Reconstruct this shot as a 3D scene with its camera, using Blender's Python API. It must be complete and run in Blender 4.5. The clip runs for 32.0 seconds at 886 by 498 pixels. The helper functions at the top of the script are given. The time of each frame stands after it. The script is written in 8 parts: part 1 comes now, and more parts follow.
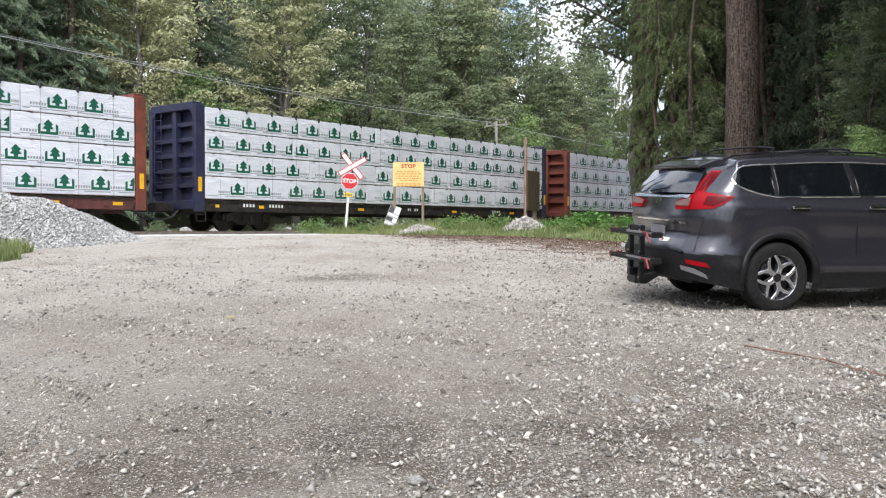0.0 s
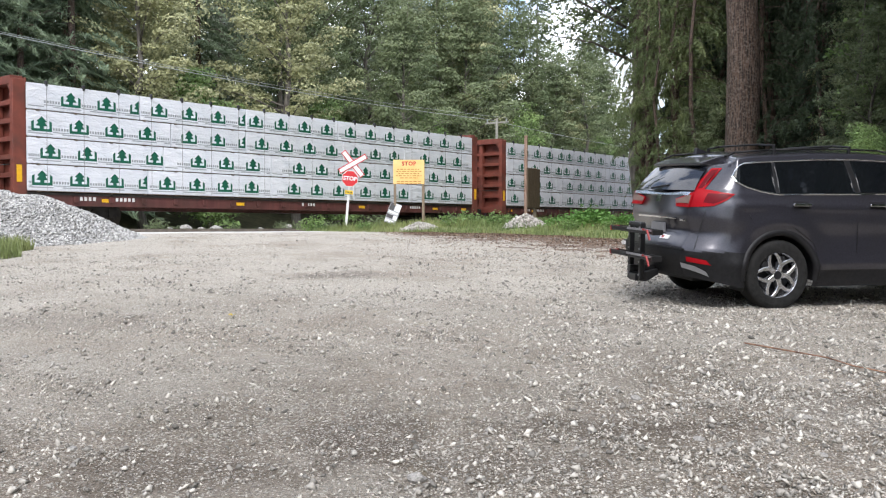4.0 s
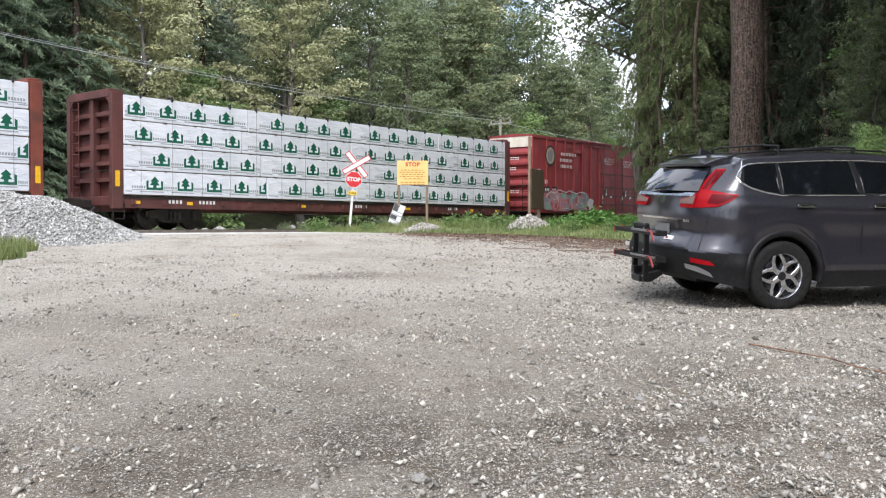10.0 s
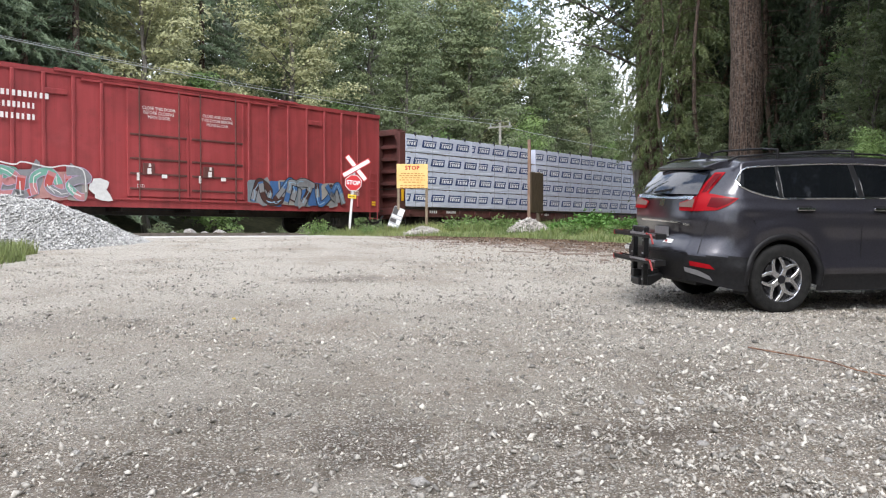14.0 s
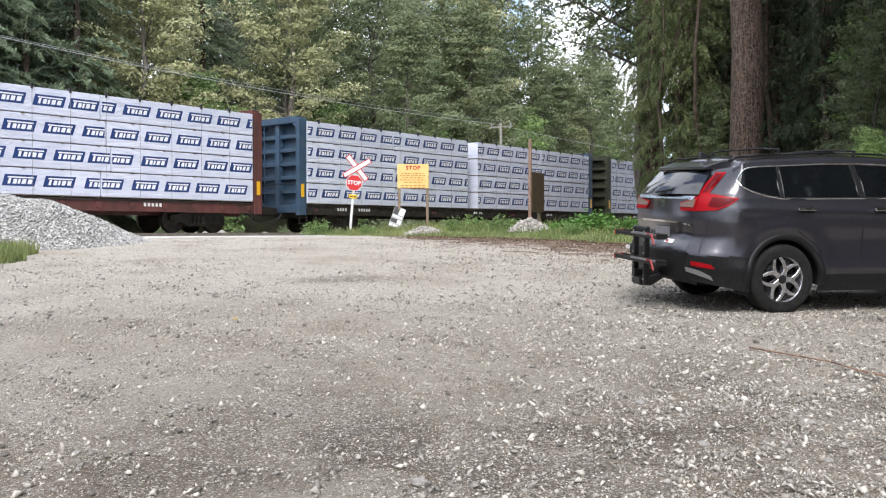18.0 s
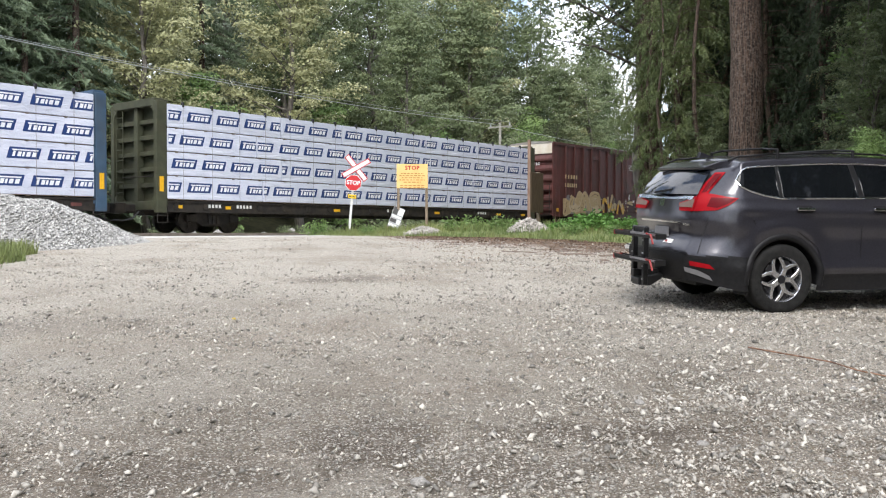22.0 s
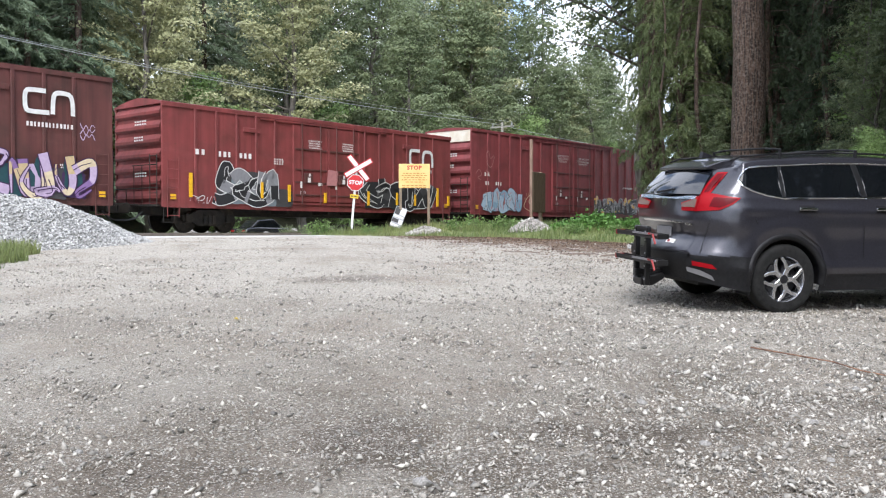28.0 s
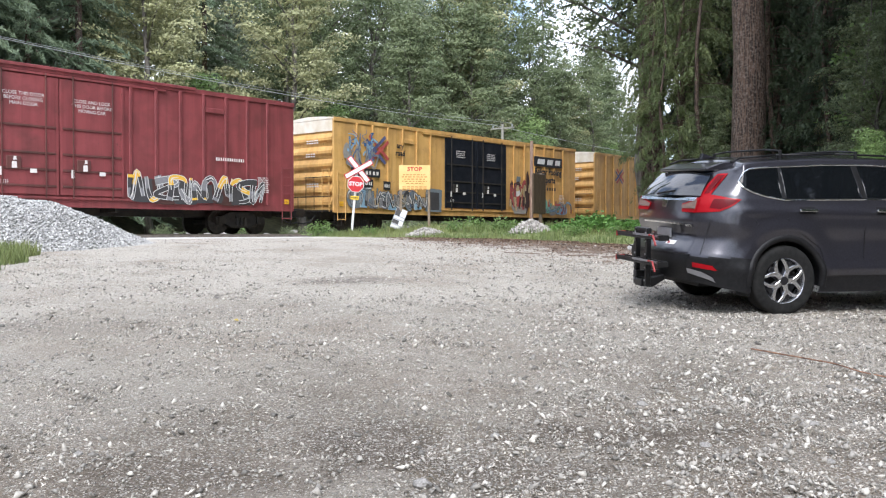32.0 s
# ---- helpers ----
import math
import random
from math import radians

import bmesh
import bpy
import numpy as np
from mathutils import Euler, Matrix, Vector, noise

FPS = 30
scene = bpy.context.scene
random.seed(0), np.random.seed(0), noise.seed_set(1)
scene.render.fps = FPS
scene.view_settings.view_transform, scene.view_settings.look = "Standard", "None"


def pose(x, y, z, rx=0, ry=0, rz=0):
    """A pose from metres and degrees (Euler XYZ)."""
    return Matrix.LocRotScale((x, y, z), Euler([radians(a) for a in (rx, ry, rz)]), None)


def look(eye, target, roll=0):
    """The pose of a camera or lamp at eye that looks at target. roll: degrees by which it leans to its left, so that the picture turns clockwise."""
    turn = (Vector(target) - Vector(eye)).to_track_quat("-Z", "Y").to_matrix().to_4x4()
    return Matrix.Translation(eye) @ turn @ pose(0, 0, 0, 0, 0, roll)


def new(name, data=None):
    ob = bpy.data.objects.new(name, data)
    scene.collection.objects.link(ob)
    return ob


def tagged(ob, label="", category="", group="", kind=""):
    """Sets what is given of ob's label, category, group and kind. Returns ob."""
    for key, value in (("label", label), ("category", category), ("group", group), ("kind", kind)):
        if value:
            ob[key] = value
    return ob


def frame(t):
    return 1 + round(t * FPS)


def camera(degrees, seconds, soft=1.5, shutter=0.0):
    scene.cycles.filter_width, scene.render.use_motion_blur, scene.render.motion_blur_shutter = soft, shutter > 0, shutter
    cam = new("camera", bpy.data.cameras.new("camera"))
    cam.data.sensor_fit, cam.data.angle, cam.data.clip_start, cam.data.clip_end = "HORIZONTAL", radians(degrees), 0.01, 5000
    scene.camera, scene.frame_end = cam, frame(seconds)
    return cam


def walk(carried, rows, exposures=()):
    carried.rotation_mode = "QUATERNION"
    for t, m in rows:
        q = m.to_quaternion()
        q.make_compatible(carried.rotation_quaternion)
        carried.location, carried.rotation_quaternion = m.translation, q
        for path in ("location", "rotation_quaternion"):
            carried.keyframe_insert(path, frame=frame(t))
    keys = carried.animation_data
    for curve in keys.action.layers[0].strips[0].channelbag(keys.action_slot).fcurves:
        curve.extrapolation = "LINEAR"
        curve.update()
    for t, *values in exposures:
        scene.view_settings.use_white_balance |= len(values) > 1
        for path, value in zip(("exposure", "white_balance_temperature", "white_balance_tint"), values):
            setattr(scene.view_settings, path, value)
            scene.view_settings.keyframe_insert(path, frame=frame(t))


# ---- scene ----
cam = camera(52.2, 32.0, soft=1.15)
EYE = (0.0, 0.0, 1.4)
TILT = 88.75
# seconds, degrees up, degrees to the left
SWAY = [
    (0.0, 0.000, 0.000),
    (0.5, 0.036, 0.036),
    (1.0, 0.000, 0.125),
    (1.5, 0.000, 0.107),
    (2.0, -0.018, 0.063),
    (2.5, 0.000, 0.143),
    (3.0, -0.072, 0.009),
    (3.5, -0.107, 0.063),
    (5.5, -0.394, -0.215),
    (6.0, -0.439, -0.224),
    (6.5, -0.474, -0.269),
    (7.0, -0.206, -0.018),
    (7.5, -0.063, 0.098),
    (8.0, 0.054, 0.179),
    (8.5, 0.000, 0.278),
    (9.0, -0.063, 0.286),
    (9.5, -0.107, 0.233),
    (10.0, -0.107, 0.260),
    (10.5, 0.000, 0.260),
    (11.0, 0.000, 0.260),
    (11.5, 0.000, 0.295),
    (12.0, -0.072, 0.295),
    (12.5, -0.045, 0.278),
    (13.0, 0.054, 0.286),
    (13.5, 0.107, 0.233),
    (14.0, 0.107, 0.233),
    (14.5, 0.054, 0.215),
    (16.5, 0.054, 0.340),
    (17.0, 0.027, 0.295),
    (17.5, 0.107, 0.278),
    (18.0, 0.107, 0.286),
    (18.5, 0.054, 0.286),
    (19.0, 0.098, 0.286),
    (19.5, 0.054, 0.286),
    (20.0, 0.054, 0.233),
    (20.5, 0.081, 0.313),
    (21.0, 0.098, 0.385),
    (21.5, 0.107, 0.278),
    (22.0, 0.107, 0.233),
    (22.5, 0.107, 0.215),
    (23.0, 0.018, 0.313),
    (23.5, 0.018, 0.322),
    (24.0, 0.063, 0.340),
    (24.5, 0.063, 0.322),
    (25.0, 0.107, 0.322),
    (25.5, 0.081, 0.367),
    (27.5, 0.206, 0.367),
    (28.0, 0.098, 0.367),
    (28.5, 0.125, 0.322),
    (29.0, 0.134, 0.286),
    (29.5, 0.107, 0.251),
    (30.0, 0.242, 0.358),
    (30.5, 0.170, 0.322),
    (31.0, 0.215, 0.439),
    (31.5, 0.188, 0.439),
    (32.0, 0.188, 0.385),
]
walk(cam, [(t, pose(EYE[0], EYE[1], EYE[2], TILT + up, 0, left)) for t, up, left in SWAY],
     [(0.0, 0.46, 6350, 12), (14.0, 0.46, 6350, 12), (18.0, 0.46, 6450, 12), (22.0, 0.46, 6500, 11), (25.5, 0.47, 6550, 10), (27.5, 0.55, 6150, 12), (32.0, 0.55, 6150, 12)])

# ---- light ----
world = bpy.data.worlds.new("sky")
scene.world = world
world.use_nodes = True
wn, wl = world.node_tree.nodes, world.node_tree.links
sky = wn.new("ShaderNodeTexSky")
sky.sky_type, sky.sun_disc = "NISHITA", False
sky.sun_elevation, sky.sun_rotation = radians(47), radians(186)
cloud_at = wn.new("ShaderNodeTexCoord")
cloud = wn.new("ShaderNodeTexNoise")
cloud.inputs["Scale"].default_value, cloud.inputs["Detail"].default_value = 8.5, 8
wl.new(cloud_at.outputs["Generated"], cloud.inputs["Vector"])
cloud_ramp = wn.new("ShaderNodeValToRGB")
cloud_ramp.color_ramp.elements[0].position, cloud_ramp.color_ramp.elements[1].position = 0.42, 0.56
cloud_ramp.color_ramp.elements[0].color = (0.12, 0.12, 0.12, 1)
wl.new(cloud.outputs["Fac"], cloud_ramp.inputs["Fac"])
cloud_mix = wn.new("ShaderNodeMix")
cloud_mix.data_type = "RGBA"
cloud_mix.inputs["B"].default_value = (9.6, 10.0, 10.8, 1)
wl.new(cloud_ramp.outputs["Color"], cloud_mix.inputs["Factor"])
wl.new(sky.outputs["Color"], cloud_mix.inputs["A"])
back = wn["Background"]
back.inputs["Strength"].default_value = 0.16
wl.new(cloud_mix.outputs["Result"], back.inputs["Color"])
sun = new("sun", bpy.data.lights.new("sun", "SUN"))
sun.data.energy, sun.data.angle, sun.data.color = 2.8, radians(30), (1.0, 0.97, 0.93)
sun.matrix_world = look((-5, -34, 49), (0, 10, 0))


# ---- materials ----
def mat(name, c1, c2, scale=6.0, rough=0.7, metal=0.0, bump=0.25, bscale=40.0, dirt=None, dscale=1.2,
        damount=0.5, clear=0.0, island=0.0, spec=0.5, each=0.0, stretch=None, detail=6.0, sharp=0.18, bdist=0.02):
    m = bpy.data.materials.new(name)
    m.use_nodes = True
    n, l = m.node_tree.nodes, m.node_tree.links
    b = n["Principled BSDF"]
    b.inputs["Roughness"].default_value, b.inputs["Metallic"].default_value = rough, metal
    b.inputs["Coat Weight"].default_value = clear
    b.inputs["Coat Roughness"].default_value = 0.04
    b.inputs["Specular IOR Level"].default_value = spec
    tc = n.new("ShaderNodeTexCoord")
    src = tc.outputs["Object"]
    if stretch:
        mp = n.new("ShaderNodeMapping")
        mp.inputs["Scale"].default_value = stretch
        l.new(src, mp.inputs["Vector"])
        src = mp.outputs["Vector"]
    no = n.new("ShaderNodeTexNoise")
    no.inputs["Scale"].default_value, no.inputs["Detail"].default_value = scale, detail
    l.new(src, no.inputs["Vector"])
    ra = n.new("ShaderNodeValToRGB")
    ra.color_ramp.elements[0].position, ra.color_ramp.elements[1].position = 0.5 - sharp, 0.5 + sharp
    ra.color_ramp.elements[0].color, ra.color_ramp.elements[1].color = (*c1, 1), (*c2, 1)
    l.new(no.outputs["Fac"], ra.inputs["Fac"])
    col = ra.outputs["Color"]
    if island or each:
        pick = n.new("ShaderNodeNewGeometry").outputs["Random Per Island"] if island else n.new("ShaderNodeObjectInfo").outputs["Random"]
        hs = n.new("ShaderNodeHueSaturation")
        mr = n.new("ShaderNodeMapRange")
        k = island or each
        mr.inputs["To Min"].default_value, mr.inputs["To Max"].default_value = 1 - k, 1 + k
        l.new(pick, mr.inputs["Value"])
        l.new(mr.outputs["Result"], hs.inputs["Value"])
        l.new(col, hs.inputs["Color"])
        col = hs.outputs["Color"]
    if dirt:
        d2 = n.new("ShaderNodeTexNoise")
        d2.inputs["Scale"].default_value, d2.inputs["Detail"].default_value = dscale, 8
        l.new(tc.outputs["Object"], d2.inputs["Vector"])
        dr = n.new("ShaderNodeMapRange")
        dr.inputs["From Min"].default_value, dr.inputs["From Max"].default_value = 0.45, 0.7
        dr.inputs["To Max"].default_value = damount
        l.new(d2.outputs["Fac"], dr.inputs["Value"])
        mx = n.new("ShaderNodeMix")
        mx.data_type = "RGBA"
        mx.inputs["B"].default_value = (*dirt, 1)
        l.new(dr.outputs["Result"], mx.inputs["Factor"])
        l.new(col, mx.inputs["A"])
        col = mx.outputs["Result"]
    l.new(col, b.inputs["Base Color"])
    if bump:
        bn = n.new("ShaderNodeTexNoise")
        bn.inputs["Scale"].default_value, bn.inputs["Detail"].default_value = bscale, 5
        l.new(src, bn.inputs["Vector"])
        bp = n.new("ShaderNodeBump")
        bp.inputs["Strength"].default_value, bp.inputs["Distance"].default_value = bump, bdist
        l.new(bn.outputs["Fac"], bp.inputs["Height"])
        l.new(bp.outputs["Normal"], b.inputs["Normal"])
    return m


def leaf_mat(name, c1, c2, island=0.28, through_light=0.25):
    m = mat(name, c1, c2, scale=0.35, rough=0.6, bump=0, island=island, detail=3)
    b = m.node_tree.nodes["Principled BSDF"]
    b.inputs["Transmission Weight"].default_value = 0.0
    n, l = m.node_tree.nodes, m.node_tree.links
    tr = n.new("ShaderNodeBsdfTranslucent")
    l.new(b.inputs["Base Color"].links[0].from_socket, tr.inputs["Color"])
    mx = n.new("ShaderNodeMixShader")
    mx.inputs["Fac"].default_value = through_light
    l.new(b.outputs["BSDF"], mx.inputs[1])
    l.new(tr.outputs["BSDF"], mx.inputs[2])
    l.new(mx.outputs["Shader"], n["Material Output"].inputs["Surface"])
    return m


def plain(name, c, rough=0.5, metal=0.0, clear=0.0, glow=0.0):
    m = mat(name, tuple(v * 0.9 for v in c), tuple(min(1, v * 1.08) for v in c), 9, rough, metal, 0.06, 60, clear=clear)
    if glow:
        b = m.node_tree.nodes["Principled BSDF"]
        b.inputs["Emission Color"].default_value, b.inputs["Emission Strength"].default_value = (*c, 1), glow
    return m


M = {}
M["steel_dark"] = mat("grimy black steel", (0.012, 0.011, 0.010), (0.03, 0.026, 0.022), 5, 0.75, 0.2, 0.3, 30, dirt=(0.06, 0.045, 0.03), dscale=3)
M["wheel_steel"] = mat("worn wheel steel", (0.03, 0.027, 0.024), (0.06, 0.05, 0.04), 8, 0.6, 0.5, 0.2, 30)
M["rail_steel"] = mat("rail steel", (0.16, 0.12, 0.09), (0.25, 0.2, 0.16), 20, 0.5, 0.7, 0.2, 60)
M["oxide"] = mat("oxide red paint", (0.14, 0.035, 0.022), (0.20, 0.05, 0.03), 3, 0.65, 0, 0.15, 25, dirt=(0.06, 0.03, 0.022), dscale=1.6, damount=0.6)
M["navy"] = mat("navy paint", (0.012, 0.014, 0.04), (0.022, 0.024, 0.065), 3, 0.6, 0, 0.15, 25, dirt=(0.04, 0.035, 0.035), dscale=2)
M["blue"] = mat("faded blue paint", (0.028, 0.06, 0.105), (0.042, 0.085, 0.14), 3, 0.6, 0, 0.15, 25, dirt=(0.06, 0.07, 0.08), dscale=2)
M["olive"] = mat("weathered olive paint", (0.035, 0.04, 0.022), (0.06, 0.065, 0.035), 3, 0.7, 0, 0.15, 25, dirt=(0.04, 0.032, 0.02), dscale=2)


def car_side(name, c1, c2, dirt, rust, amount=0.6):
    """Old freight-car paint: streaks run down it, chalky patches, specks of rust."""
    m = mat(name, c1, c2, 1.6, 0.62, 0, 0.12, 25, dirt=dirt, dscale=1.1, damount=amount, stretch=(2.6, 2.6, 0.22), sharp=0.16)
    n, l = m.node_tree.nodes, m.node_tree.links
    b = n["Principled BSDF"]
    col = b.inputs["Base Color"].links[0].from_socket
    at = n.new("ShaderNodeTexCoord").outputs["Object"]
    for scale, size, lo, hi, most, tone in (((1, 1, 1), 9.0, 0.62, 0.70, 0.8, rust), ((6, 6, 0.12), 1.0, 0.56, 0.74, 0.55, dirt), ((0.5, 0.5, 0.9), 1.3, 0.55, 0.75, 0.30, tuple(min(1, 1.35 * v + 0.02) for v in c2))):
        mp = n.new("ShaderNodeMapping")
        mp.inputs["Scale"].default_value = scale
        l.new(at, mp.inputs["Vector"])
        no = n.new("ShaderNodeTexNoise")
        no.inputs["Scale"].default_value, no.inputs["Detail"].default_value, no.inputs["Roughness"].default_value = size, 7, 0.65
        l.new(mp.outputs["Vector"], no.inputs["Vector"])
        mr = n.new("ShaderNodeMapRange")
        for key, v in (("From Min", lo), ("From Max", hi), ("To Max", most)):
            mr.inputs[key].default_value = v
        l.new(no.outputs["Fac"], mr.inputs["Value"])
        mx = n.new("ShaderNodeMix")
        mx.data_type = "RGBA"
        mx.inputs["B"].default_value = (*tone, 1)
        l.new(mr.outputs["Result"], mx.inputs["Factor"])
        l.new(col, mx.inputs["A"])
        col = mx.outputs["Result"]
    l.new(col, b.inputs["Base Color"])
    return m


M["brown"] = car_side("dark red-brown paint", (0.088, 0.028, 0.025), (0.128, 0.042, 0.036), (0.045, 0.024, 0.018), (0.10, 0.05, 0.025), 0.7)
M["red"] = car_side("boxcar red paint", (0.265, 0.036, 0.038), (0.335, 0.050, 0.052), (0.15, 0.028, 0.028), (0.12, 0.035, 0.025))
M["cn_red"] = car_side("boxcar brown-red paint", (0.180, 0.037, 0.036), (0.240, 0.052, 0.049), (0.09, 0.028, 0.023), (0.11, 0.045, 0.028))
M["wc_red"] = car_side("boxcar maroon paint", (0.195, 0.041, 0.044), (0.255, 0.056, 0.058), (0.095, 0.028, 0.026), (0.10, 0.035, 0.028))
M["yellow"] = car_side("boxcar yellow paint", (0.58, 0.33, 0.095), (0.69, 0.42, 0.145), (0.33, 0.19, 0.075), (0.20, 0.09, 0.035), 0.6)
M["black_door"] = mat("black door paint", (0.008, 0.010, 0.014), (0.018, 0.02, 0.026), 3, 0.5, 0, 0.12, 25, spec=0.15)
M["white_end"] = mat("chalky white paint", (0.62, 0.56, 0.44), (0.74, 0.70, 0.62), 2, 0.6, 0, 0.1, 25, dirt=(0.5, 0.4, 0.25), dscale=1.5)
M["roof_metal"] = mat("galvanised roof", (0.30, 0.28, 0.25), (0.42, 0.40, 0.36), 3, 0.5, 0.5, 0.1, 25, dirt=(0.2, 0.12, 0.08), dscale=1.5)
M["white_paint"] = mat("white stencil paint", (0.62, 0.62, 0.60), (0.76, 0.76, 0.74), 6, 0.6, 0, 0.05, 30)


def wrap_mat(name, c1, c2):
    """Woven plastic sheet pulled tight over lumber: slanting creases, soft sag, faint scuffs."""
    m = mat(name, c1, c2, 1.6, 0.40, 0, 0, each=0.05, stretch=(0.8, 1, 1.6), sharp=0.14)
    n, l = m.node_tree.nodes, m.node_tree.links
    at = n.new("ShaderNodeTexCoord").outputs["Object"]
    heights = []
    for turn, scale, size, detail in ((0.45, (0.5, 1, 3.0), 1.1, 2), (-0.8, (0.5, 1, 3.0), 0.9, 2), (0.1, (1.0, 1, 1.5), 3.0, 4)):
        mp = n.new("ShaderNodeMapping")
        mp.inputs["Scale"].default_value, mp.inputs["Rotation"].default_value = scale, (0, turn, 0)
        l.new(at, mp.inputs["Vector"])
        no = n.new("ShaderNodeTexNoise")
        no.inputs["Scale"].default_value, no.inputs["Detail"].default_value, no.inputs["Distortion"].default_value = size, detail, 0.6
        l.new(mp.outputs["Vector"], no.inputs["Vector"])
        fold = n.new("ShaderNodeMath")
        fold.operation = "PINGPONG"
        fold.inputs[1].default_value = 0.12
        l.new(no.outputs["Fac"], fold.inputs[0])
        heights.append(fold.outputs["Value"])
    total = heights[0]
    for h in heights[1:]:
        ad = n.new("ShaderNodeMath")
        l.new(total, ad.inputs[0])
        l.new(h, ad.inputs[1])
        total = ad.outputs["Value"]
    bp = n.new("ShaderNodeBump")
    bp.inputs["Strength"].default_value, bp.inputs["Distance"].default_value = 0.55, 0.11
    l.new(total, bp.inputs["Height"])
    l.new(bp.outputs["Normal"], n["Principled BSDF"].inputs["Normal"])
    return m


M["wrap"] = wrap_mat("white lumber wrap", (0.62, 0.645, 0.685), (0.71, 0.725, 0.755))
M["wrap_blue"] = wrap_mat("bluish white lumber wrap", (0.545, 0.58, 0.69), (0.635, 0.665, 0.76))
M["lumber_end"] = mat("raw lumber under the wrap", (0.16, 0.11, 0.075), (0.30, 0.22, 0.15), 6, 0.8, 0, 0.2, 30, stretch=(0.3, 1, 8))
M["print_green"] = mat("green print", (0.006, 0.085, 0.05), (0.010, 0.12, 0.07), 4, 0.45, 0, 0.1, 10)
M["print_blue"] = mat("blue print", (0.016, 0.040, 0.145), (0.022, 0.055, 0.185), 4, 0.45, 0, 0.1, 10)
M["print_white"] = plain("white print", (0.78, 0.79, 0.82), 0.45)
M["print_grey"] = plain("grey print", (0.30, 0.32, 0.33), 0.5)
M["lath"] = mat("lumber lath", (0.07, 0.055, 0.04), (0.16, 0.12, 0.08), 9, 0.8, 0, 0.3, 40)
M["strap"] = plain("black strap", (0.02, 0.02, 0.022), 0.6)
M["cable"] = plain("grey steel cable", (0.24, 0.235, 0.23), 0.5)
M["reflector"] = plain("yellow reflector", (0.75, 0.42, 0.02), 0.4)
M["bark"] = mat("furrowed bark", (0.022, 0.014, 0.010), (0.105, 0.066, 0.046), 7, 0.9, 0, 1.0, 10, stretch=(4.2, 4.2, 0.38), sharp=0.08, dirt=(0.24, 0.20, 0.165), dscale=16, damount=0.55)
M["bark_grey"] = mat("grey bark", (0.08, 0.07, 0.06), (0.2, 0.18, 0.155), 4, 0.9, 0, 0.6, 20, stretch=(2, 2, 0.6))
M["leaf_light"] = leaf_mat("pale green leaves", (0.265, 0.275, 0.135), (0.43, 0.435, 0.235))
M["leaf_mid"] = leaf_mat("green leaves", (0.115, 0.155, 0.072), (0.205, 0.245, 0.122))
M["leaf_fresh"] = leaf_mat("fresh green leaves", (0.13, 0.215, 0.065), (0.22, 0.315, 0.105))
# far-slope leaves: distance haze put into a paler, greyer colour
M["leaf_hazed"] = leaf_mat("grey-green leaves", (0.185, 0.225, 0.155), (0.275, 0.31, 0.215), 0.3)
M["needle"] = leaf_mat("dark conifer needles", (0.09, 0.135, 0.082), (0.195, 0.25, 0.145))
# darker copy of the needles; the conifer stand's deep shade is in this colour
M["needle_shaded"] = leaf_mat("deep green conifer needles", (0.020, 0.035, 0.020), (0.048, 0.070, 0.037))
# same cedar as below, with the stand's shade put into its colour
M["cedar_shaded"] = leaf_mat("shaded cedar sprays", (0.030, 0.050, 0.026), (0.075, 0.105, 0.050))
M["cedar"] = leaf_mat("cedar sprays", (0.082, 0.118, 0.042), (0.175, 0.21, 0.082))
M["grass"] = leaf_mat("grass blades", (0.105, 0.165, 0.050), (0.255, 0.28, 0.11))
M["turf"] = mat("thin turf between the grass blades", (0.09, 0.125, 0.035), (0.19, 0.21, 0.075), 3.0, 0.95, 0, 0.6, 20)
M["post_wood"] = mat("weathered post wood", (0.16, 0.12, 0.085), (0.30, 0.235, 0.17), 6, 0.85, 0, 0.4, 20, stretch=(8, 8, 0.8))
M["sign_white"] = plain("white sign face", (0.72, 0.72, 0.72), 0.45)
M["sign_grey"] = plain("dusty grey sign face", (0.36, 0.37, 0.38), 0.5)
M["sign_red"] = plain("red sign face", (0.55, 0.02, 0.025), 0.45)
M["sign_yellow"] = mat("faded orange-yellow sign face", (0.80, 0.49, 0.17), (0.88, 0.58, 0.24), 3, 0.5, 0, 0.1, 20)
M["tab_yellow"] = plain("yellow tab", (0.8, 0.55, 0.03), 0.5)
M["text_red"] = plain("red lettering", (0.5, 0.05, 0.03), 0.5)
M["text_brown"] = plain("faded lettering", (0.50, 0.24, 0.06), 0.6)
M["board_brown"] = mat("brown stained board", (0.05, 0.034, 0.02), (0.10, 0.07, 0.04), 5, 0.8, 0, 0.3, 20, stretch=(6, 6, 0.8))
M["rock"] = mat("grey rock", (0.32, 0.30, 0.275), (0.52, 0.49, 0.45), 6, 0.9, 0, 0.5, 14, island=0.3)
M["stone"] = mat("loose stones", (0.25, 0.232, 0.20), (0.485, 0.46, 0.41), 12, 0.9, 0, 0.5, 60, island=0.62)
M["crushed"] = mat("crushed pale gravel", (0.33, 0.328, 0.315), (0.54, 0.535, 0.515), 8, 0.9, 0, 0.6, 22, island=0.4)
M["plank"] = mat("crossing timber", (0.10, 0.085, 0.07), (0.18, 0.155, 0.13), 6, 0.9, 0, 0.4, 20, each=0.2)
M["wire"] = plain("grey power wire", (0.32, 0.34, 0.33), 0.5)


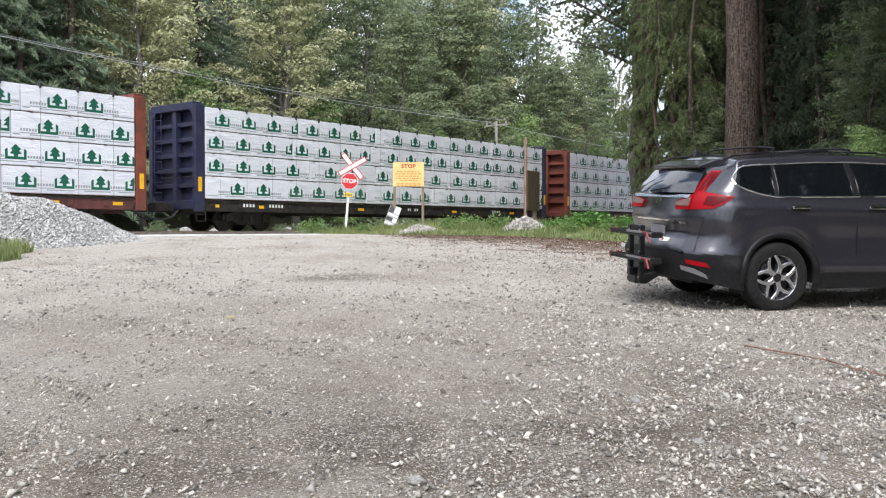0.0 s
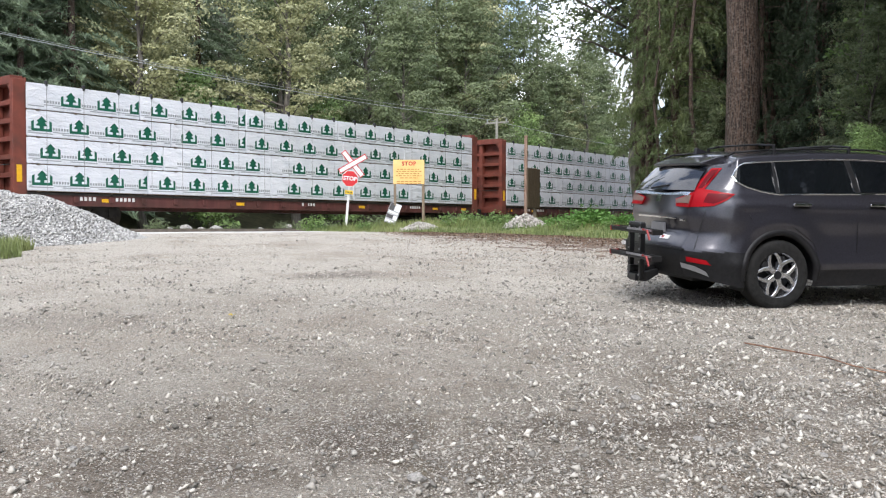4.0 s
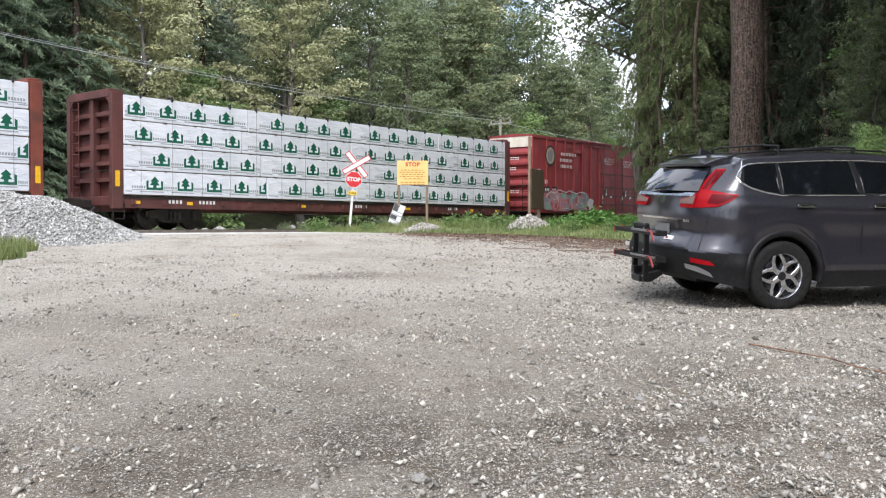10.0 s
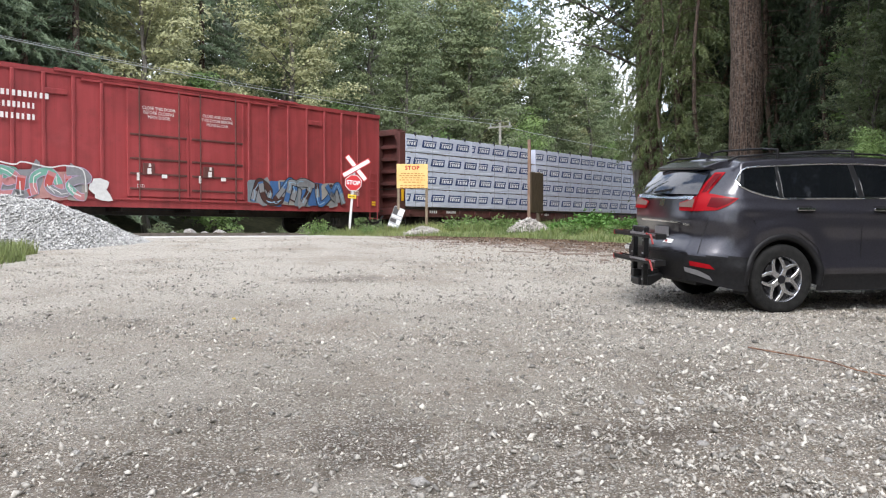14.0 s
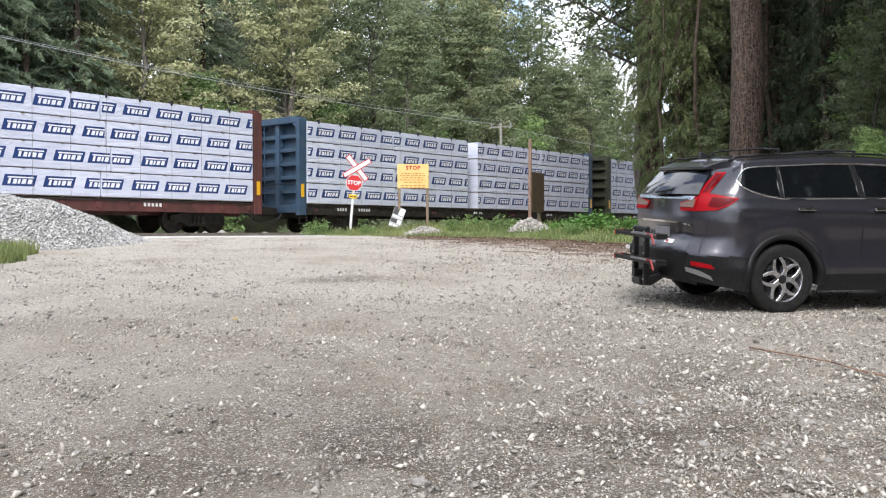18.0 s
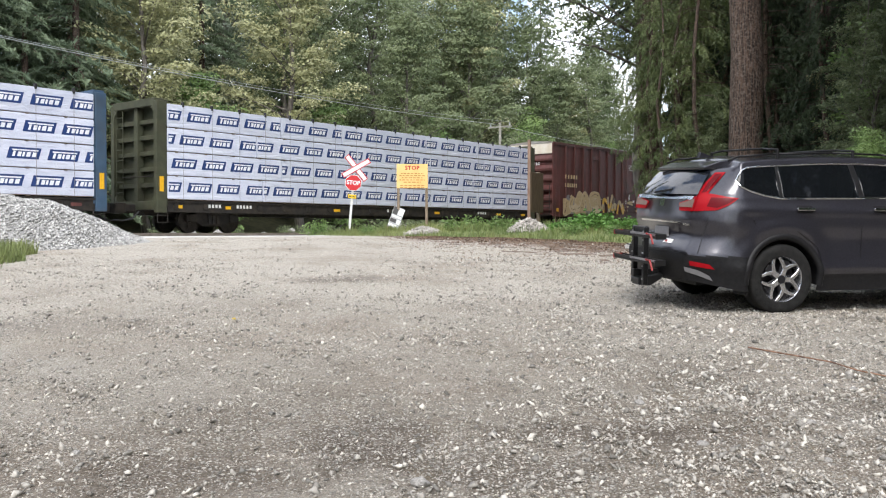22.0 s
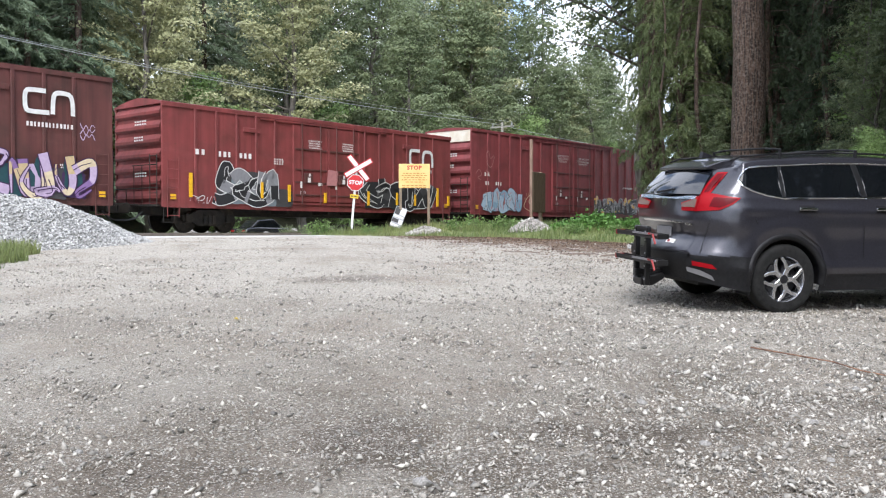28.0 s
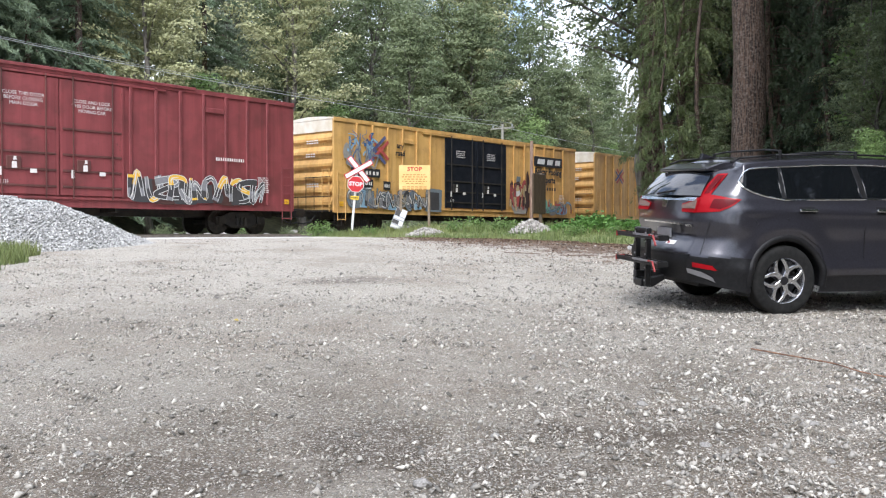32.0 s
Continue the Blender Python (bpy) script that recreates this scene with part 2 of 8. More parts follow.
# ---- mesh helpers ----
def box(bm, x0, x1, y0, y1, z0, z1, m=None):
    vs = [bm.verts.new((x, y, z)) for z in (z0, z1) for x, y in ((x0, y0), (x1, y0), (x1, y1), (x0, y1))]
    for q in ((3, 2, 1, 0), (4, 5, 6, 7), (0, 1, 5, 4), (1, 2, 6, 5), (2, 3, 7, 6), (3, 0, 4, 7)):
        bm.faces.new([vs[i] for i in q])
    if m is not None:
        bmesh.ops.transform(bm, matrix=m, verts=vs)
    return vs


def tube(bm, a, b, r0, r1=None, sides=8, caps=True):
    a, b = Vector(a), Vector(b)
    r1 = r0 if r1 is None else r1
    q = (b - a).to_track_quat("Z", "Y")
    rings = []
    for p, r in ((a, r0), (b, r1)):
        rings.append([bm.verts.new(p + q @ Vector((r * math.cos(2 * math.pi * i / sides), r * math.sin(2 * math.pi * i / sides), 0))) for i in range(sides)])
    for i in range(sides):
        j = (i + 1) % sides
        bm.faces.new((rings[0][i], rings[0][j], rings[1][j], rings[1][i]))
    if caps:
        bm.faces.new(rings[0][::-1])
        bm.faces.new(rings[1])


def limb(bm, pts, r0, r1, sides=7):
    """One bent, tapering round piece through the points."""
    pts = [Vector(p) for p in pts]
    k = len(pts) - 1
    last = None
    for i, p in enumerate(pts):
        d = (pts[min(i + 1, k)] - pts[max(i - 1, 0)]).normalized()
        side = d.cross(Vector((0.13, 0.97, 0.21))).normalized()
        up = d.cross(side)
        r = r0 + (r1 - r0) * i / k
        ring = [bm.verts.new(p + (side * math.cos(2 * math.pi * j / sides) + up * math.sin(2 * math.pi * j / sides)) * r) for j in range(sides)]
        if last:
            for j in range(sides):
                m = (j + 1) % sides
                bm.faces.new((last[j], last[m], ring[m], ring[j]))
        else:
            bm.faces.new(ring[::-1])
        last = ring
    bm.faces.new(last)


def prism(bm, outline, y0, y1):
    """Outline of (x, z) points, pushed from y0 to y1."""
    a = [bm.verts.new((x, y0, z)) for x, z in outline]
    b = [bm.verts.new((x, y1, z)) for x, z in outline]
    k = len(a)
    for i in range(k):
        j = (i + 1) % k
        bm.faces.new((a[i], a[j], b[j], b[i]))
    bm.faces.new(a[::-1])
    bm.faces.new(b)


def mesh_of(bm, name, material, bevel=0.0, smooth=False):
    bmesh.ops.recalc_face_normals(bm, faces=bm.faces)
    if bevel:
        bmesh.ops.bevel(bm, geom=list(bm.edges), offset=bevel, segments=1, affect="EDGES", clamp_overlap=True)
    me = bpy.data.meshes.new(name)
    bm.to_mesh(me)
    bm.free()
    me.materials.append(material)
    if smooth:
        me.shade_smooth()
    return me


def part(name, bm, material, parent, label="", bevel=0.0, smooth=False):
    me = bm if isinstance(bm, bpy.types.Mesh) else mesh_of(bm, name, material, bevel, smooth)
    ob = new(name, me)
    ob.parent = parent
    if label:
        tagged(ob, label)
    return ob


def thing(name, m, label, category, group="", kind=""):
    ob = new(name)
    ob.empty_display_size = 0.2
    ob.matrix_basis = m
    return tagged(ob, label, category, group, kind)


def sheet_mesh(name, verts, faces, material, smooth=False):
    me = bpy.data.meshes.new(name)
    me.from_pydata(verts, [], faces)
    me.materials.append(material)
    if smooth:
        me.shade_smooth()
    me.update()
    return me


def quads_mesh(name, corners, material):
    """corners: array (n, k, 3), one face of k corners each."""
    n, k, _ = corners.shape
    me = bpy.data.meshes.new(name)
    me.vertices.add(n * k)
    me.vertices.foreach_set("co", corners.reshape(-1).astype(np.float32))
    me.loops.add(n * k)
    me.loops.foreach_set("vertex_index", np.arange(n * k, dtype=np.int32))
    me.polygons.add(n)
    me.polygons.foreach_set("loop_start", np.arange(0, n * k, k, dtype=np.int32))
    me.materials.append(material)
    me.update(calc_edges=True)
    return me


def text(name, body, size, m, material, parent, align="CENTER", space=1.0, thick=0.0):
    cu = bpy.data.curves.new(name, "FONT")
    cu.body, cu.size, cu.align_x, cu.align_y = body, size, align, "CENTER"
    cu.space_character, cu.offset, cu.resolution_u = space, thick, 3
    tmp = bpy.data.objects.new(name, cu)
    scene.collection.objects.link(tmp)
    me = bpy.data.meshes.new_from_object(tmp.evaluated_get(bpy.context.evaluated_depsgraph_get()))
    bpy.data.objects.remove(tmp)
    me.materials.clear()
    me.materials.append(material)
    ob = new(name, me)
    ob.parent = parent
    ob.matrix_basis = m
    return ob

# ---- the plan: the track runs past at 39 degrees to the right ----
TURN = radians(39.0)
ALONG = Vector((math.sin(TURN), math.cos(TURN), 0))
ACROSS = Vector((-math.cos(TURN), math.sin(TURN), 0))
FACE = 27.0                 # from the camera to the near face of the train
HALF = 1.45
TRACK = FACE + HALF
RAIL = 1.33                 # top of rail
rng = np.random.default_rng(5)


def smooth(a, b, v):
    v = np.clip((v - a) / (b - a), 0, 1)
    return v * v * (3 - 2 * v)


def strip_depth(x, y):
    """How far a place lies inside the grass strip beside the track, in metres; below 0 outside."""
    edge = np.interp(x, [-14, -6, -4.8, -3.6, -1.5, 0.0, 1.7, 3.8, 6.0, 9, 14, 30], [90, 60, 31, 29.5, 26.6, 24.6, 22.8, 20.2, 18.0, 16.5, 14.5, 12])
    s = x * ALONG.x + y * ALONG.y
    q = TRACK - (x * ACROSS.x + y * ACROSS.y)
    return np.minimum((y - edge) * 0.75, np.minimum(q - 2.6, (s - 21.0) * 0.9 + np.clip(q - 7, 0, 30)))


def ground_z(x, y):
    x, y = np.asarray(x, float), np.asarray(y, float)
    q = TRACK - (x * ACROSS.x + y * ACROSS.y)
    s = x * ALONG.x + y * ALONG.y
    slope = 0.058 * np.maximum(y, -25)
    k = 0.10
    flat = 1.24
    lot = -k * np.log(np.exp(-np.clip(slope, -3, 6) / k) + np.exp(-flat / k))
    z = lot
    z = z + 0.20 * smooth(0.0, 3.5, strip_depth(x, y)) * (1 - 0.75 * smooth(4.5, 2.6, q))
    near_track = smooth(4.2, 2.2, np.abs(q))
    road = smooth(3.5, 2.0, np.abs(s - 15.5) - 3.5)
    z = z * (1 - near_track) + near_track * (RAIL - 0.19 + 0.16 * road * smooth(2.2, 1.6, np.abs(q)) * 0)
    # beyond the track: down to the highway, then the wooded slope
    z = z - 0.83 * smooth(-4.5, -13, q)
    hill = np.maximum(-q - 30.0, 0)
    z = z + 0.27 * hill * smooth(0, 10, hill) * (1 - 0.8 * smooth(95, 135, s)) * smooth(400, 60, hill)
    rut = 0.02 * np.sin(x * 1.7 + 0.6 * np.sin(y * 0.5)) * np.sin(y * 0.35 + 1) + 0.012 * np.sin(x * 5.1 + y * 2.3) * np.sin(y * 3.1 - x)
    return z + rut * smooth(26, 18, y)


def ground_material():
    m = bpy.data.materials.new("packed gravel lot")
    m.use_nodes = True
    n, l = m.node_tree.nodes, m.node_tree.links
    b = n["Principled BSDF"]
    b.inputs["Roughness"].default_value = 0.92
    b.inputs["Specular IOR Level"].default_value = 0.25
    at = n.new("ShaderNodeTexCoord").outputs["Object"]

    def noise_at(scale, detail, rough=0.55):
        t = n.new("ShaderNodeTexNoise")
        t.inputs["Scale"].default_value, t.inputs["Detail"].default_value, t.inputs["Roughness"].default_value = scale, detail, rough
        l.new(at, t.inputs["Vector"])
        return t.outputs["Fac"]

    def span(v, a, b_, lo=0.0, hi=1.0):
        r = n.new("ShaderNodeMapRange")
        for k, val in (("From Min", a), ("From Max", b_), ("To Min", lo), ("To Max", hi)):
            r.inputs[k].default_value = val
        l.new(v, r.inputs["Value"])
        return r.outputs["Result"]

    def blend(f, a, b_):
        x = n.new("ShaderNodeMix")
        x.data_type = "RGBA"
        for k, v in (("Factor", f), ("A", a), ("B", b_)):
            if isinstance(v, tuple):
                x.inputs[k].default_value = (*v, 1)
            else:
                l.new(v, x.inputs[k])
        return x.outputs["Result"]

    sep_at = n.new("ShaderNodeSeparateXYZ")
    l.new(at, sep_at.inputs["Vector"])

    def math2(op, a, b_):
        x = n.new("ShaderNodeMath")
        x.operation = op
        for k, v in ((0, a), (1, b_)):
            if isinstance(v, (int, float)):
                x.inputs[k].default_value = v
            else:
                l.new(v, x.inputs[k])
        return x.outputs["Value"]
    # packed dust towards the crossing, loose dark grit where cars turn
    way = math2("ADD", sep_at.outputs["Y"], math2("MULTIPLY", span(noise_at(0.45, 6), 0.3, 0.7, -1, 1), 3.2))
    way = math2("SUBTRACT", way, math2("MULTIPLY", sep_at.outputs["X"], 0.22))
    packed = span(way, 4.6, 11.0)
    grain = span(noise_at(55, 9, 0.85), 0.40, 0.60)
    grit = blend(grain, (0.085, 0.070, 0.054), (0.36, 0.312, 0.248))
    dust = blend(grain, (0.30, 0.272, 0.224), (0.65, 0.605, 0.525))
    fine = blend(packed, grit, dust)
    # brown earth and pale worn places
    soil = span(noise_at(0.8, 8, 0.68), 0.47, 0.64, 0, 0.6)
    fine = blend(soil, fine, blend(grain, (0.125, 0.090, 0.062), (0.33, 0.258, 0.188)))
    pale = span(noise_at(1.6, 8, 0.7), 0.50, 0.68, 0, 0.5)
    fine = blend(pale, fine, blend(grain, (0.35, 0.325, 0.275), (0.65, 0.61, 0.54)))
    straw = span(noise_at(2.3, 7, 0.7), 0.60, 0.72, 0, 0.25)
    fine = blend(straw, fine, (0.31, 0.25, 0.13))

    # damp earth in the shallow hollows: x, y, half width, half depth, how dark
    ragged = math2("MULTIPLY", span(noise_at(3.2, 8, 0.72), 0.3, 0.7, -1, 1), 0.75)
    for hx, hy, hw, hd, dark in ((-0.45, 4.75, 0.45, 0.50, 0.75), (1.05, 4.95, 0.75, 0.26, 0.7), (0.35, 4.3, 0.55, 0.3, 0.5), (-1.3, 4.3, 0.7, 0.35, 0.45), (-1.4, 12.5, 0.65, 0.55, 0.6), (2.3, 5.6, 0.6, 0.35, 0.4), (2.1, 9.6, 0.9, 0.5, 0.35), (-3.6, 8.6, 1.1, 0.6, 0.3)):
        du = math2("DIVIDE", math2("SUBTRACT", sep_at.outputs["X"], hx), hw)
        dv = math2("DIVIDE", math2("SUBTRACT", sep_at.outputs["Y"], hy), hd)
        far = math2("ADD", math2("ADD", math2("MULTIPLY", du, du), math2("MULTIPLY", dv, dv)), ragged)
        fine = blend(span(far, 1.3, 0.2, 0, dark), fine, blend(grain, (0.055, 0.044, 0.035), (0.165, 0.130, 0.098)))
    # fine chips pressed into the surface
    for scale, cut, few in ((28, 0.28, 0.72), (48, 0.32, 0.56), (95, 0.38, 0.48)):
        vo = n.new("ShaderNodeTexVoronoi")
        vo.inputs["Scale"].default_value = scale
        l.new(at, vo.inputs["Vector"])
        sep = n.new("ShaderNodeSeparateColor")
        l.new(vo.outputs["Color"], sep.inputs["Color"])
        patch = span(noise_at(1.3, 8, 0.72), 0.36, 0.62, 0.34, -0.20)
        pick = span(math2("SUBTRACT", sep.outputs["Red"], math2("ADD", patch, math2("MULTIPLY", packed, 0.06))), few, few + 0.05)
        near = span(vo.outputs["Distance"], cut + 0.10, cut, 0, 0.9)
        tone = blend(sep.outputs["Green"], (0.11, 0.098, 0.082), (0.74, 0.70, 0.62))
        fine = blend(math2("MULTIPLY", pick, near), fine, tone)
    l.new(fine, b.inputs["Base Color"])
    bump = n.new("ShaderNodeBump")
    bump.inputs["Strength"].default_value, bump.inputs["Distance"].default_value = 1.0, 0.045
    l.new(math2("ADD", noise_at(26, 9, 0.75), math2("MULTIPLY", noise_at(3.0, 4), 1.5)), bump.inputs["Height"])
    l.new(bump.outputs["Normal"], b.inputs["Normal"])
    return m


M["ground"] = ground_material()
M["litter"] = mat("reddish leaf litter and soil", (0.095, 0.066, 0.048), (0.24, 0.18, 0.135), 14, 0.95, 0, 0.6, 40, sharp=0.12)
M["forest_floor"] = mat("mossy forest floor", (0.03, 0.035, 0.014), (0.075, 0.07, 0.035), 2.0, 0.95, 0, 0.6, 8)
M["ballast"] = mat("track ballast", (0.12, 0.11, 0.10), (0.27, 0.25, 0.23), 22, 0.95, 0, 0.9, 30)
M["road_pale"] = mat("pale dusty road gravel", (0.54, 0.53, 0.50), (0.68, 0.67, 0.64), 1.5, 0.95, 0, 0.4, 30, dirt=(0.26, 0.25, 0.23), dscale=4, damount=0.6)


def grid_lines(a, b, mid0, mid1, fine_step, coarse):
    out = list(np.arange(mid0, mid1, fine_step))
    step, v = fine_step, mid0
    while v > a:
        step = min(step * 1.35, coarse)
        v -= step
        out.insert(0, v)
    step, v = fine_step, out[-1]
    while v < b:
        step = min(step * 1.35, coarse)
        v += step
        out.append(v)
    return np.array(out)


def build_ground():
    xs = grid_lines(-1500, 1500, -14, 14, 0.35, 300)
    ys = grid_lines(-1500, 1500, 0, 46, 0.35, 400)
    gx, gy = np.meshgrid(xs, ys)
    gz = ground_z(gx, gy)
    verts = np.stack([gx, gy, gz], -1).reshape(-1, 3)
    w = len(xs)
    faces = [(j * w + i, j * w + i + 1, (j + 1) * w + i + 1, (j + 1) * w + i) for j in range(len(ys) - 1) for i in range(w - 1)]
    me = sheet_mesh("ground", verts.tolist(), faces, M["ground"], True)
    for m in ("litter", "forest_floor", "ballast", "road_pale", "turf"):
        me.materials.append(M[m])
    cx = (gx[:-1, :-1] + gx[1:, 1:]) / 2
    cy = (gy[:-1, :-1] + gy[1:, 1:]) / 2
    q = TRACK - (cx * ACROSS.x + cy * ACROSS.y)
    s = cx * ALONG.x + cy * ALONG.y
    jit = 0.5 * np.sin(cx * 2.1 + 1.3 * np.sin(cy * 1.7)) + 0.3 * np.sin(cx * 5 + cy * 3.7)
    sd = strip_depth(cx, cy) + 0.4 * jit
    idx = np.zeros(cx.shape, int)
    idx[(sd > -2.3 - 2.4 * rng.uniform(0, 1, cx.shape) ** 1.5 * smooth(-1.2, 2.0, cx)) & (cx > -1.2)] = 1
    idx[sd > 0.15] = 5
    idx[(np.abs(q) < 2.6)] = 3
    idx[(q < -2.6)] = 2
    idx[(q < -2.6) & (q > -8.5 + jit) & (s > 4) & (s < 70)] = 0
    road = (np.abs(s - 17.5 + 0.4 * jit) < 10.0) & (q < 7.5 + 1.2 * jit) & (q > -16) & (sd < 0)
    idx[road] = 4
    idx[(cx > 4.5) & (cy > 15 + jit)] = 1
    idx[(np.abs(cx) > 60) | (cy < -30)] = 2
    me.polygons.foreach_set("material_index", idx.reshape(-1).astype(np.int32))
    return tagged(new("ground", me), "grey-brown packed gravel lot rising to the track", "ground", kind="structure")


build_ground()


def on_ground(x, y):
    return float(ground_z(x, y))


def track_point(s, q, z=0.0):
    """s along the track, q metres from its middle towards the camera."""
    p = ALONG * s + ACROSS * (TRACK - q)
    return Vector((p.x, p.y, z))


TRACK_TURN = 90 - math.degrees(TURN)


def track_pose(s, q, z):
    p = track_point(s, q, z)
    return pose(p.x, p.y, p.z, 0, 0, TRACK_TURN)


def build_track():
    t = thing("railway_track", track_pose(0, 0, RAIL), "single railway track with steel rails on wooden ties", "track", kind="structure")
    for y in (-0.75, 0.75):
        bm = bmesh.new()
        box(bm, -120, 220, y - 0.035, y + 0.035, -0.04, 0.0)
        box(bm, -120, 220, y - 0.01, y + 0.01, -0.14, -0.04)
        box(bm, -120, 220, y - 0.07, y + 0.07, -0.165, -0.14)
        part("rail", bm, M["rail_steel"], t)
    bm = bmesh.new()
    box(bm, -0.11, 0.11, -1.3, 1.3, -0.34, -0.165)
    tie = mesh_of(bm, "tie", M["plank"], 0.01)
    for i in range(150):
        ob = part("tie", tie, None, t)
        ob.location.x = -20 + i * 0.56
    # timber deck of the level crossing
    for k, (y0, y1) in enumerate(((-1.62, -0.84), (-0.66, -0.02), (0.02, 0.66), (0.84, 1.62))):
        bm = bmesh.new()
        box(bm, 7.5, 25.5, y0, y1, -0.16, -0.015)
        part("crossing_plank", bm, M["plank"], t, bevel=0.01)


build_track()


def build_highway():
    """The road beyond the track, along it."""
    bm = bmesh.new()
    xs = np.linspace(-90, 170, 53)
    a = [bm.verts.new((x, -4.2, 0.0)) for x in xs] + [bm.verts.new((x, 4.2, 0.0)) for x in xs]
    k = len(xs)
    for i in range(k - 1):
        bm.faces.new((a[i], a[i + 1], a[k + i + 1], a[k + i]))
    r = bmesh.ops.extrude_face_region(bm, geom=list(bm.faces))
    bmesh.ops.translate(bm, verts=[v for v in r["geom"] if isinstance(v, bmesh.types.BMVert)], vec=(0, 0, 0.10))
    ob = new("road", mesh_of(bm, "road", mat("grey asphalt", (0.045, 0.045, 0.046), (0.075, 0.074, 0.072), 3, 0.9, 0, 0.3, 60)))
    ob.matrix_basis = track_pose(0, -22.0, HIGHWAY - 0.10)
    tagged(ob, "grey asphalt highway running beyond the track", "road", kind="structure")
    bm = bmesh.new()
    for y in (-0.12, 0.08):
        box(bm, -90, 170, y, y + 0.1, 0.10, 0.104)
    line = part("center_line", bm, M["tab_yellow"], ob)


HIGHWAY = 0.52
build_highway()

# ---- the train ----
DECK = 1.12
TOP = 4.62


def sill_mesh(length):
    bm = bmesh.new()
    for y in (-1.36, 1.28):
        box(bm, 0.3, length - 0.3, y, y + 0.08, 0.72, DECK)
    box(bm, 0.2, length - 0.2, -0.35, 0.35, 0.62, DECK)
    for i in range(int(length / 1.22)):
        x = 0.7 + i * 1.22
        box(bm, x, x + 0.16, -1.42, 1.42, 0.84, 1.02)
    return bm


def bulkhead(car, x0, thick, outward, paint):
    """End wall of a lumber car: a plate that carries posts, beams, ribs and gussets."""
    face = x0 if outward < 0 else x0 + thick
    inner = x0 + thick if outward < 0 else x0
    lo, hi = min(face, inner), max(face, inner)
    d0, d1 = (face + 0.06, inner) if outward < 0 else (inner, face - 0.06)
    bm = bmesh.new()
    box(bm, min(inner, inner - outward * 0.06), max(inner, inner - outward * 0.06), -1.40, 1.40, 0.95, TOP - 0.05)
    plate = part("bulkhead", bm, M[paint], car, bevel=0.006)
    pieces = [("corner_post", (lo, hi, y, y + 0.20, 0.70, TOP - 0.10)) for y in (-1.44, 1.24)]
    pieces += [("end_beam", (lo, hi, -1.30, 1.30, TOP - 0.26, TOP)), ("end_beam", (lo, hi, -1.30, 1.30, 0.80, 1.10))]
    pieces += [("end_post", (d0 + 0.03, d1 - 0.03, -0.12, 0.10, 1.1, TOP - 0.25))]
    r0, r1 = (inner - 0.20, inner) if outward < 0 else (inner, inner + 0.20)
    pieces += [("end_rib", (r0, r1, -1.26, 1.26, z, z + 0.15)) for z in (1.58, 2.13, 2.68, 3.23, 3.78)]
    for name, size in pieces:
        bm = bmesh.new()
        box(bm, *size)
        part(name, bm, M[paint], plate, bevel=0.012)
    for y, sgn in ((-1.24, 1), (1.24, -1)):
        for z, up in ((TOP - 0.26, -1), (1.1, 1)):
            bm = bmesh.new()
            vs = [bm.verts.new((x, yy, zz)) for x in (lo + 0.02, hi - 0.02) for yy, zz in ((y, z), (y + sgn * 0.22, z), (y, z + up * 0.22))]
            bm.faces.new(vs[:3]), bm.faces.new(vs[3:])
            for i in range(3):
                j = (i + 1) % 3
                bm.faces.new((vs[i], vs[j], vs[j + 3], vs[i + 3]))
            part("gusset", bm, M[paint], plate)
    # ladder on the far side of the end
    xl = face + 0.03 if outward < 0 else face - 0.03
    bm = bmesh.new()
    for y in (0.70, 1.12):
        tube(bm, (xl, y, 0.9), (xl, y, TOP - 0.3), 0.018, sides=5)
    for k in range(9):
        tube(bm, (xl, 0.70, 1.05 + 0.38 * k), (xl, 1.12, 1.05 + 0.38 * k), 0.014, sides=5)
    part("ladder", bm, M[paint], plate)
    bm = bmesh.new()
    tube(bm, (xl - 0.02, -1.2, 1.95), (xl - 0.02, 0.7, 1.95), 0.016, sides=5)
    part("grab_rail", bm, M["steel_dark"], plate)


def wheelset_mesh():
    bm = bmesh.new()
    for y in (-0.75, 0.75):
        s = 1 if y > 0 else -1
        for r, a, b in ((0.46, -0.06, 0.06), (0.485, -0.09, -0.06), (0.16, 0.06, 0.12)):
            tube(bm, (0, y + s * a, 0), (0, y + s * b, 0), r, sides=20)
        for k in range(5):
            a = 2 * math.pi * k / 5
            box(bm, -0.05, 0.05, y + s * 0.06 - 0.01, y + s * 0.06 + 0.02, 0.20, 0.36, Matrix.Rotation(a, 4, "Y"))
    tube(bm, (0, -0.95, 0), (0, 0.95, 0), 0.085, sides=10)
    return mesh_of(bm, "wheelset", M["wheel_steel"])


def truck_mesh():
    bm = bmesh.new()
    for y in (-1.02, 0.92):
        outline = [(-1.12, 0.42), (-1.12, 0.62), (-0.85, 0.66), (-0.45, 0.82), (0.45, 0.82), (0.85, 0.66), (1.12, 0.62), (1.12, 0.42),
                   (0.75, 0.42), (0.42, 0.24), (-0.42, 0.24), (-0.75, 0.42)]
        prism(bm, outline, y, y + 0.12)
        for x in (-0.87, 0.87):
            box(bm, x - 0.14, x + 0.14, y - 0.05, y + 0.15, 0.38, 0.66)
        for x in (-0.18, 0.0, 0.18):
            tube(bm, (x, y - 0.03, 0.33), (x, y - 0.03, 0.62), 0.075, sides=8)
            tube(bm, (x, y + 0.15, 0.33), (x, y + 0.15, 0.62), 0.075, sides=8)
    box(bm, -0.24, 0.24, -1.05, 1.05, 0.50, 0.74)
    return mesh_of(bm, "bogie_frame", M["steel_dark"])


WHEELSET, TRUCK = wheelset_mesh(), truck_mesh()
WHEELS = []


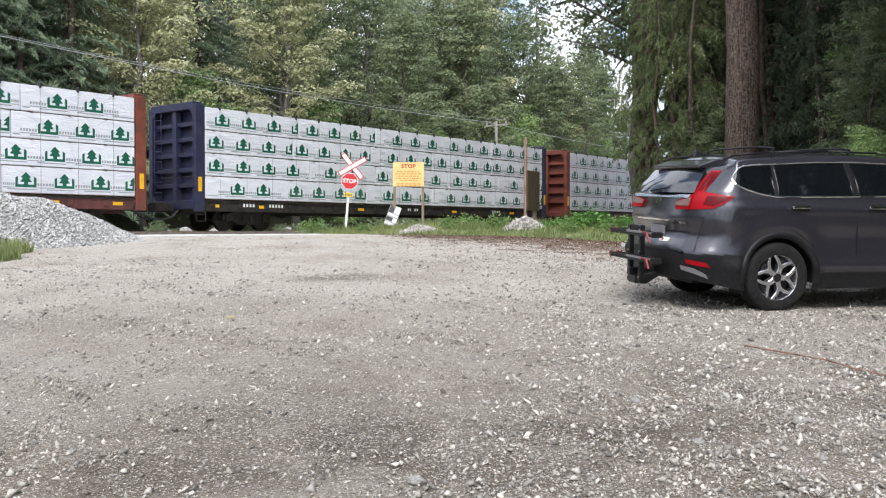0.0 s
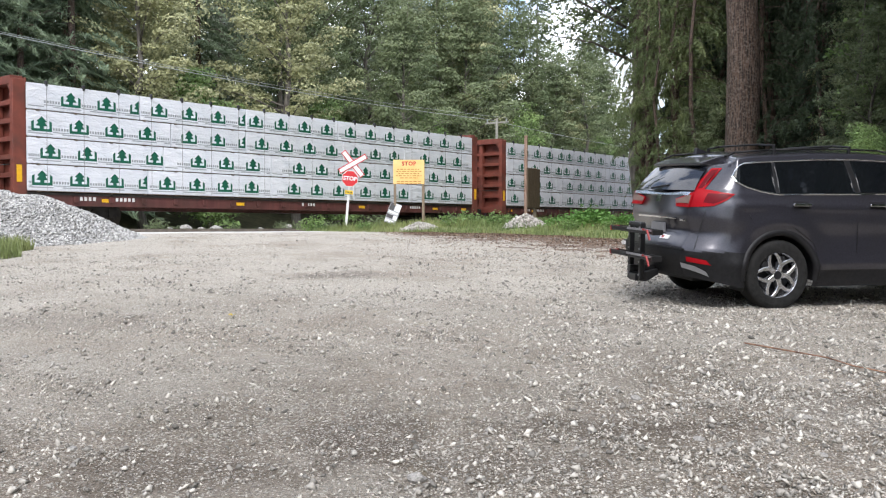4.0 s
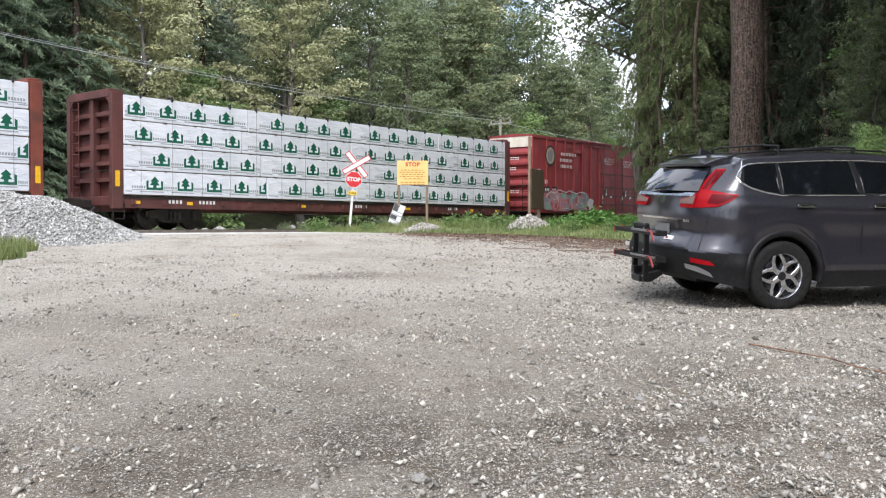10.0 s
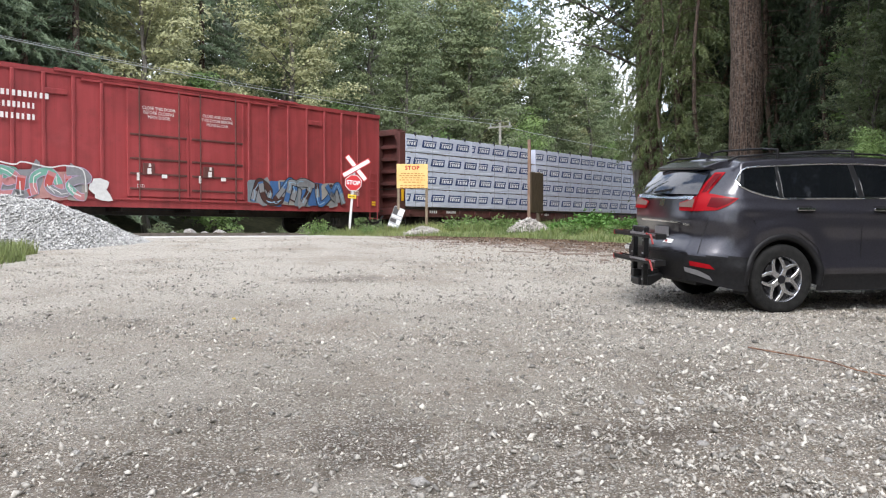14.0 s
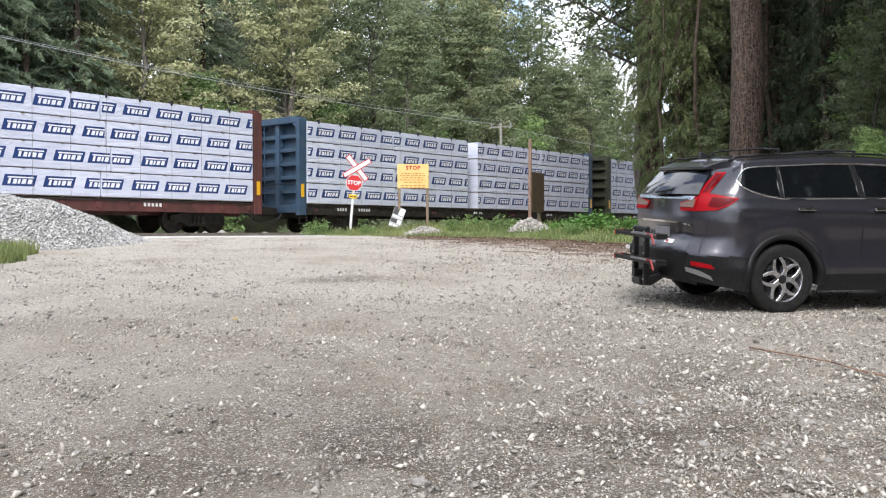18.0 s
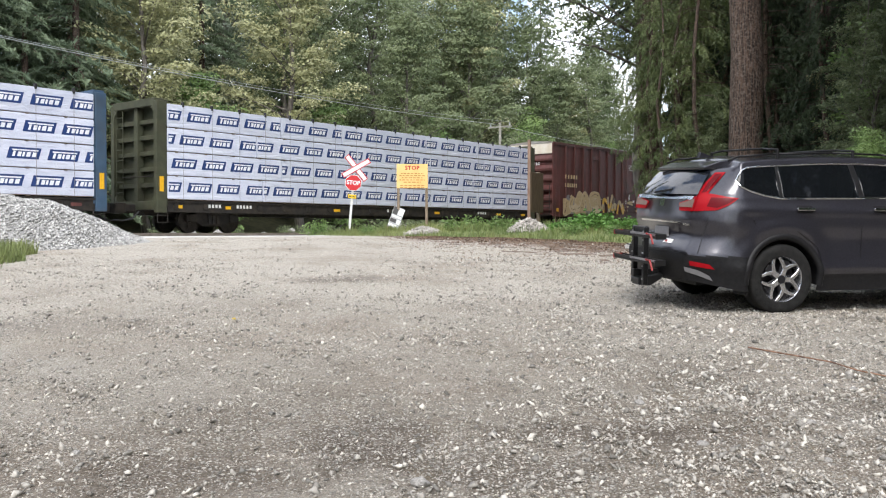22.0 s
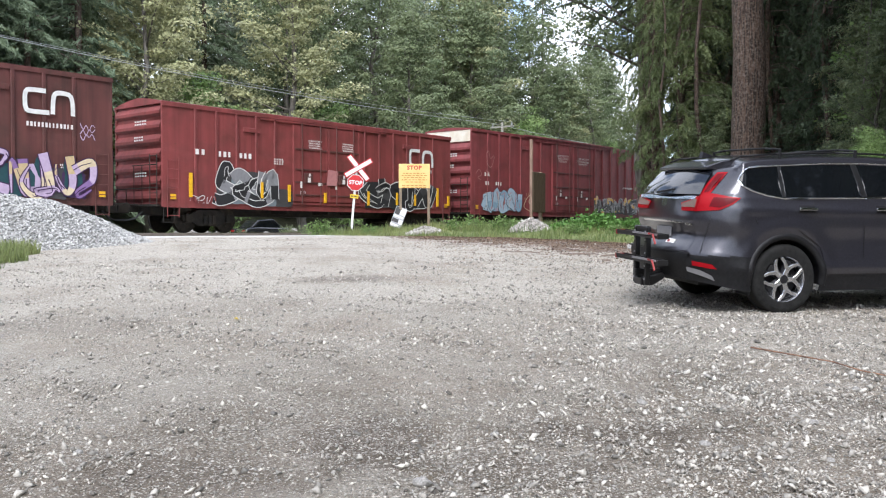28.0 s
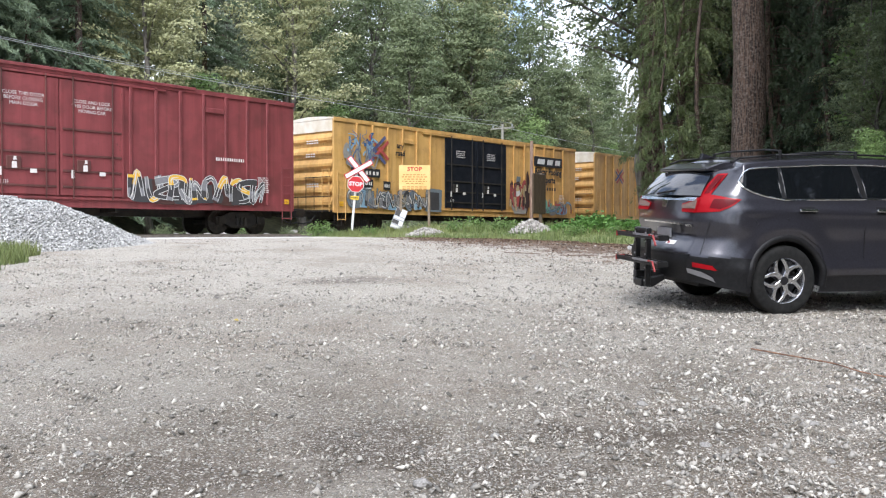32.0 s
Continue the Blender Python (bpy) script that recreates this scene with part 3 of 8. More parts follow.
def running_gear(car, length, inset):
    for x in (inset, length - inset):
        part("bogie_frame", TRUCK, None, car).location.x = x
        for dx in (-0.87, 0.87):
            w = part("wheelset", WHEELSET, None, car)
            w.location = (x + dx, 0, 0.46)
            WHEELS.append((w, x + dx))
    for end, sgn in ((0.0, -1), (length, 1)):
        bm = bmesh.new()
        box(bm, end - 0.02 if sgn > 0 else end - 0.62, end + 0.62 if sgn > 0 else end + 0.02, -0.13, 0.13, 0.72, 1.0)
        box(bm, end + sgn * 0.62 - 0.22, end + sgn * 0.62 + 0.22, -0.2, 0.2, 0.68, 1.04)
        part("coupler", bm, M["steel_dark"], car, bevel=0.03)
        bm = bmesh.new()
        pts = [(end + sgn * 0.1, -0.5, 0.75), (end + sgn * 0.35, -0.48, 0.50), (end + sgn * 0.7, -0.42, 0.42), (end + sgn * 1.0, -0.4, 0.46)]
        for a, b in zip(pts, pts[1:]):
            tube(bm, a, b, 0.03, sides=6)
        part("brake_hose", bm, M["strap"], car)


def rounded_pack(length, h, depth=1.32):
    bm = bmesh.new()
    box(bm, 0, length, -depth, 0, 0.006, h)
    bmesh.ops.bevel(bm, geom=list(bm.edges), offset=0.018, segments=2, affect="EDGES", clamp_overlap=True)
    first = set(bm.faces)
    box(bm, 0.015, length - 0.015, -depth + 0.045, -0.01, -0.012, 0.03)
    for f in bm.faces:
        if f not in first:
            f.material_index = 1
    me = mesh_of(bm, "lumber_pack", M["wrap"])
    me.materials.append(M["lumber_end"])
    return me


def tree_mark(part_of=1.0, from_right=False):
    """A house-and-tree shape, whole or cut where the wrap ends."""
    outline = [(-0.10, 0.0), (1.10, 0.0), (1.10, 0.62), (0.95, 0.72), (0.95, 0.18), (0.62, 0.18), (0.62, 0.34), (0.84, 0.36), (0.68, 0.60), (0.80, 0.66), (0.5, 1.0),
               (0.20, 0.66), (0.32, 0.60), (0.16, 0.36), (0.38, 0.34), (0.38, 0.18), (0.05, 0.18), (0.05, 0.72), (-0.10, 0.62)]
    s = 0.54
    bm = bmesh.new()
    bm.faces.new([bm.verts.new((x * s, 0, z * 0.46)) for x, z in outline])
    if part_of < 1:
        cut = s * (part_of if not from_right else 1 - part_of)
        bmesh.ops.bisect_plane(bm, geom=list(bm.verts) + list(bm.edges) + list(bm.faces), plane_co=(cut, 0, 0), plane_no=(1, 0, 0), clear_outer=not from_right, clear_inner=from_right)
    return mesh_of(bm, "printed_mark", M["print_green"])


def bar_mark(part_of=1.0, from_right=False):
    """A slanted blue block with plain white strokes, whole or cut."""
    bm = bmesh.new()
    w = 0.98
    bm.faces.new([bm.verts.new(v) for v in ((-0.05, 0, 0), (w - 0.05, 0, 0), (w + 0.05, 0, 0.34), (0.05, 0, 0.34))])
    # a long bar, a stub below it and four slanting blocks
    shapes = [((0.13, 0.238), (0.92, 0.238), (0.935, 0.280), (0.12, 0.280)), ((0.115, 0.06), (0.195, 0.06), (0.245, 0.222), (0.165, 0.222))]
    for u, wd in ((0.265, 0.115), (0.415, 0.07), (0.535, 0.125), (0.715, 0.13)):
        shapes.append(((u, 0.065), (u + wd, 0.065), (u + wd + 0.042, 0.205), (u + 0.042, 0.205)))
    for q in shapes:
        f = bm.faces.new([bm.verts.new((a, -0.003, c)) for a, c in q])
        f.material_index = 1
    if part_of < 1:
        cut = w * (part_of if not from_right else 1 - part_of)
        bmesh.ops.bisect_plane(bm, geom=list(bm.verts) + list(bm.edges) + list(bm.faces), plane_co=(cut, 0, 0), plane_no=(1, 0, 0), clear_outer=not from_right, clear_inner=from_right)
    me = mesh_of(bm, "printed_mark", M["print_blue"])
    me.materials.append(M["print_white"])
    return me


MARKS = {}


def mark_mesh(kind, part_of, from_right):
    key = (kind, part_of, from_right)
    if key not in MARKS:
        MARKS[key] = (tree_mark if kind == "tree" else bar_mark)(part_of, from_right)
    return MARKS[key]


def put_marks(pack, kind, length, first):
    """Marks along one pack; one that runs over an end is cut there."""
    size, pitch, z = (0.54, 1.22, 0.17) if kind == "tree" else (0.98, 1.25, 0.25)
    x = first
    while x < length - 0.12:
        part_of, right = 1.0, False
        at = x
        if x < 0.02:
            part_of, right = round(max(0.25, min(0.9, (x + size - 0.03) / size)) * 4) / 4, True
            at = 0.03 - size * (1 - part_of)
        elif x + size > length - 0.02:
            part_of = round(max(0.25, min(0.9, (length - 0.03 - x) / size)) * 4) / 4
            at = length - 0.03 - size * part_of
        if part_of >= 0.99:
            part_of, at = 1.0, min(max(x, 0.06), length - size - 0.06)
        o = part("printed_mark", mark_mesh(kind, part_of, right), None, pack)
        o.location = (at, -1.325, z)
        x += pitch


def small_print(length, first):
    """Rows of small grey print under and beside the marks."""
    bm = bmesh.new()
    y = -1.325
    x = first - 1.22
    while x < length + 0.3:
        for a, b, z0, z1, k in ((0.62, 1.16, 0.22, 0.30, 6), (-0.30, 0.62, 0.095, 0.125, 1), (0.62, 1.16, 0.15, 0.175, 1)):
            a2, b2 = max(x + a, 0.04), min(x + b, length - 0.04)
            if b2 - a2 > 0.05:
                for i in range(k):
                    u0, u1 = a2 + (b2 - a2) * i / k, a2 + (b2 - a2) * (i + (0.66 if k > 1 else 1)) / k
                    bm.faces.new([bm.verts.new(v) for v in ((u0, y, z0), (u1, y, z0), (u1, y, z1), (u0, y, z1))])
        x += 1.22
    return mesh_of(bm, "small_print", M["print_grey"])


PACK_H = (TOP - 0.14 - DECK - 0.06) / 4
PACKS = {}


def pack_meshes(kind, length, variant):
    key = (kind, round(length, 2), variant)
    if key not in PACKS:
        body = rounded_pack(length, PACK_H - 0.024)
        if kind == "bar":
            body.materials[0] = M["wrap_blue"]
        first = (-0.35 + 0.27 * variant) if kind == "tree" else (-0.75 + 0.31 * variant)
        PACKS[key] = (body, first, small_print(length, first) if kind == "tree" else None)
    return PACKS[key]


def lumber_car(s0, length, paint, kind, gap=None, label="", seed=0):
    car = thing("lumber_car", track_pose(s0, 0, RAIL), label, "freight car", "train of freight cars")
    r = random.Random(seed)
    part("side_sill", sill_mesh(length), M["steel_dark"] if paint in ("navy", "olive", "blue") else M["brown"], car, bevel=0.008)
    for x0, o in ((0.0, -1), (length - 0.38, 1)):
        bulkhead(car, x0, 0.38, o, paint)
    bm = bmesh.new()
    box(bm, 0.3, length - 0.3, -0.16, 0.16, TOP - 0.14, TOP - 0.02)
    box(bm, 0.3, length - 0.3, -0.03, 0.03, DECK, TOP - 0.14)
    part("center_beam", bm, M[paint], car)
    bm = bmesh.new()
    box(bm, 0.38, length - 0.38, -1.40, 1.40, DECK - 0.06, DECK)
    part("deck", bm, M["steel_dark"], car)
    running_gear(car, length, 2.6)
    inner0, inner1 = 0.42, length - 0.42
    spans = [(inner0, inner1)] if not gap else [(inner0, gap[0]), (gap[1], inner1)]
    for tier in range(4):
        z = DECK + 0.05 + tier * PACK_H
        for a, b in spans:
            total = b - a
            count = max(1, round(total / 4.9))
            cuts = [0.0]
            base = total / count
            for i in range(1, count):
                cuts.append(i * base + r.choice((-0.6, -0.3, 0.0, 0.3, 0.6)) * (1 if count > 2 else 0.6))
            cuts.append(total)
            for i in range(count):
                ln = round(cuts[i + 1] - cuts[i] - 0.02, 2)
                body, first, small = pack_meshes(kind, ln, r.randrange(4))
                p = part("lumber_pack", body, None, car)
                p.location = (a + cuts[i], -0.13, z)
                p.rotation_euler = (0, 0, r.uniform(-0.002, 0.002))
                put_marks(p, kind, ln, first)
                if small:
                    tagged(part("small_print", small, None, p), kind="stuff")
                p = part("lumber_pack", body, None, car)
                p.location = (a + cuts[i] + ln, 0.13, z)
                p.rotation_euler = (0, 0, math.pi)
    # laths between the tiers, straps and cable winches
    bm = bmesh.new()
    for tier in range(4):
        for k in range(int((inner1 - inner0) / 1.22)):
            x = inner0 + 0.3 + k * 1.22
            box(bm, x, x + 0.09, -1.47, 1.47, DECK + tier * PACK_H + 0.012, DECK + 0.048 + tier * PACK_H)
    part("lath", bm, M["lath"], car)
    bm = bmesh.new()
    k = 0
    x = inner0 + 0.62
    while x < inner1 - 0.2:
        if not (gap and gap[0] - 0.1 < x < gap[1] + 0.1):
            tube(bm, (x, -1.462, DECK), (x, -1.462, TOP - 0.12), 0.006, sides=4)
        x += 1.22
    part("tie_down_cable", bm, M["cable"], car)
    x = inner0 + 0.62
    bm = bmesh.new()
    box(bm, -0.035, 0.035, -1.485, -1.38, TOP - 0.24, TOP - 0.07)
    guard = mesh_of(bm, "corner_guard", M["strap"], 0.01)
    while x < inner1 - 0.2:
        if not (gap and gap[0] - 0.1 < x < gap[1] + 0.1):
            part("corner_guard", guard, None, car).location.x = x
        x += 1.22
    for x in (0.7, 2.9, length * 0.36, length * 0.64, length - 3.4, length - 1.2):
        bm = bmesh.new()
        box(bm, x, x + 0.36, -1.372, -1.364, 0.86, 0.97)
        part("reflector", bm, M["reflector"] if kind == "tree" or paint == "olive" else M["brown"], car)
    for x in (0.10, length - 0.26):
        bm = bmesh.new()
        box(bm, x, x + 0.16, -1.452, -1.442, 1.42, 1.94)
        part("reflector", bm, M["reflector"], car)
    for x0 in (0.05, length - 0.45):
        bm = bmesh.new()
        for z in (0.36, 0.60):
            tube(bm, (x0, -1.38, z), (x0 + 0.40, -1.38, z), 0.015, sides=5)
        for x in (x0, x0 + 0.40):
            tube(bm, (x, -1.38, 0.36), (x, -1.38, 0.86), 0.015, sides=5)
        part("step", bm, M["steel_dark"], car)
    bm = bmesh.new()
    for x in (2.0, 3.4, length - 5.0, length * 0.5):
        for i in range(5):
            box(bm, x + i * 0.15, x + i * 0.15 + 0.09, -1.37, -1.366, 0.90, 1.02)
    part("stencilled_mark", bm, M["white_paint"], car)
    return car


CARS = []


def add(car, s0):
    CARS.append((car, s0))
    return car


TREE_LABEL = "centre-beam lumber car with white wrapped packs and %s end walls"
for s0, ln, paint, words, seed in ((-5.7, 23.0, "oxide", "rust-red", 1), (19.28, 22.97, "navy", "navy blue", 2), (44.4, 23.1, "oxide", "rust-red", 3),
                                   (69.6, 22.7, "oxide", "rust-red", 4), (94.6, 22.5, "brown", "dark red-brown", 5)):
    add(lumber_car(s0, ln, paint, "tree", None, TREE_LABEL % words, seed), s0)
for s0, ln, paint, words, gap, seed in ((139.7, 23.3, "brown", "dark red-brown", (10.45, 10.9), 6), (164.85, 22.9, "blue", "faded blue", (10.9, 11.65), 7),
                                        (189.6, 23.2, "olive", "dark olive", None, 8)):
    add(lumber_car(s0, ln, paint, "bar", gap, "lumber car with blue-printed white packs and %s end walls" % words, seed), s0)


# ---- boxcars ----
M["tan"] = plain("tan spray paint", (0.52, 0.40, 0.22), 0.6)
M["spray_white"] = plain("white spray paint", (0.62, 0.62, 0.60), 0.6)
M["spray_black"] = plain("black spray paint", (0.02, 0.02, 0.022), 0.6)
M["spray_grey"] = plain("grey spray paint", (0.22, 0.22, 0.23), 0.6)
M["spray_blue"] = plain("pale blue spray paint", (0.25, 0.40, 0.52), 0.6)
M["spray_deep"] = plain("deep blue spray paint", (0.05, 0.12, 0.28), 0.6)
M["spray_green"] = plain("sea green spray paint", (0.16, 0.36, 0.28), 0.6)
M["spray_pink"] = plain("dull pink spray paint", (0.46, 0.20, 0.20), 0.6)
M["spray_violet"] = plain("violet spray paint", (0.22, 0.13, 0.30), 0.6)
M["spray_lilac"] = plain("lilac spray paint", (0.46, 0.36, 0.50), 0.6)
M["spray_yellow"] = plain("yellow spray paint", (0.75, 0.45, 0.05), 0.6)
M["spray_brown"] = plain("dark brown spray paint", (0.06, 0.025, 0.02), 0.6)
M["spray_teal"] = plain("dark teal spray paint", (0.015, 0.06, 0.07), 0.6)
M["spray_purple"] = plain("dark purple spray paint", (0.05, 0.02, 0.07), 0.6)
M["spray_soot"] = plain("charcoal spray paint", (0.05, 0.048, 0.05), 0.6)
M["spray_sky"] = plain("powder blue spray paint", (0.38, 0.50, 0.60), 0.6)
M["spray_dusk"] = plain("dull slate spray paint", (0.16, 0.19, 0.21), 0.6)
M["spray_stone"] = plain("stone spray paint", (0.30, 0.28, 0.25), 0.6)
M["spray_rose"] = plain("faded rose chalk", (0.42, 0.22, 0.20), 0.7)
M["cream"] = plain("cream paint", (0.62, 0.52, 0.34), 0.6)
M["emblem_tan"] = plain("faded tan emblem paint", (0.38, 0.32, 0.22), 0.65)
M["mark_red"] = plain("mark red paint", (0.42, 0.08, 0.07), 0.6)
M["mark_blue"] = plain("mark blue paint", (0.09, 0.10, 0.20), 0.6)
M["stencil"] = plain("worn white stencil paint", (0.70, 0.67, 0.64), 0.65)
SIDE = -1.45


def flat_shape(name, pts, out, material, parent, label=""):
    """A painted shape of (x, z) points on the car's near side."""
    bm = bmesh.new()
    bm.faces.new([bm.verts.new((x, SIDE - out, z)) for x, z in pts])
    return part(name, bm, M[material], parent, label)


def bars(car, x, z, width, height, rows, cols, material="stencil", name="lettering_bar", out=0.006, seed=0):
    """Writing that stands for itself as plain bars."""
    r = random.Random(seed)
    bm = bmesh.new()
    step = height / rows
    for i in range(rows):
        u = x + r.uniform(0, 0.06) * width
        end = x + width * r.uniform(0.85, 1.0)
        while u < end - 0.02:
            w = width / cols * r.uniform(0.42, 0.66)
            z0 = z + height - (i + 1) * step
            bm.faces.new([bm.verts.new((a, SIDE - out, b)) for a, b in ((u, z0 + step * 0.15), (u + w, z0 + step * 0.15), (u + w, z0 + step * 0.78), (u, z0 + step * 0.78))])
            u += width / cols
    return tagged(part(name, bm, M[material], car), kind="stuff")


def blob(r, x0, x1, z0, z1, n=18, rough=0.16, power=0.6):
    cx, cz, hx, hz = (x0 + x1) / 2, (z0 + z1) / 2, (x1 - x0) / 2, (z1 - z0) / 2
    ph = [r.uniform(0, 6.28) for _ in range(3)]
    out = []
    for i in range(n):
        a = 2 * math.pi * i / n
        c, s = math.cos(a), math.sin(a)
        k = 1 + rough * (math.sin(2 * a + ph[0]) + 0.7 * math.sin(3 * a + ph[1]) + 0.5 * math.sin(5 * a + ph[2])) / 2
        out.append((cx + hx * k * math.copysign(abs(c) ** power, c), cz + hz * k * math.copysign(abs(s) ** power, s)))
    return out


def grow(pts, d):
    cx, cz = sum(p[0] for p in pts) / len(pts), sum(p[1] for p in pts) / len(pts)
    return [(x + d * (x - cx) / (math.hypot(x - cx, z - cz) + 1e-6), z + d * (z - cz) / (math.hypot(x - cx, z - cz) + 1e-6)) for x, z in pts]


def stroke(bm, pts, w, out):
    for (ax, az), (bx, bz) in zip(pts, pts[1:]):
        d = math.hypot(bx - ax, bz - az) + 1e-6
        nx, nz = -(bz - az) / d * w / 2, (bx - ax) / d * w / 2
        bm.faces.new([bm.verts.new((x, SIDE - out, z)) for x, z in ((ax + nx, az + nz), (ax - nx, az - nz), (bx - nx, bz - nz), (bx + nx, bz + nz))])


def curve_through(pts, n=6):
    """A smooth line of (x, z) points through the given ones."""
    out = []
    for i in range(len(pts) - 1):
        p0, p1, p2, p3 = pts[max(i - 1, 0)], pts[i], pts[i + 1], pts[min(i + 2, len(pts) - 1)]
        for k in range(n):
            t = k / n
            out.append(tuple(0.5 * (2 * p1[c] + (p2[c] - p0[c]) * t + (2 * p0[c] - 5 * p1[c] + 4 * p2[c] - p3[c]) * t * t + (3 * p1[c] - p0[c] - 3 * p2[c] + p3[c]) * t ** 3) for c in (0, 1)))
    return out + [pts[-1]]


def ribbon(bm, pts, w0, w1, out, slots=(0,), each=4, base=0.0, span_z=1.0):
    """One painted band along the points, w0 wide at its start and w1 at its end."""
    k = len(pts)
    last = None
    for i, (x, z) in enumerate(pts):
        a, b = pts[max(i - 1, 0)], pts[min(i + 1, k - 1)]
        d = math.hypot(b[0] - a[0], b[1] - a[1]) + 1e-6
        w = (w0 + (w1 - w0) * i / (k - 1)) / 2
        nx, nz = -(b[1] - a[1]) / d * w, (b[0] - a[0]) / d * w
        pair = (bm.verts.new((x + nx, SIDE - out, z + nz)), bm.verts.new((x - nx, SIDE - out, z - nz)))
        if last:
            f = bm.faces.new((last[0], last[1], pair[1], pair[0]))
            f.material_index = slots[(i // each) % len(slots)] if each else slots[min(len(slots) - 1, max(0, int((z - base) / span_z * len(slots))))]
        last = pair


STROKES = (((0.02, 0), (0.0, 0.6), (0.38, 1.0), (0.78, 0.65), (0.8, 0)), ((0.8, 0.88), (0.4, 1.0), (0.05, 0.72), (0.45, 0.5), (0.85, 0.26), (0.45, 0.0), (0, 0.10)),
           ((0, 0), (0.12, 0.95), (0.62, 0.08), (0.8, 1.0)), ((0.8, 0.9), (0.2, 0.92), (0.0, 0.4), (0.35, 0.0), (0.82, 0.15), (0.7, 0.48), (0.4, 0.42)),
           ((0, 1), (0.03, 0.3), (0.4, 0.0), (0.8, 0.3), (0.8, 1.0)), ((0.05, 0.02), (0.3, 1.08), (0.5, 0.4), (0.62, 0.3), (0.95, 0.98)),
           ((0.4, 0), (0.42, 0.9), (0.0, 0.85), (0.4, 1.0), (0.9, 0.86)))


def scrawl(car, x0, x1, z0, z1, letters, fills, edge, seed, inner=None, splash=None, clouds=0, fat=0.30, taper=0.8, rim=0.035, lean=0.0):
    """Sprayed lettering nobody can read: bent bands with a rim, a change of colour, cuts and a cloud behind."""
    r = random.Random(seed)
    w = (x1 - x0) / letters
    high = z1 - z0
    out = 0.079
    for k in range(clouds):
        u = x0 + (x1 - x0) * (k + r.random()) / clouds
        pts = blob(r, u - w * r.uniform(0.25, 0.6), u + w * r.uniform(0.25, 0.6), z0 + high * r.uniform(-0.02, 0.3), z0 + high * r.uniform(0.5, 1.10), 16, 0.55, 0.8)
        flat_shape("sprayed_patch", pts, out + 0.0004 * k, splash, car)
    out += 0.010
    names = list(dict.fromkeys(fills))
    for i in range(letters):
        shape = STROKES[r.randrange(len(STROKES))]
        a, wide = x0 + i * w - 0.15 * w, w * r.uniform(1.2, 1.7)
        lo, tall = z0 + high * r.uniform(0.02, 0.12) + fat * 0.25, high * r.uniform(0.72, 0.98) - fat * 0.4
        flip, roll = r.choice((-1, 1)), r.choice((-1, 1))
        pts = [(a + (0.5 + flip * (u - 0.5) + r.uniform(-0.2, 0.2)) * wide + lean * v * tall, lo + min(1.1, max(0.0, 0.5 + roll * (v - 0.5) + r.uniform(-0.16, 0.16))) * tall) for u, v in shape]
        line = curve_through(pts)
        o = out + 0.0030 * i
        bm = bmesh.new()
        ribbon(bm, line, fat + 2 * rim, fat * taper + 2 * rim, o)
        part("sprayed_outline", bm, M[edge], car)
        bm = bmesh.new()
        first = r.randrange(len(fills))
        slots = [names.index(fills[(first + k) % len(fills)]) for k in range(3)]
        ribbon(bm, line, fat, fat * taper, o + 0.001, slots, 0, z0 + r.uniform(-0.2, 0.2), high)
        me = mesh_of(bm, "sprayed_letter", M[names[0]])
        for m in names[1:]:
            me.materials.append(M[m])
        part("sprayed_letter", me, None, car)
        for k in range(2):
            s0 = r.randrange(0, max(1, len(line) - 9))
            cut = [(x + r.uniform(-0.03, 0.03) + fat * r.uniform(-0.25, 0.25), z + fat * r.uniform(-0.15, 0.15)) for x, z in line[s0:s0 + r.randint(6, 12):2]]
            bm = bmesh.new()
            ribbon(bm, curve_through(cut, 3), 0.035, 0.02, o + 0.002 + 0.0003 * k)
            part("sprayed_line", bm, M[inner or edge], car)


def sprayed_ground(car, x0, x1, z0, z1, material, seed, pieces=5):
    """Overlapping flat coats under sprayed lettering."""
    r = random.Random(seed)
    w = (x1 - x0) / pieces
    for k in range(pieces):
        a = x0 + k * w
        pts = blob(r, a - 0.12 * w, a + w * 1.12, z0 + r.uniform(-0.02, 0.06), z1 - r.uniform(0, 0.16), 20, 0.10, 0.32)
        flat_shape("sprayed_patch", pts, 0.0765 + 0.0004 * k, material if isinstance(material, str) else material[k % len(material)], car)


def sprayed_line(car, pts, material, w0=0.04, w1=0.02, out=0.081):
    bm = bmesh.new()
    ribbon(bm, curve_through(pts), w0, w1, out)
    return part("sprayed_line", bm, M[material], car)


def worm_mark(car, x, z, k):
    """The railway's white mark as two plain bent bands."""
    for turns in (((0.74, 0.95), (0.22, 0.95), (0.04, 0.86), (0.0, 0.5), (0.04, 0.12), (0.22, 0.03), (0.86, 0.03)), ((0.98, -0.02), (1.0, 0.60), (1.08, 0.88), (1.32, 0.94), (1.60, 0.88), (1.70, 0.60), (1.72, -0.02))):
        bm = bmesh.new()
        ribbon(bm, curve_through([(x + a * k, z + b * k * 0.80) for a, b in turns], 4), 0.16 * k, 0.16 * k, 0.085)
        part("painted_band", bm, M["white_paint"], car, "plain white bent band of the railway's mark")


def end_profile(top, low, ribs):
    pts = [(0.0, low)]
    step = (top - low) / ribs
    for i in range(ribs):
        z = low + i * step
        pts += [(0.0, z + step * 0.10), (-0.11, z + step * 0.30), (-0.11, z + step * 0.50), (0.0, z + step * 0.86)]
    return pts + [(0.0, top)]


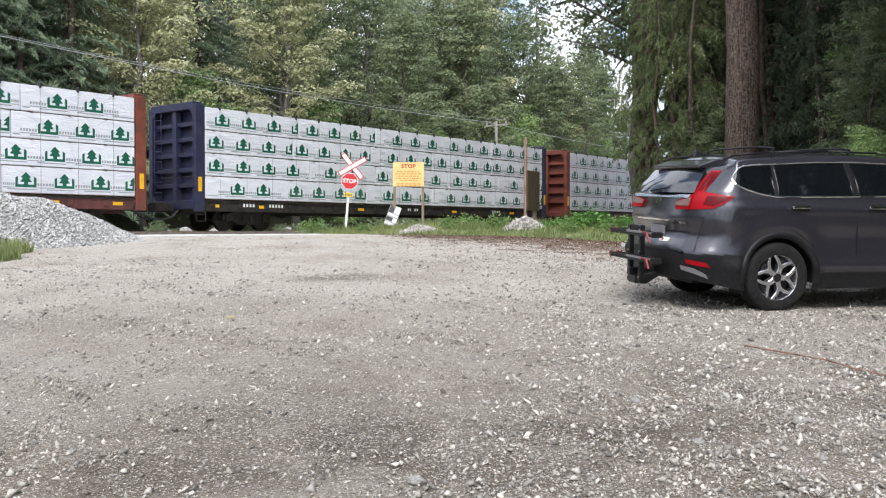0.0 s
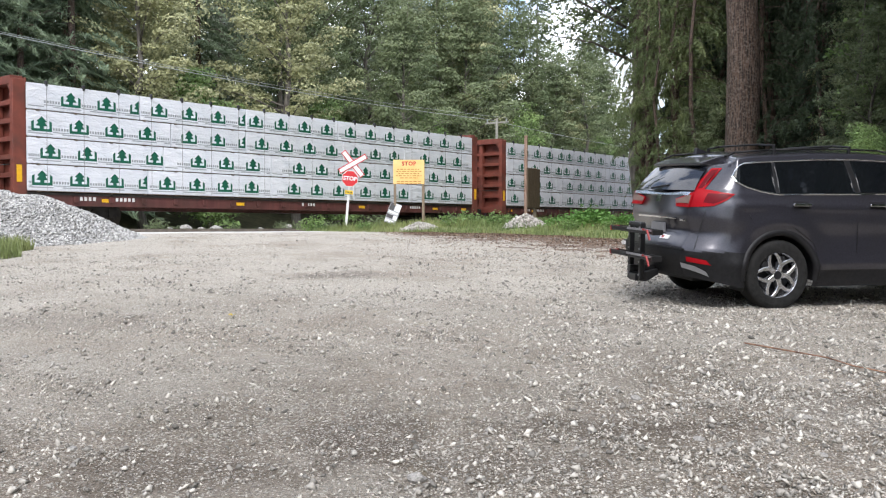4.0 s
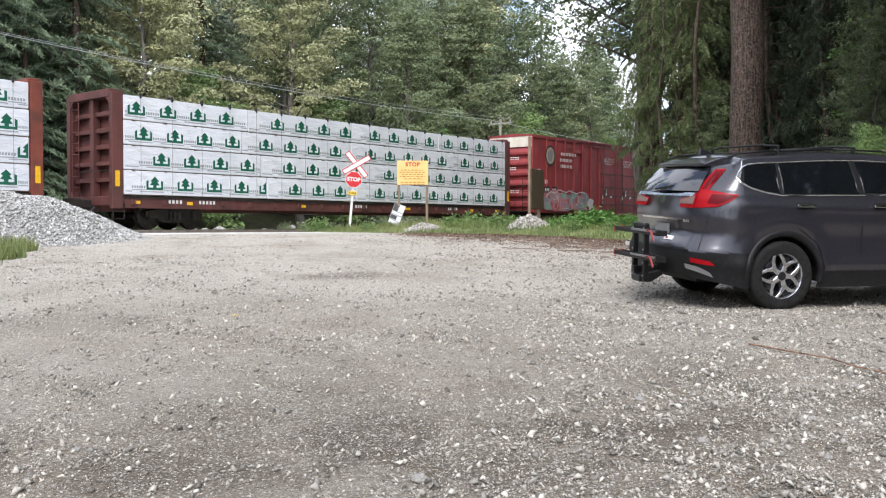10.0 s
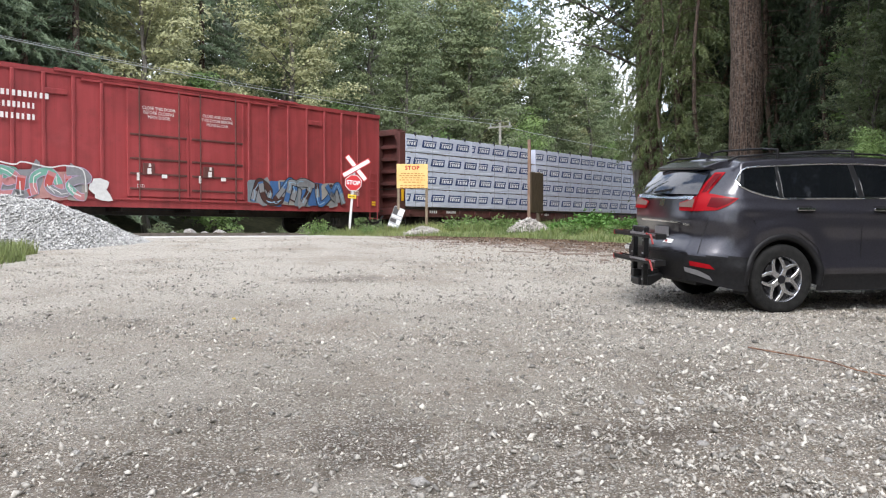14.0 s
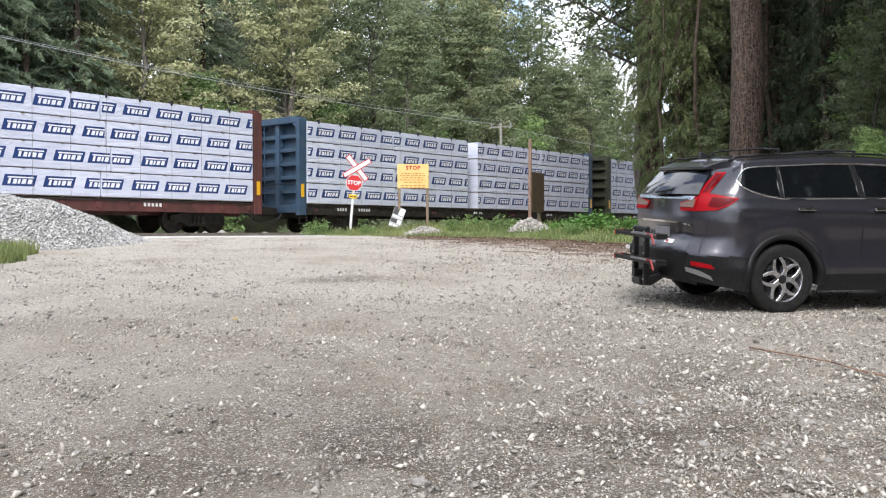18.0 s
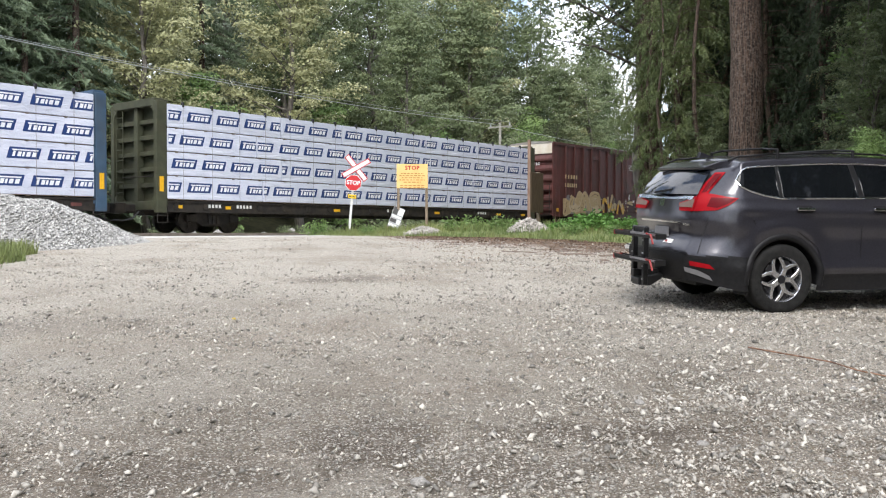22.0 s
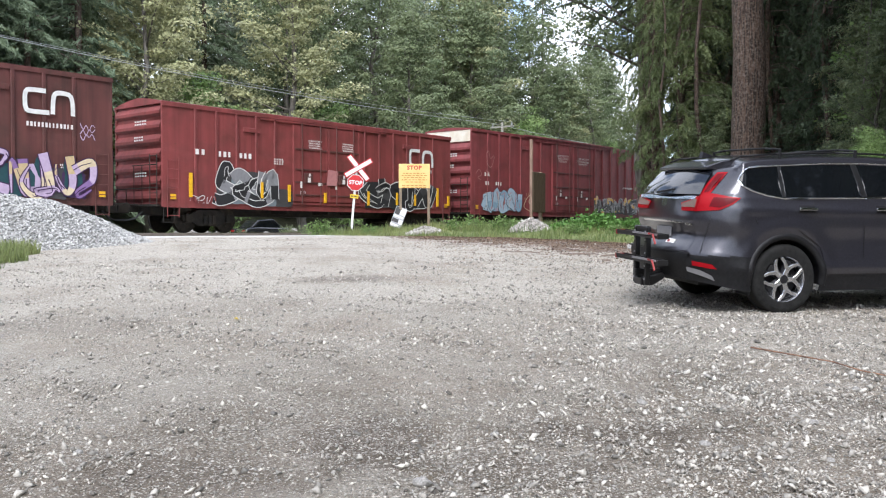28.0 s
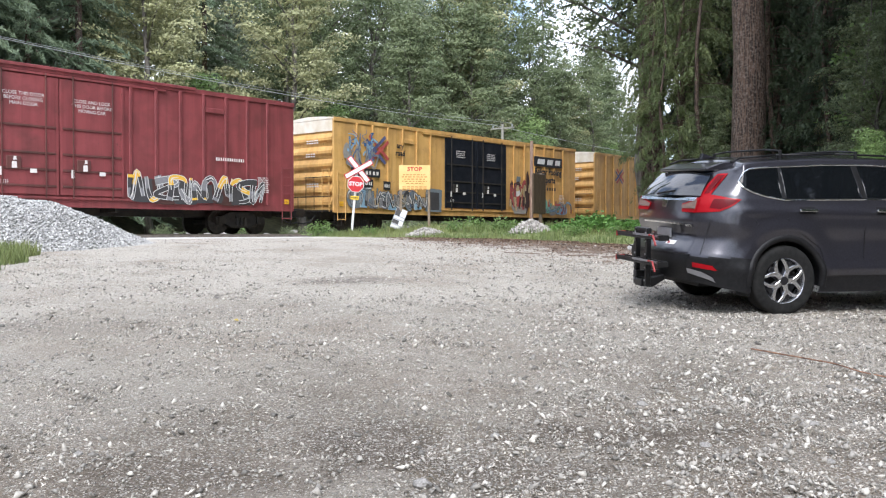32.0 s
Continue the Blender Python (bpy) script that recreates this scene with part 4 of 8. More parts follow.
def boxcar(s0, length, top, paint, label, roof="roof_metal", white_end=0.62, rib_step=0.96, doors=(7.1, 11.9), door_paint=None, rise=(4.6, 14.5), arched=False, words=False):
    car = thing("boxcar", track_pose(s0, 0, RAIL), label, "boxcar", "train of freight cars")
    w, low = 1.45, 1.0
    bm = bmesh.new()
    box(bm, 0.12, length - 0.12, -w, w, low, top)
    part("body", bm, M[paint], car, bevel=0.01)
    # roof with seams and a slight peak
    bm = bmesh.new()
    hump = 0.22 if arched else 0.10
    n = 8
    prof = [(-w - 0.02 + (2 * w + 0.04) * i / n, top + 0.01 + hump * (1 - abs(2 * i / n - 1) ** 1.6)) for i in range(n + 1)]
    prof = prof + [(w + 0.02, top - 0.05), (-w - 0.02, top - 0.05)]
    a = [bm.verts.new((0.05, y, z)) for y, z in prof]
    b = [bm.verts.new((length - 0.05, y, z)) for y, z in prof]
    for i in range(len(prof)):
        j = (i + 1) % len(prof)
        bm.faces.new((a[i], a[j], b[j], b[i]))
    bm.faces.new(a[::-1]), bm.faces.new(b)
    part("roof", bm, M[roof], car)
    bm = bmesh.new()
    for y in (-w - 0.045, w + 0.015):
        box(bm, 0.06, length - 0.06, y, y + 0.03, top - 0.13, top + 0.02)
    part("eave_rail", bm, M[paint], car)
    if rise:
        bm = bmesh.new()
        box(bm, rise[0], rise[1], -w - 0.09, -w - 0.03, top - 0.04, top + 0.06)
        part("door_hood", bm, M[paint], car, bevel=0.01)
    # corrugated ends, with a pale top panel where there is one
    ribbed = top - (white_end if white_end else 0.05)
    for sgn, at in ((1, 0.12), (-1, length - 0.12)):
        bm = bmesh.new()
        pts = end_profile(ribbed, low + 0.05, 6 if white_end else 7)
        va = [bm.verts.new((at + sgn * x, -w + 0.06, z)) for x, z in pts]
        vb = [bm.verts.new((at + sgn * x, w - 0.06, z)) for x, z in pts]
        for i in range(len(pts) - 1):
            bm.faces.new((va[i], va[i + 1], vb[i + 1], vb[i]))
        part("end_wall", bm, M[paint], car)
        if white_end:
            bm = bmesh.new()
            x0 = at - sgn * 0.05
            box(bm, min(at, x0), max(at, x0), -w + 0.01, w - 0.01, ribbed, top + 0.02)
            part("end_panel", bm, M["white_end"], car, "chalky white top panel", bevel=0.008)
        for y in (-w, w - 0.06):
            bm = bmesh.new()
            box(bm, at - 0.06 if sgn > 0 else at - 0.04, at + 0.04 if sgn > 0 else at + 0.06, y - 0.005, y + 0.065, low - 0.1, top)
            part("corner_post", bm, M[paint], car, bevel=0.01)
        # end ladder, brake platform rail
        xe = at - sgn * 0.16
        bm = bmesh.new()
        for y in (-1.30, -0.88):
            tube(bm, (xe, y, 0.9), (xe, y, 2.7), 0.018, sides=5)
        for i in range(6):
            tube(bm, (xe, -1.30, 1.05 + i * 0.32), (xe, -0.88, 1.05 + i * 0.32), 0.014, sides=5)
        part("end_ladder", bm, M["steel_dark"] if paint not in ("yellow",) else M[paint], car)
        bm = bmesh.new()
        tube(bm, (xe, -1.35, 1.55), (xe, 1.35, 1.55), 0.018, sides=5)
        tube(bm, (xe, -1.35, 2.35), (xe, 0.2, 2.35), 0.018, sides=5)
        for y in (-0.4, 0.1, 0.6, 1.2):
            tube(bm, (xe, y, 1.0), (xe, y, 1.55 + (0.8 if y < 0.2 else 0)), 0.014, sides=5)
        part("end_rail", bm, M["steel_dark"], car)
        bm = bmesh.new()
        box(bm, min(at - sgn * 0.45, at), max(at - sgn * 0.45, at), -1.3, 1.3, 0.92, 0.97)
        part("end_platform", bm, M["steel_dark"], car)
        # side ladder
        x1 = at + sgn * 0.12
        x2 = at + sgn * 0.58
        bm = bmesh.new()
        for x in (x1, x2):
            tube(bm, (x, -w - 0.06, 0.55), (x, -w - 0.06, 2.6), 0.016, sides=5)
        for i in range(7):
            tube(bm, (x1, -w - 0.06, 0.6 + i * 0.32), (x2, -w - 0.06, 0.6 + i * 0.32), 0.013, sides=5)
        part("side_ladder", bm, M[paint], car)
        bm = bmesh.new()
        box(bm, min(x1, x2) + 0.12, min(x1, x2) + 0.34, -w - 0.06, -w - 0.052, 1.16, 1.34)
        part("reflector", bm, M["reflector"], car)
    # ribs
    bm = bmesh.new()
    prism(bm, [(-0.06, low + 0.08), (0.06, low + 0.08), (0.06, top - 0.12), (-0.06, top - 0.12)], -0.075, 0.0)
    rib = mesh_of(bm, "side_rib", M[paint], 0.02)
    d0, d1 = doors
    spots, x = [], 1.40
    while x < d0 - 0.15:
        spots.append(x)
        x += rib_step
    x = length - 1.40
    while x > d1 + 0.15:
        spots.append(x)
        x -= rib_step
    for x in spots:
        part("side_rib", rib, None, car).location = (x, -w, 0)
        part("side_rib", rib, None, car).location = (x, w + 0.075, 0)
    # plug doors with bars and rods
    dp = door_paint or paint
    rods = "steel_dark" if dp == "black_door" else "brown"
    mid = (d0 + d1) / 2
    for a, b in ((d0, mid - 0.02), (mid + 0.02, d1)):
        bm = bmesh.new()
        box(bm, a, b, -w - 0.05, -w, low + 0.22, top - 0.26)
        door = part("door", bm, M[dp], car, bevel=0.01)
        for z in (1.45, 1.95, 2.45, 3.25):
            bm = bmesh.new()
            box(bm, a + 0.08, b - 0.08, -w - 0.085, -w - 0.05, z, z + 0.07)
            part("door_bar", bm, M[rods], door, bevel=0.01)
        for x in (a + 0.05, b - 0.05):
            bm = bmesh.new()
            box(bm, x - 0.04, x + 0.04, -w - 0.075, -w - 0.05, low + 0.22, top - 0.28)
            part("door_stile", bm, M[dp], door)
        for x in (a + 0.42, b - 0.42):
            bm = bmesh.new()
            tube(bm, (x, -w - 0.105, low + 0.12), (x, -w - 0.105, top - 0.16), 0.026, sides=6)
            part("locking_rod", bm, M[rods], door)
        bm = bmesh.new()
        box(bm, a + 0.55, a + 1.0, -w - 0.11, -w - 0.05, 1.95, 2.35)
        part("door_gear", bm, M[rods], door, bevel=0.02)
    for z in (low + 0.10, top - 0.22):
        bm = bmesh.new()
        box(bm, d0 - 1.6, min(d1 + 1.6, length - 0.3), -w - 0.075, -w, z, z + 0.07)
        part("door_track", bm, M[paint], car)
    bm = bmesh.new()
    box(bm, 0.3, length - 0.3, -0.4, 0.4, 0.62, low)
    for x in (length * 0.36, length * 0.5, length * 0.6):
        box(bm, x, x + 0.14, -1.35, 1.35, 0.72, low)
    part("underframe", bm, M["steel_dark"], car)
    bm = bmesh.new()
    for y in (-w - 0.01, w - 0.05):
        prism(bm, [(0.12, low + 0.1), (0.12, low - 0.12), (3.6, low - 0.13), (4.6, low - 0.15), (length - 4.6, low - 0.15), (length - 3.6, low - 0.13), (length - 0.12, low - 0.12), (length - 0.12, low + 0.1)], y, y + 0.06)
    part("side_sill", bm, M[paint], car)
    for x0 in (0.15, length - 0.6):
        bm = bmesh.new()
        for z in (0.36, 0.60):
            tube(bm, (x0, -1.40, z), (x0 + 0.42, -1.40, z), 0.015, sides=5)
        for x in (x0, x0 + 0.42):
            tube(bm, (x, -1.40, 0.36), (x, -1.40, 0.9), 0.015, sides=5)
        part("step", bm, M["steel_dark"], car)
    # vents
    for x in (length * 0.22, length * 0.78):
        bm = bmesh.new()
        prism(bm, [(x, top - 0.75), (x + 0.8, top - 0.75), (x + 0.8, top - 0.58), (x, top - 0.58)], -w - 0.07, -w)
        part("vent_hood", bm, M[paint], car, bevel=0.015)
    if words:
        text("lettering", "CLOSE THIS DOOR\nBEFORE CLOSING\nMAIN DOOR", 0.15, pose((d0 + mid) / 2, -w - 0.056, top - 1.0, 90, 0, 0), M["stencil"], car)
        text("lettering", "CLOSE AND LOCK\nTHIS DOOR BEFORE\nMOVING CAR", 0.15, pose((d1 + mid) / 2, -w - 0.056, top - 1.05, 90, 0, 0), M["stencil"], car)
    else:
        bars(car, d0 + 0.8, top - 1.15, 0.75, 0.36, 4, 12, "stencil", seed=1, out=0.056)
        bars(car, mid + 0.8, top - 1.15, 0.75, 0.36, 4, 12, "stencil", seed=2, out=0.056)
    for a in (d0 + 0.7, mid + 0.75):
        for u, v, wd, hg in ((0.0, 1.98, 0.16, 0.20), (0.05, 2.22, 0.10, 0.12), (0.55, 1.86, 0.22, 0.13), (-0.40, 1.75, 0.12, 0.26)):
            flat_shape("placard", [(a + u, v), (a + u + wd, v + 0.01), (a + u + wd - 0.01, v + hg), (a + u + 0.01, v + hg)], 0.118, "stencil", car)
    bars(car, length - 1.9, 1.55, 0.55, 0.6, 8, 9, "stencil", seed=3, out=0.079)
    bars(car, d0 + 0.35, 1.45, 0.35, 0.2, 4, 6, "stencil", seed=7, out=0.056)
    # rust runs and grime under the ribs and doors
    running_gear(car, length, 2.3)
    return add(car, s0)


def ends_print(car):
    """Stencilled lines on the leading end."""
    bm = bmesh.new()
    for y0, z, n in ((0.1, 3.75, 5), (0.15, 3.2, 4), (0.1, 1.95, 5)):
        for row in range(2):
            for i in range(n):
                bm.faces.new([bm.verts.new((0.005, yy, zz)) for yy, zz in ((y0 - i * 0.15, z + row * 0.1), (y0 - i * 0.15 - 0.11, z + row * 0.1), (y0 - i * 0.15 - 0.11, z + row * 0.1 + 0.05), (y0 - i * 0.15, z + row * 0.1 + 0.05))])
    tagged(part("stencilled_mark", bm, M["white_paint"], car), kind="stuff")


red_car = boxcar(119.12, 19.3, 5.05, "red", "bright red boxcar with white lettering bars and sprayed scrawls", roof="red", words=True)
ends_print(red_car)
ring = [(1.70 + 0.50 * math.cos(2 * math.pi * i / 28), 4.02 + 0.56 * math.sin(2 * math.pi * i / 28)) for i in range(28)]
flat_shape("round_mark", ring, 0.079, "spray_black", red_car, "dark round mark with a cream middle")
flat_shape("round_mark", [(1.70 + (x - 1.70) * 0.82, 4.02 + (z - 4.02) * 0.82) for x, z in ring], 0.082, "emblem_tan", red_car)
flat_shape("round_mark", blob(random.Random(2), 1.45, 1.95, 3.72, 4.32, 14, 0.3), 0.085, "spray_grey", red_car)
for i, (n, wd) in enumerate(((11, 1.85), (9, 1.35), (9, 1.45))):
    bars(red_car, 2.70, 4.06 - i * 0.34, wd, 0.27, 1, n, out=0.079, seed=20 + i)
bars(red_car, 1.15, 2.42, 0.36, 0.34, 1, 2, out=0.079, seed=4)
for a, wd in ((1.10, 0.56), (1.85, 0.52)):
    flat_shape("number_block", [(a, 1.98), (a + wd, 1.98), (a + wd, 2.32), (a, 2.32)], 0.080, "spray_black", red_car)
    bars(red_car, a + 0.05, 2.02, wd - 0.08, 0.26, 1, 3, out=0.084, seed=5)
sprayed_ground(red_car, 1.15, 5.6, 1.02, 2.1, ("spray_rose", "spray_stone", "spray_rose", "spray_green", "spray_grey", "spray_rose"), 301, 8)
sprayed_ground(red_car, 12.1, 16.6, 1.05, 2.05, ("spray_dusk", "spray_deep", "spray_stone"), 302, 6)
scrawl(red_car, 1.25, 5.5, 1.02, 2.0, 8, ("spray_pink", "spray_green", "spray_grey", "mark_red", "spray_pink"), "spray_lilac", 31, "spray_white", "spray_grey", clouds=5, fat=0.26, rim=0.02)
sprayed_line(red_car, [(1.2, 1.75), (1.6, 2.02), (2.2, 1.98), (2.5, 2.16), (3.3, 2.05), (3.6, 2.14), (4.4, 2.02), (4.9, 2.1), (5.5, 1.98), (5.6, 1.3)], "spray_white", 0.05, 0.04, 0.125)
flat_shape("sprayed_patch", blob(random.Random(5), 5.75, 6.5, 1.1, 1.7, 16, 0.5), 0.082, "spray_white", red_car)
scrawl(red_car, 12.1, 16.6, 1.05, 2.1, 7, ("spray_deep", "spray_grey", "spray_brown", "spray_grey"), "spray_black", 33, "spray_blue", "spray_grey", clouds=4, fat=0.24, rim=0.03)

dark_car = boxcar(214.52, 19.22, 5.0, "brown", "dark brown boxcar with white marks and sprayed tan and violet scrawls", doors=(8.0, 12.2))
ends_print(dark_car)
for i, wd in enumerate((1.45, 1.6)):
    bars(dark_car, 1.20, 2.98 - i * 0.48, wd, 0.34, 1, 5 + 2 * i, "tan", out=0.079, seed=40 + i)
sprayed_ground(dark_car, 1.1, 4.7, 1.04, 2.1, ("tan", "spray_stone", "tan"), 308, 6)
sprayed_ground(dark_car, 12.5, 18.1, 1.04, 2.1, ("spray_purple", "spray_teal", "spray_lilac", "spray_soot"), 309, 9)
scrawl(dark_car, 1.1, 4.7, 1.02, 2.2, 5, ("tan", "tan", "cream", "tan"), "cream", 41, "spray_brown", "spray_grey", clouds=3, fat=0.42, rim=0.03)
scrawl(dark_car, 5.0, 7.8, 1.02, 2.1, 5, ("tan", "spray_yellow", "tan", "spray_brown"), "spray_brown", 43, "cream", "tan", clouds=1, fat=0.24, rim=0.03)
scrawl(dark_car, 8.1, 12.0, 1.25, 2.0, 6, ("spray_brown", "tan", "spray_brown"), "spray_brown", 44, "tan", "spray_brown", clouds=0, fat=0.12, rim=0.02)
scrawl(dark_car, 12.4, 18.2, 1.02, 2.4, 11, ("spray_lilac", "cream", "spray_lilac", "tan", "spray_violet"), "spray_purple", 45, "spray_purple", "spray_teal", clouds=12, fat=0.30, taper=0.12, rim=0.035, lean=0.12)
worm_mark(dark_car, 16.25, 3.66, 0.88)
bars(dark_car, 16.2, 3.20, 1.75, 0.22, 1, 15, out=0.079, seed=46)
for k in range(3):
    sprayed_line(dark_car, [(18.0 + 0.1 * i, 3.35 - 0.16 * k + (0.10, -0.08, 0.05, -0.1, 0.08, 0.0)[(i + k) % 6]) for i in range(6)], "spray_lilac", 0.03, 0.02)

low_car = boxcar(235.44, 15.8, 4.48, "cn_red", "low brown-red boxcar with arched roof and dark sprayed lettering", roof="cn_red", white_end=0, doors=(5.9, 9.6), rise=None, arched=True, rib_step=0.90)
ends_print(low_car)
bars(low_car, 1.35, 2.72, 0.52, 0.30, 1, 2, out=0.079, seed=50)
bars(low_car, 2.35, 2.70, 0.62, 0.30, 1, 3, out=0.079, seed=51)
bars(low_car, 3.25, 2.70, 0.62, 0.30, 1, 3, out=0.079, seed=52)
bars(low_car, 4.9, 2.6, 0.5, 0.25, 3, 4, out=0.079, seed=53)
sprayed_ground(low_car, 2.35, 4.95, 1.02, 2.3, ("spray_soot", "spray_dusk"), 303, 4)
sprayed_ground(low_car, 5.0, 5.75, 1.0, 1.75, "spray_soot", 305, 1)
sprayed_ground(low_car, 9.95, 13.9, 1.05, 2.2, ("spray_black", "spray_soot"), 304, 5)
scrawl(low_car, 2.3, 5.0, 1.0, 2.35, 4, ("spray_grey", "spray_black", "spray_black"), "spray_white", 54, "spray_white", "spray_grey", fat=0.44, rim=0.03)
scrawl(low_car, 9.9, 14.2, 1.05, 2.3, 5, ("spray_black", "spray_black", "spray_soot"), "spray_white", 55, "spray_white", "spray_grey", fat=0.46, rim=0.035)
scrawl(low_car, 1.2, 2.1, 1.0, 1.35, 3, ("spray_white",), "cn_red", 57, fat=0.03, rim=0.0)
worm_mark(low_car, 12.75, 3.0, 0.90)
bars(low_car, 12.55, 2.68, 1.9, 0.22, 1, 15, out=0.079, seed=56)
flat_shape("door_patch", [(7.6, 1.9), (8.2, 1.9), (8.25, 2.5), (7.7, 2.55)], 0.125, "spray_pink", low_car, "dull pink repair patch")
for x, z, h in ((1.1, 1.25, 0.85), (4.25, 1.3, 0.6), (5.6, 1.2, 0.65), (7.5, 1.2, 0.4), (10.0, 1.15, 0.6), (11.8, 1.2, 0.55), (13.0, 1.2, 0.5), (14.6, 1.2, 0.85), (15.4, 1.25, 0.45)):
    bm = bmesh.new()
    box(bm, x, x + 0.11, SIDE - 0.125, SIDE - 0.06, z, z + h)
    part("reflector", bm, M["reflector"], low_car)

maroon_car = boxcar(252.72, 19.12, 5.08, "wc_red", "maroon boxcar with sprayed pale blue and black lettering", roof="wc_red", doors=(7.3, 11.7), words=True)
ends_print(maroon_car)
bars(maroon_car, 1.05, 2.75, 0.5, 0.30, 1, 2, out=0.079, seed=60)
bars(maroon_car, 1.1, 2.32, 0.42, 0.28, 1, 2, out=0.079, seed=61)
bars(maroon_car, 1.95, 2.32, 0.60, 0.28, 1, 3, out=0.079, seed=62)
sprayed_ground(maroon_car, 1.0, 4.0, 1.04, 2.05, ("spray_sky", "spray_blue", "spray_lilac"), 306, 6)
sprayed_ground(maroon_car, 12.0, 16.9, 1.05, 1.9, ("spray_soot", "spray_brown", "spray_soot"), 307, 6)
scrawl(maroon_car, 0.95, 4.1, 1.02, 2.15, 6, ("spray_sky", "spray_blue", "spray_sky"), "spray_soot", 63, "spray_pink", "spray_pink", clouds=2, fat=0.40, rim=0.03)
for k in range(6):
    sprayed_line(maroon_car, [(1.1 + 0.5 * k, 1.15), (1.18 + 0.5 * k, 1.6), (1.12 + 0.52 * k, 2.0)], "spray_pink" if k % 2 else "spray_white", 0.05, 0.03, 0.118)
scrawl(maroon_car, 11.9, 17.4, 1.05, 2.1, 11, ("spray_soot", "spray_grey", "spray_soot", "spray_yellow"), "spray_white", 64, "spray_white", "spray_soot", clouds=5, fat=0.22, taper=0.4, rim=0.022)
bars(maroon_car, 15.3, 2.62, 1.5, 0.18, 1, 15, out=0.079, seed=65)
def eye_x(u):
    return 4.5 + (u - 5.0) * 0.85


sprayed_line(maroon_car, [(eye_x(5.0), 1.35), (eye_x(5.3), 1.75), (eye_x(5.8), 1.98), (eye_x(6.3), 1.75), (eye_x(6.6), 1.4)], "cream", 0.05, 0.03)
sprayed_line(maroon_car, [(eye_x(5.0), 1.35), (eye_x(5.5), 1.15), (eye_x(6.1), 1.1), (eye_x(6.6), 1.4), (eye_x(7.0), 1.3), (eye_x(6.9), 1.1)], "cream", 0.03, 0.04)
sprayed_line(maroon_car, [(eye_x(5.6), 1.72), (eye_x(5.85), 1.8), (eye_x(5.95), 1.62), (eye_x(5.75), 1.48), (eye_x(5.58), 1.6), (eye_x(5.66), 1.76)], "cream", 0.05, 0.03)
for k in range(7):
    sprayed_line(maroon_car, [(eye_x(5.15 + 0.2 * k), 1.72 + 0.07 * k * (6 - k) / 2.2), (eye_x(5.1 + 0.22 * k), 1.86 + 0.08 * k * (6 - k) / 2.2)], "cream", 0.025, 0.01)
sprayed_line(maroon_car, [(1.2, 3.9), (1.3, 3.4), (1.6, 3.25), (1.8, 3.6), (1.85, 3.85), (1.55, 3.7), (1.4, 4.05), (1.2, 3.9)], "spray_rose", 0.03, 0.025)
sprayed_line(maroon_car, [(1.2, 3.1), (1.35, 2.95), (1.25, 2.85), (1.5, 2.8), (1.35, 3.05)], "spray_rose", 0.03, 0.025)
sprayed_line(maroon_car, [(0.35, 2.9), (0.6, 3.1), (0.8, 2.85), (0.5, 2.7), (0.75, 2.6)], "spray_rose", 0.03, 0.025)


def yellow_boxcar(s0, label, seed, near=True):
    car = boxcar(s0, 19.1, 4.78, "yellow", label, roof="white_end", white_end=0.55, doors=(7.25, 12.15), door_paint="black_door", rise=None)
    ends_print(car)
    k = 1.08 if near else 0.8
    x, z = (2.6, 3.62) if near else (3.0, 3.5)
    for ang, m1, m2 in ((42, "mark_red", "mark_blue"), (-42, "mark_blue", "mark_red")):
        c, s = math.cos(radians(ang)), math.sin(radians(ang))
        for off, m in ((-0.13, m1), (0.13, m2)):
            pts = [(-0.72, off - 0.075), (0.72, off - 0.075), (0.76, off + 0.075), (-0.76, off + 0.075)]
            flat_shape("crossed_band", [(x + k * (u * c - v * s), z + k * 0.9 * (u * s + v * c)) for u, v in pts], 0.080 + 0.001 * (ang > 0), m, car)
    return car


yellow_car = yellow_boxcar(273.85, "weathered yellow boxcar with black doors and crossed red-blue bands", 70)
text("lettering", "any\nroad", 0.33, pose(4.05, SIDE - 0.086, 3.72, 90, 0, 0), M["spray_black"], yellow_car, thick=0.012)
for a, b, c, d in ((0.98, 1.62, 2.42, 2.78), (1.76, 2.74, 2.42, 2.78), (0.98, 1.62, 1.98, 2.32), (1.76, 2.30, 1.98, 2.32), (2.95, 3.40, 1.92, 2.28)):
    flat_shape("number_block", [(a, c), (b, c), (b, d), (a, d)], 0.099, "spray_black", yellow_car)
    bars(yellow_car, a + 0.06, c + 0.06, b - a - 0.1, d - c - 0.12, 1, 4, out=0.102, seed=int(a * 10))
for k in range(9):
    rk = random.Random(700 + k)
    u, v = rk.uniform(0.8, 2.3), rk.uniform(2.7, 3.9)
    sprayed_line(yellow_car, [(u + rk.uniform(-0.25, 0.35) + 0.05 * i, v + 0.18 * i + rk.uniform(-0.15, 0.15)) for i in range(5)], ("spray_grey", "spray_blue", "spray_deep")[k % 3], rk.uniform(0.05, 0.16), 0.03, 0.08 + 0.0005 * k)
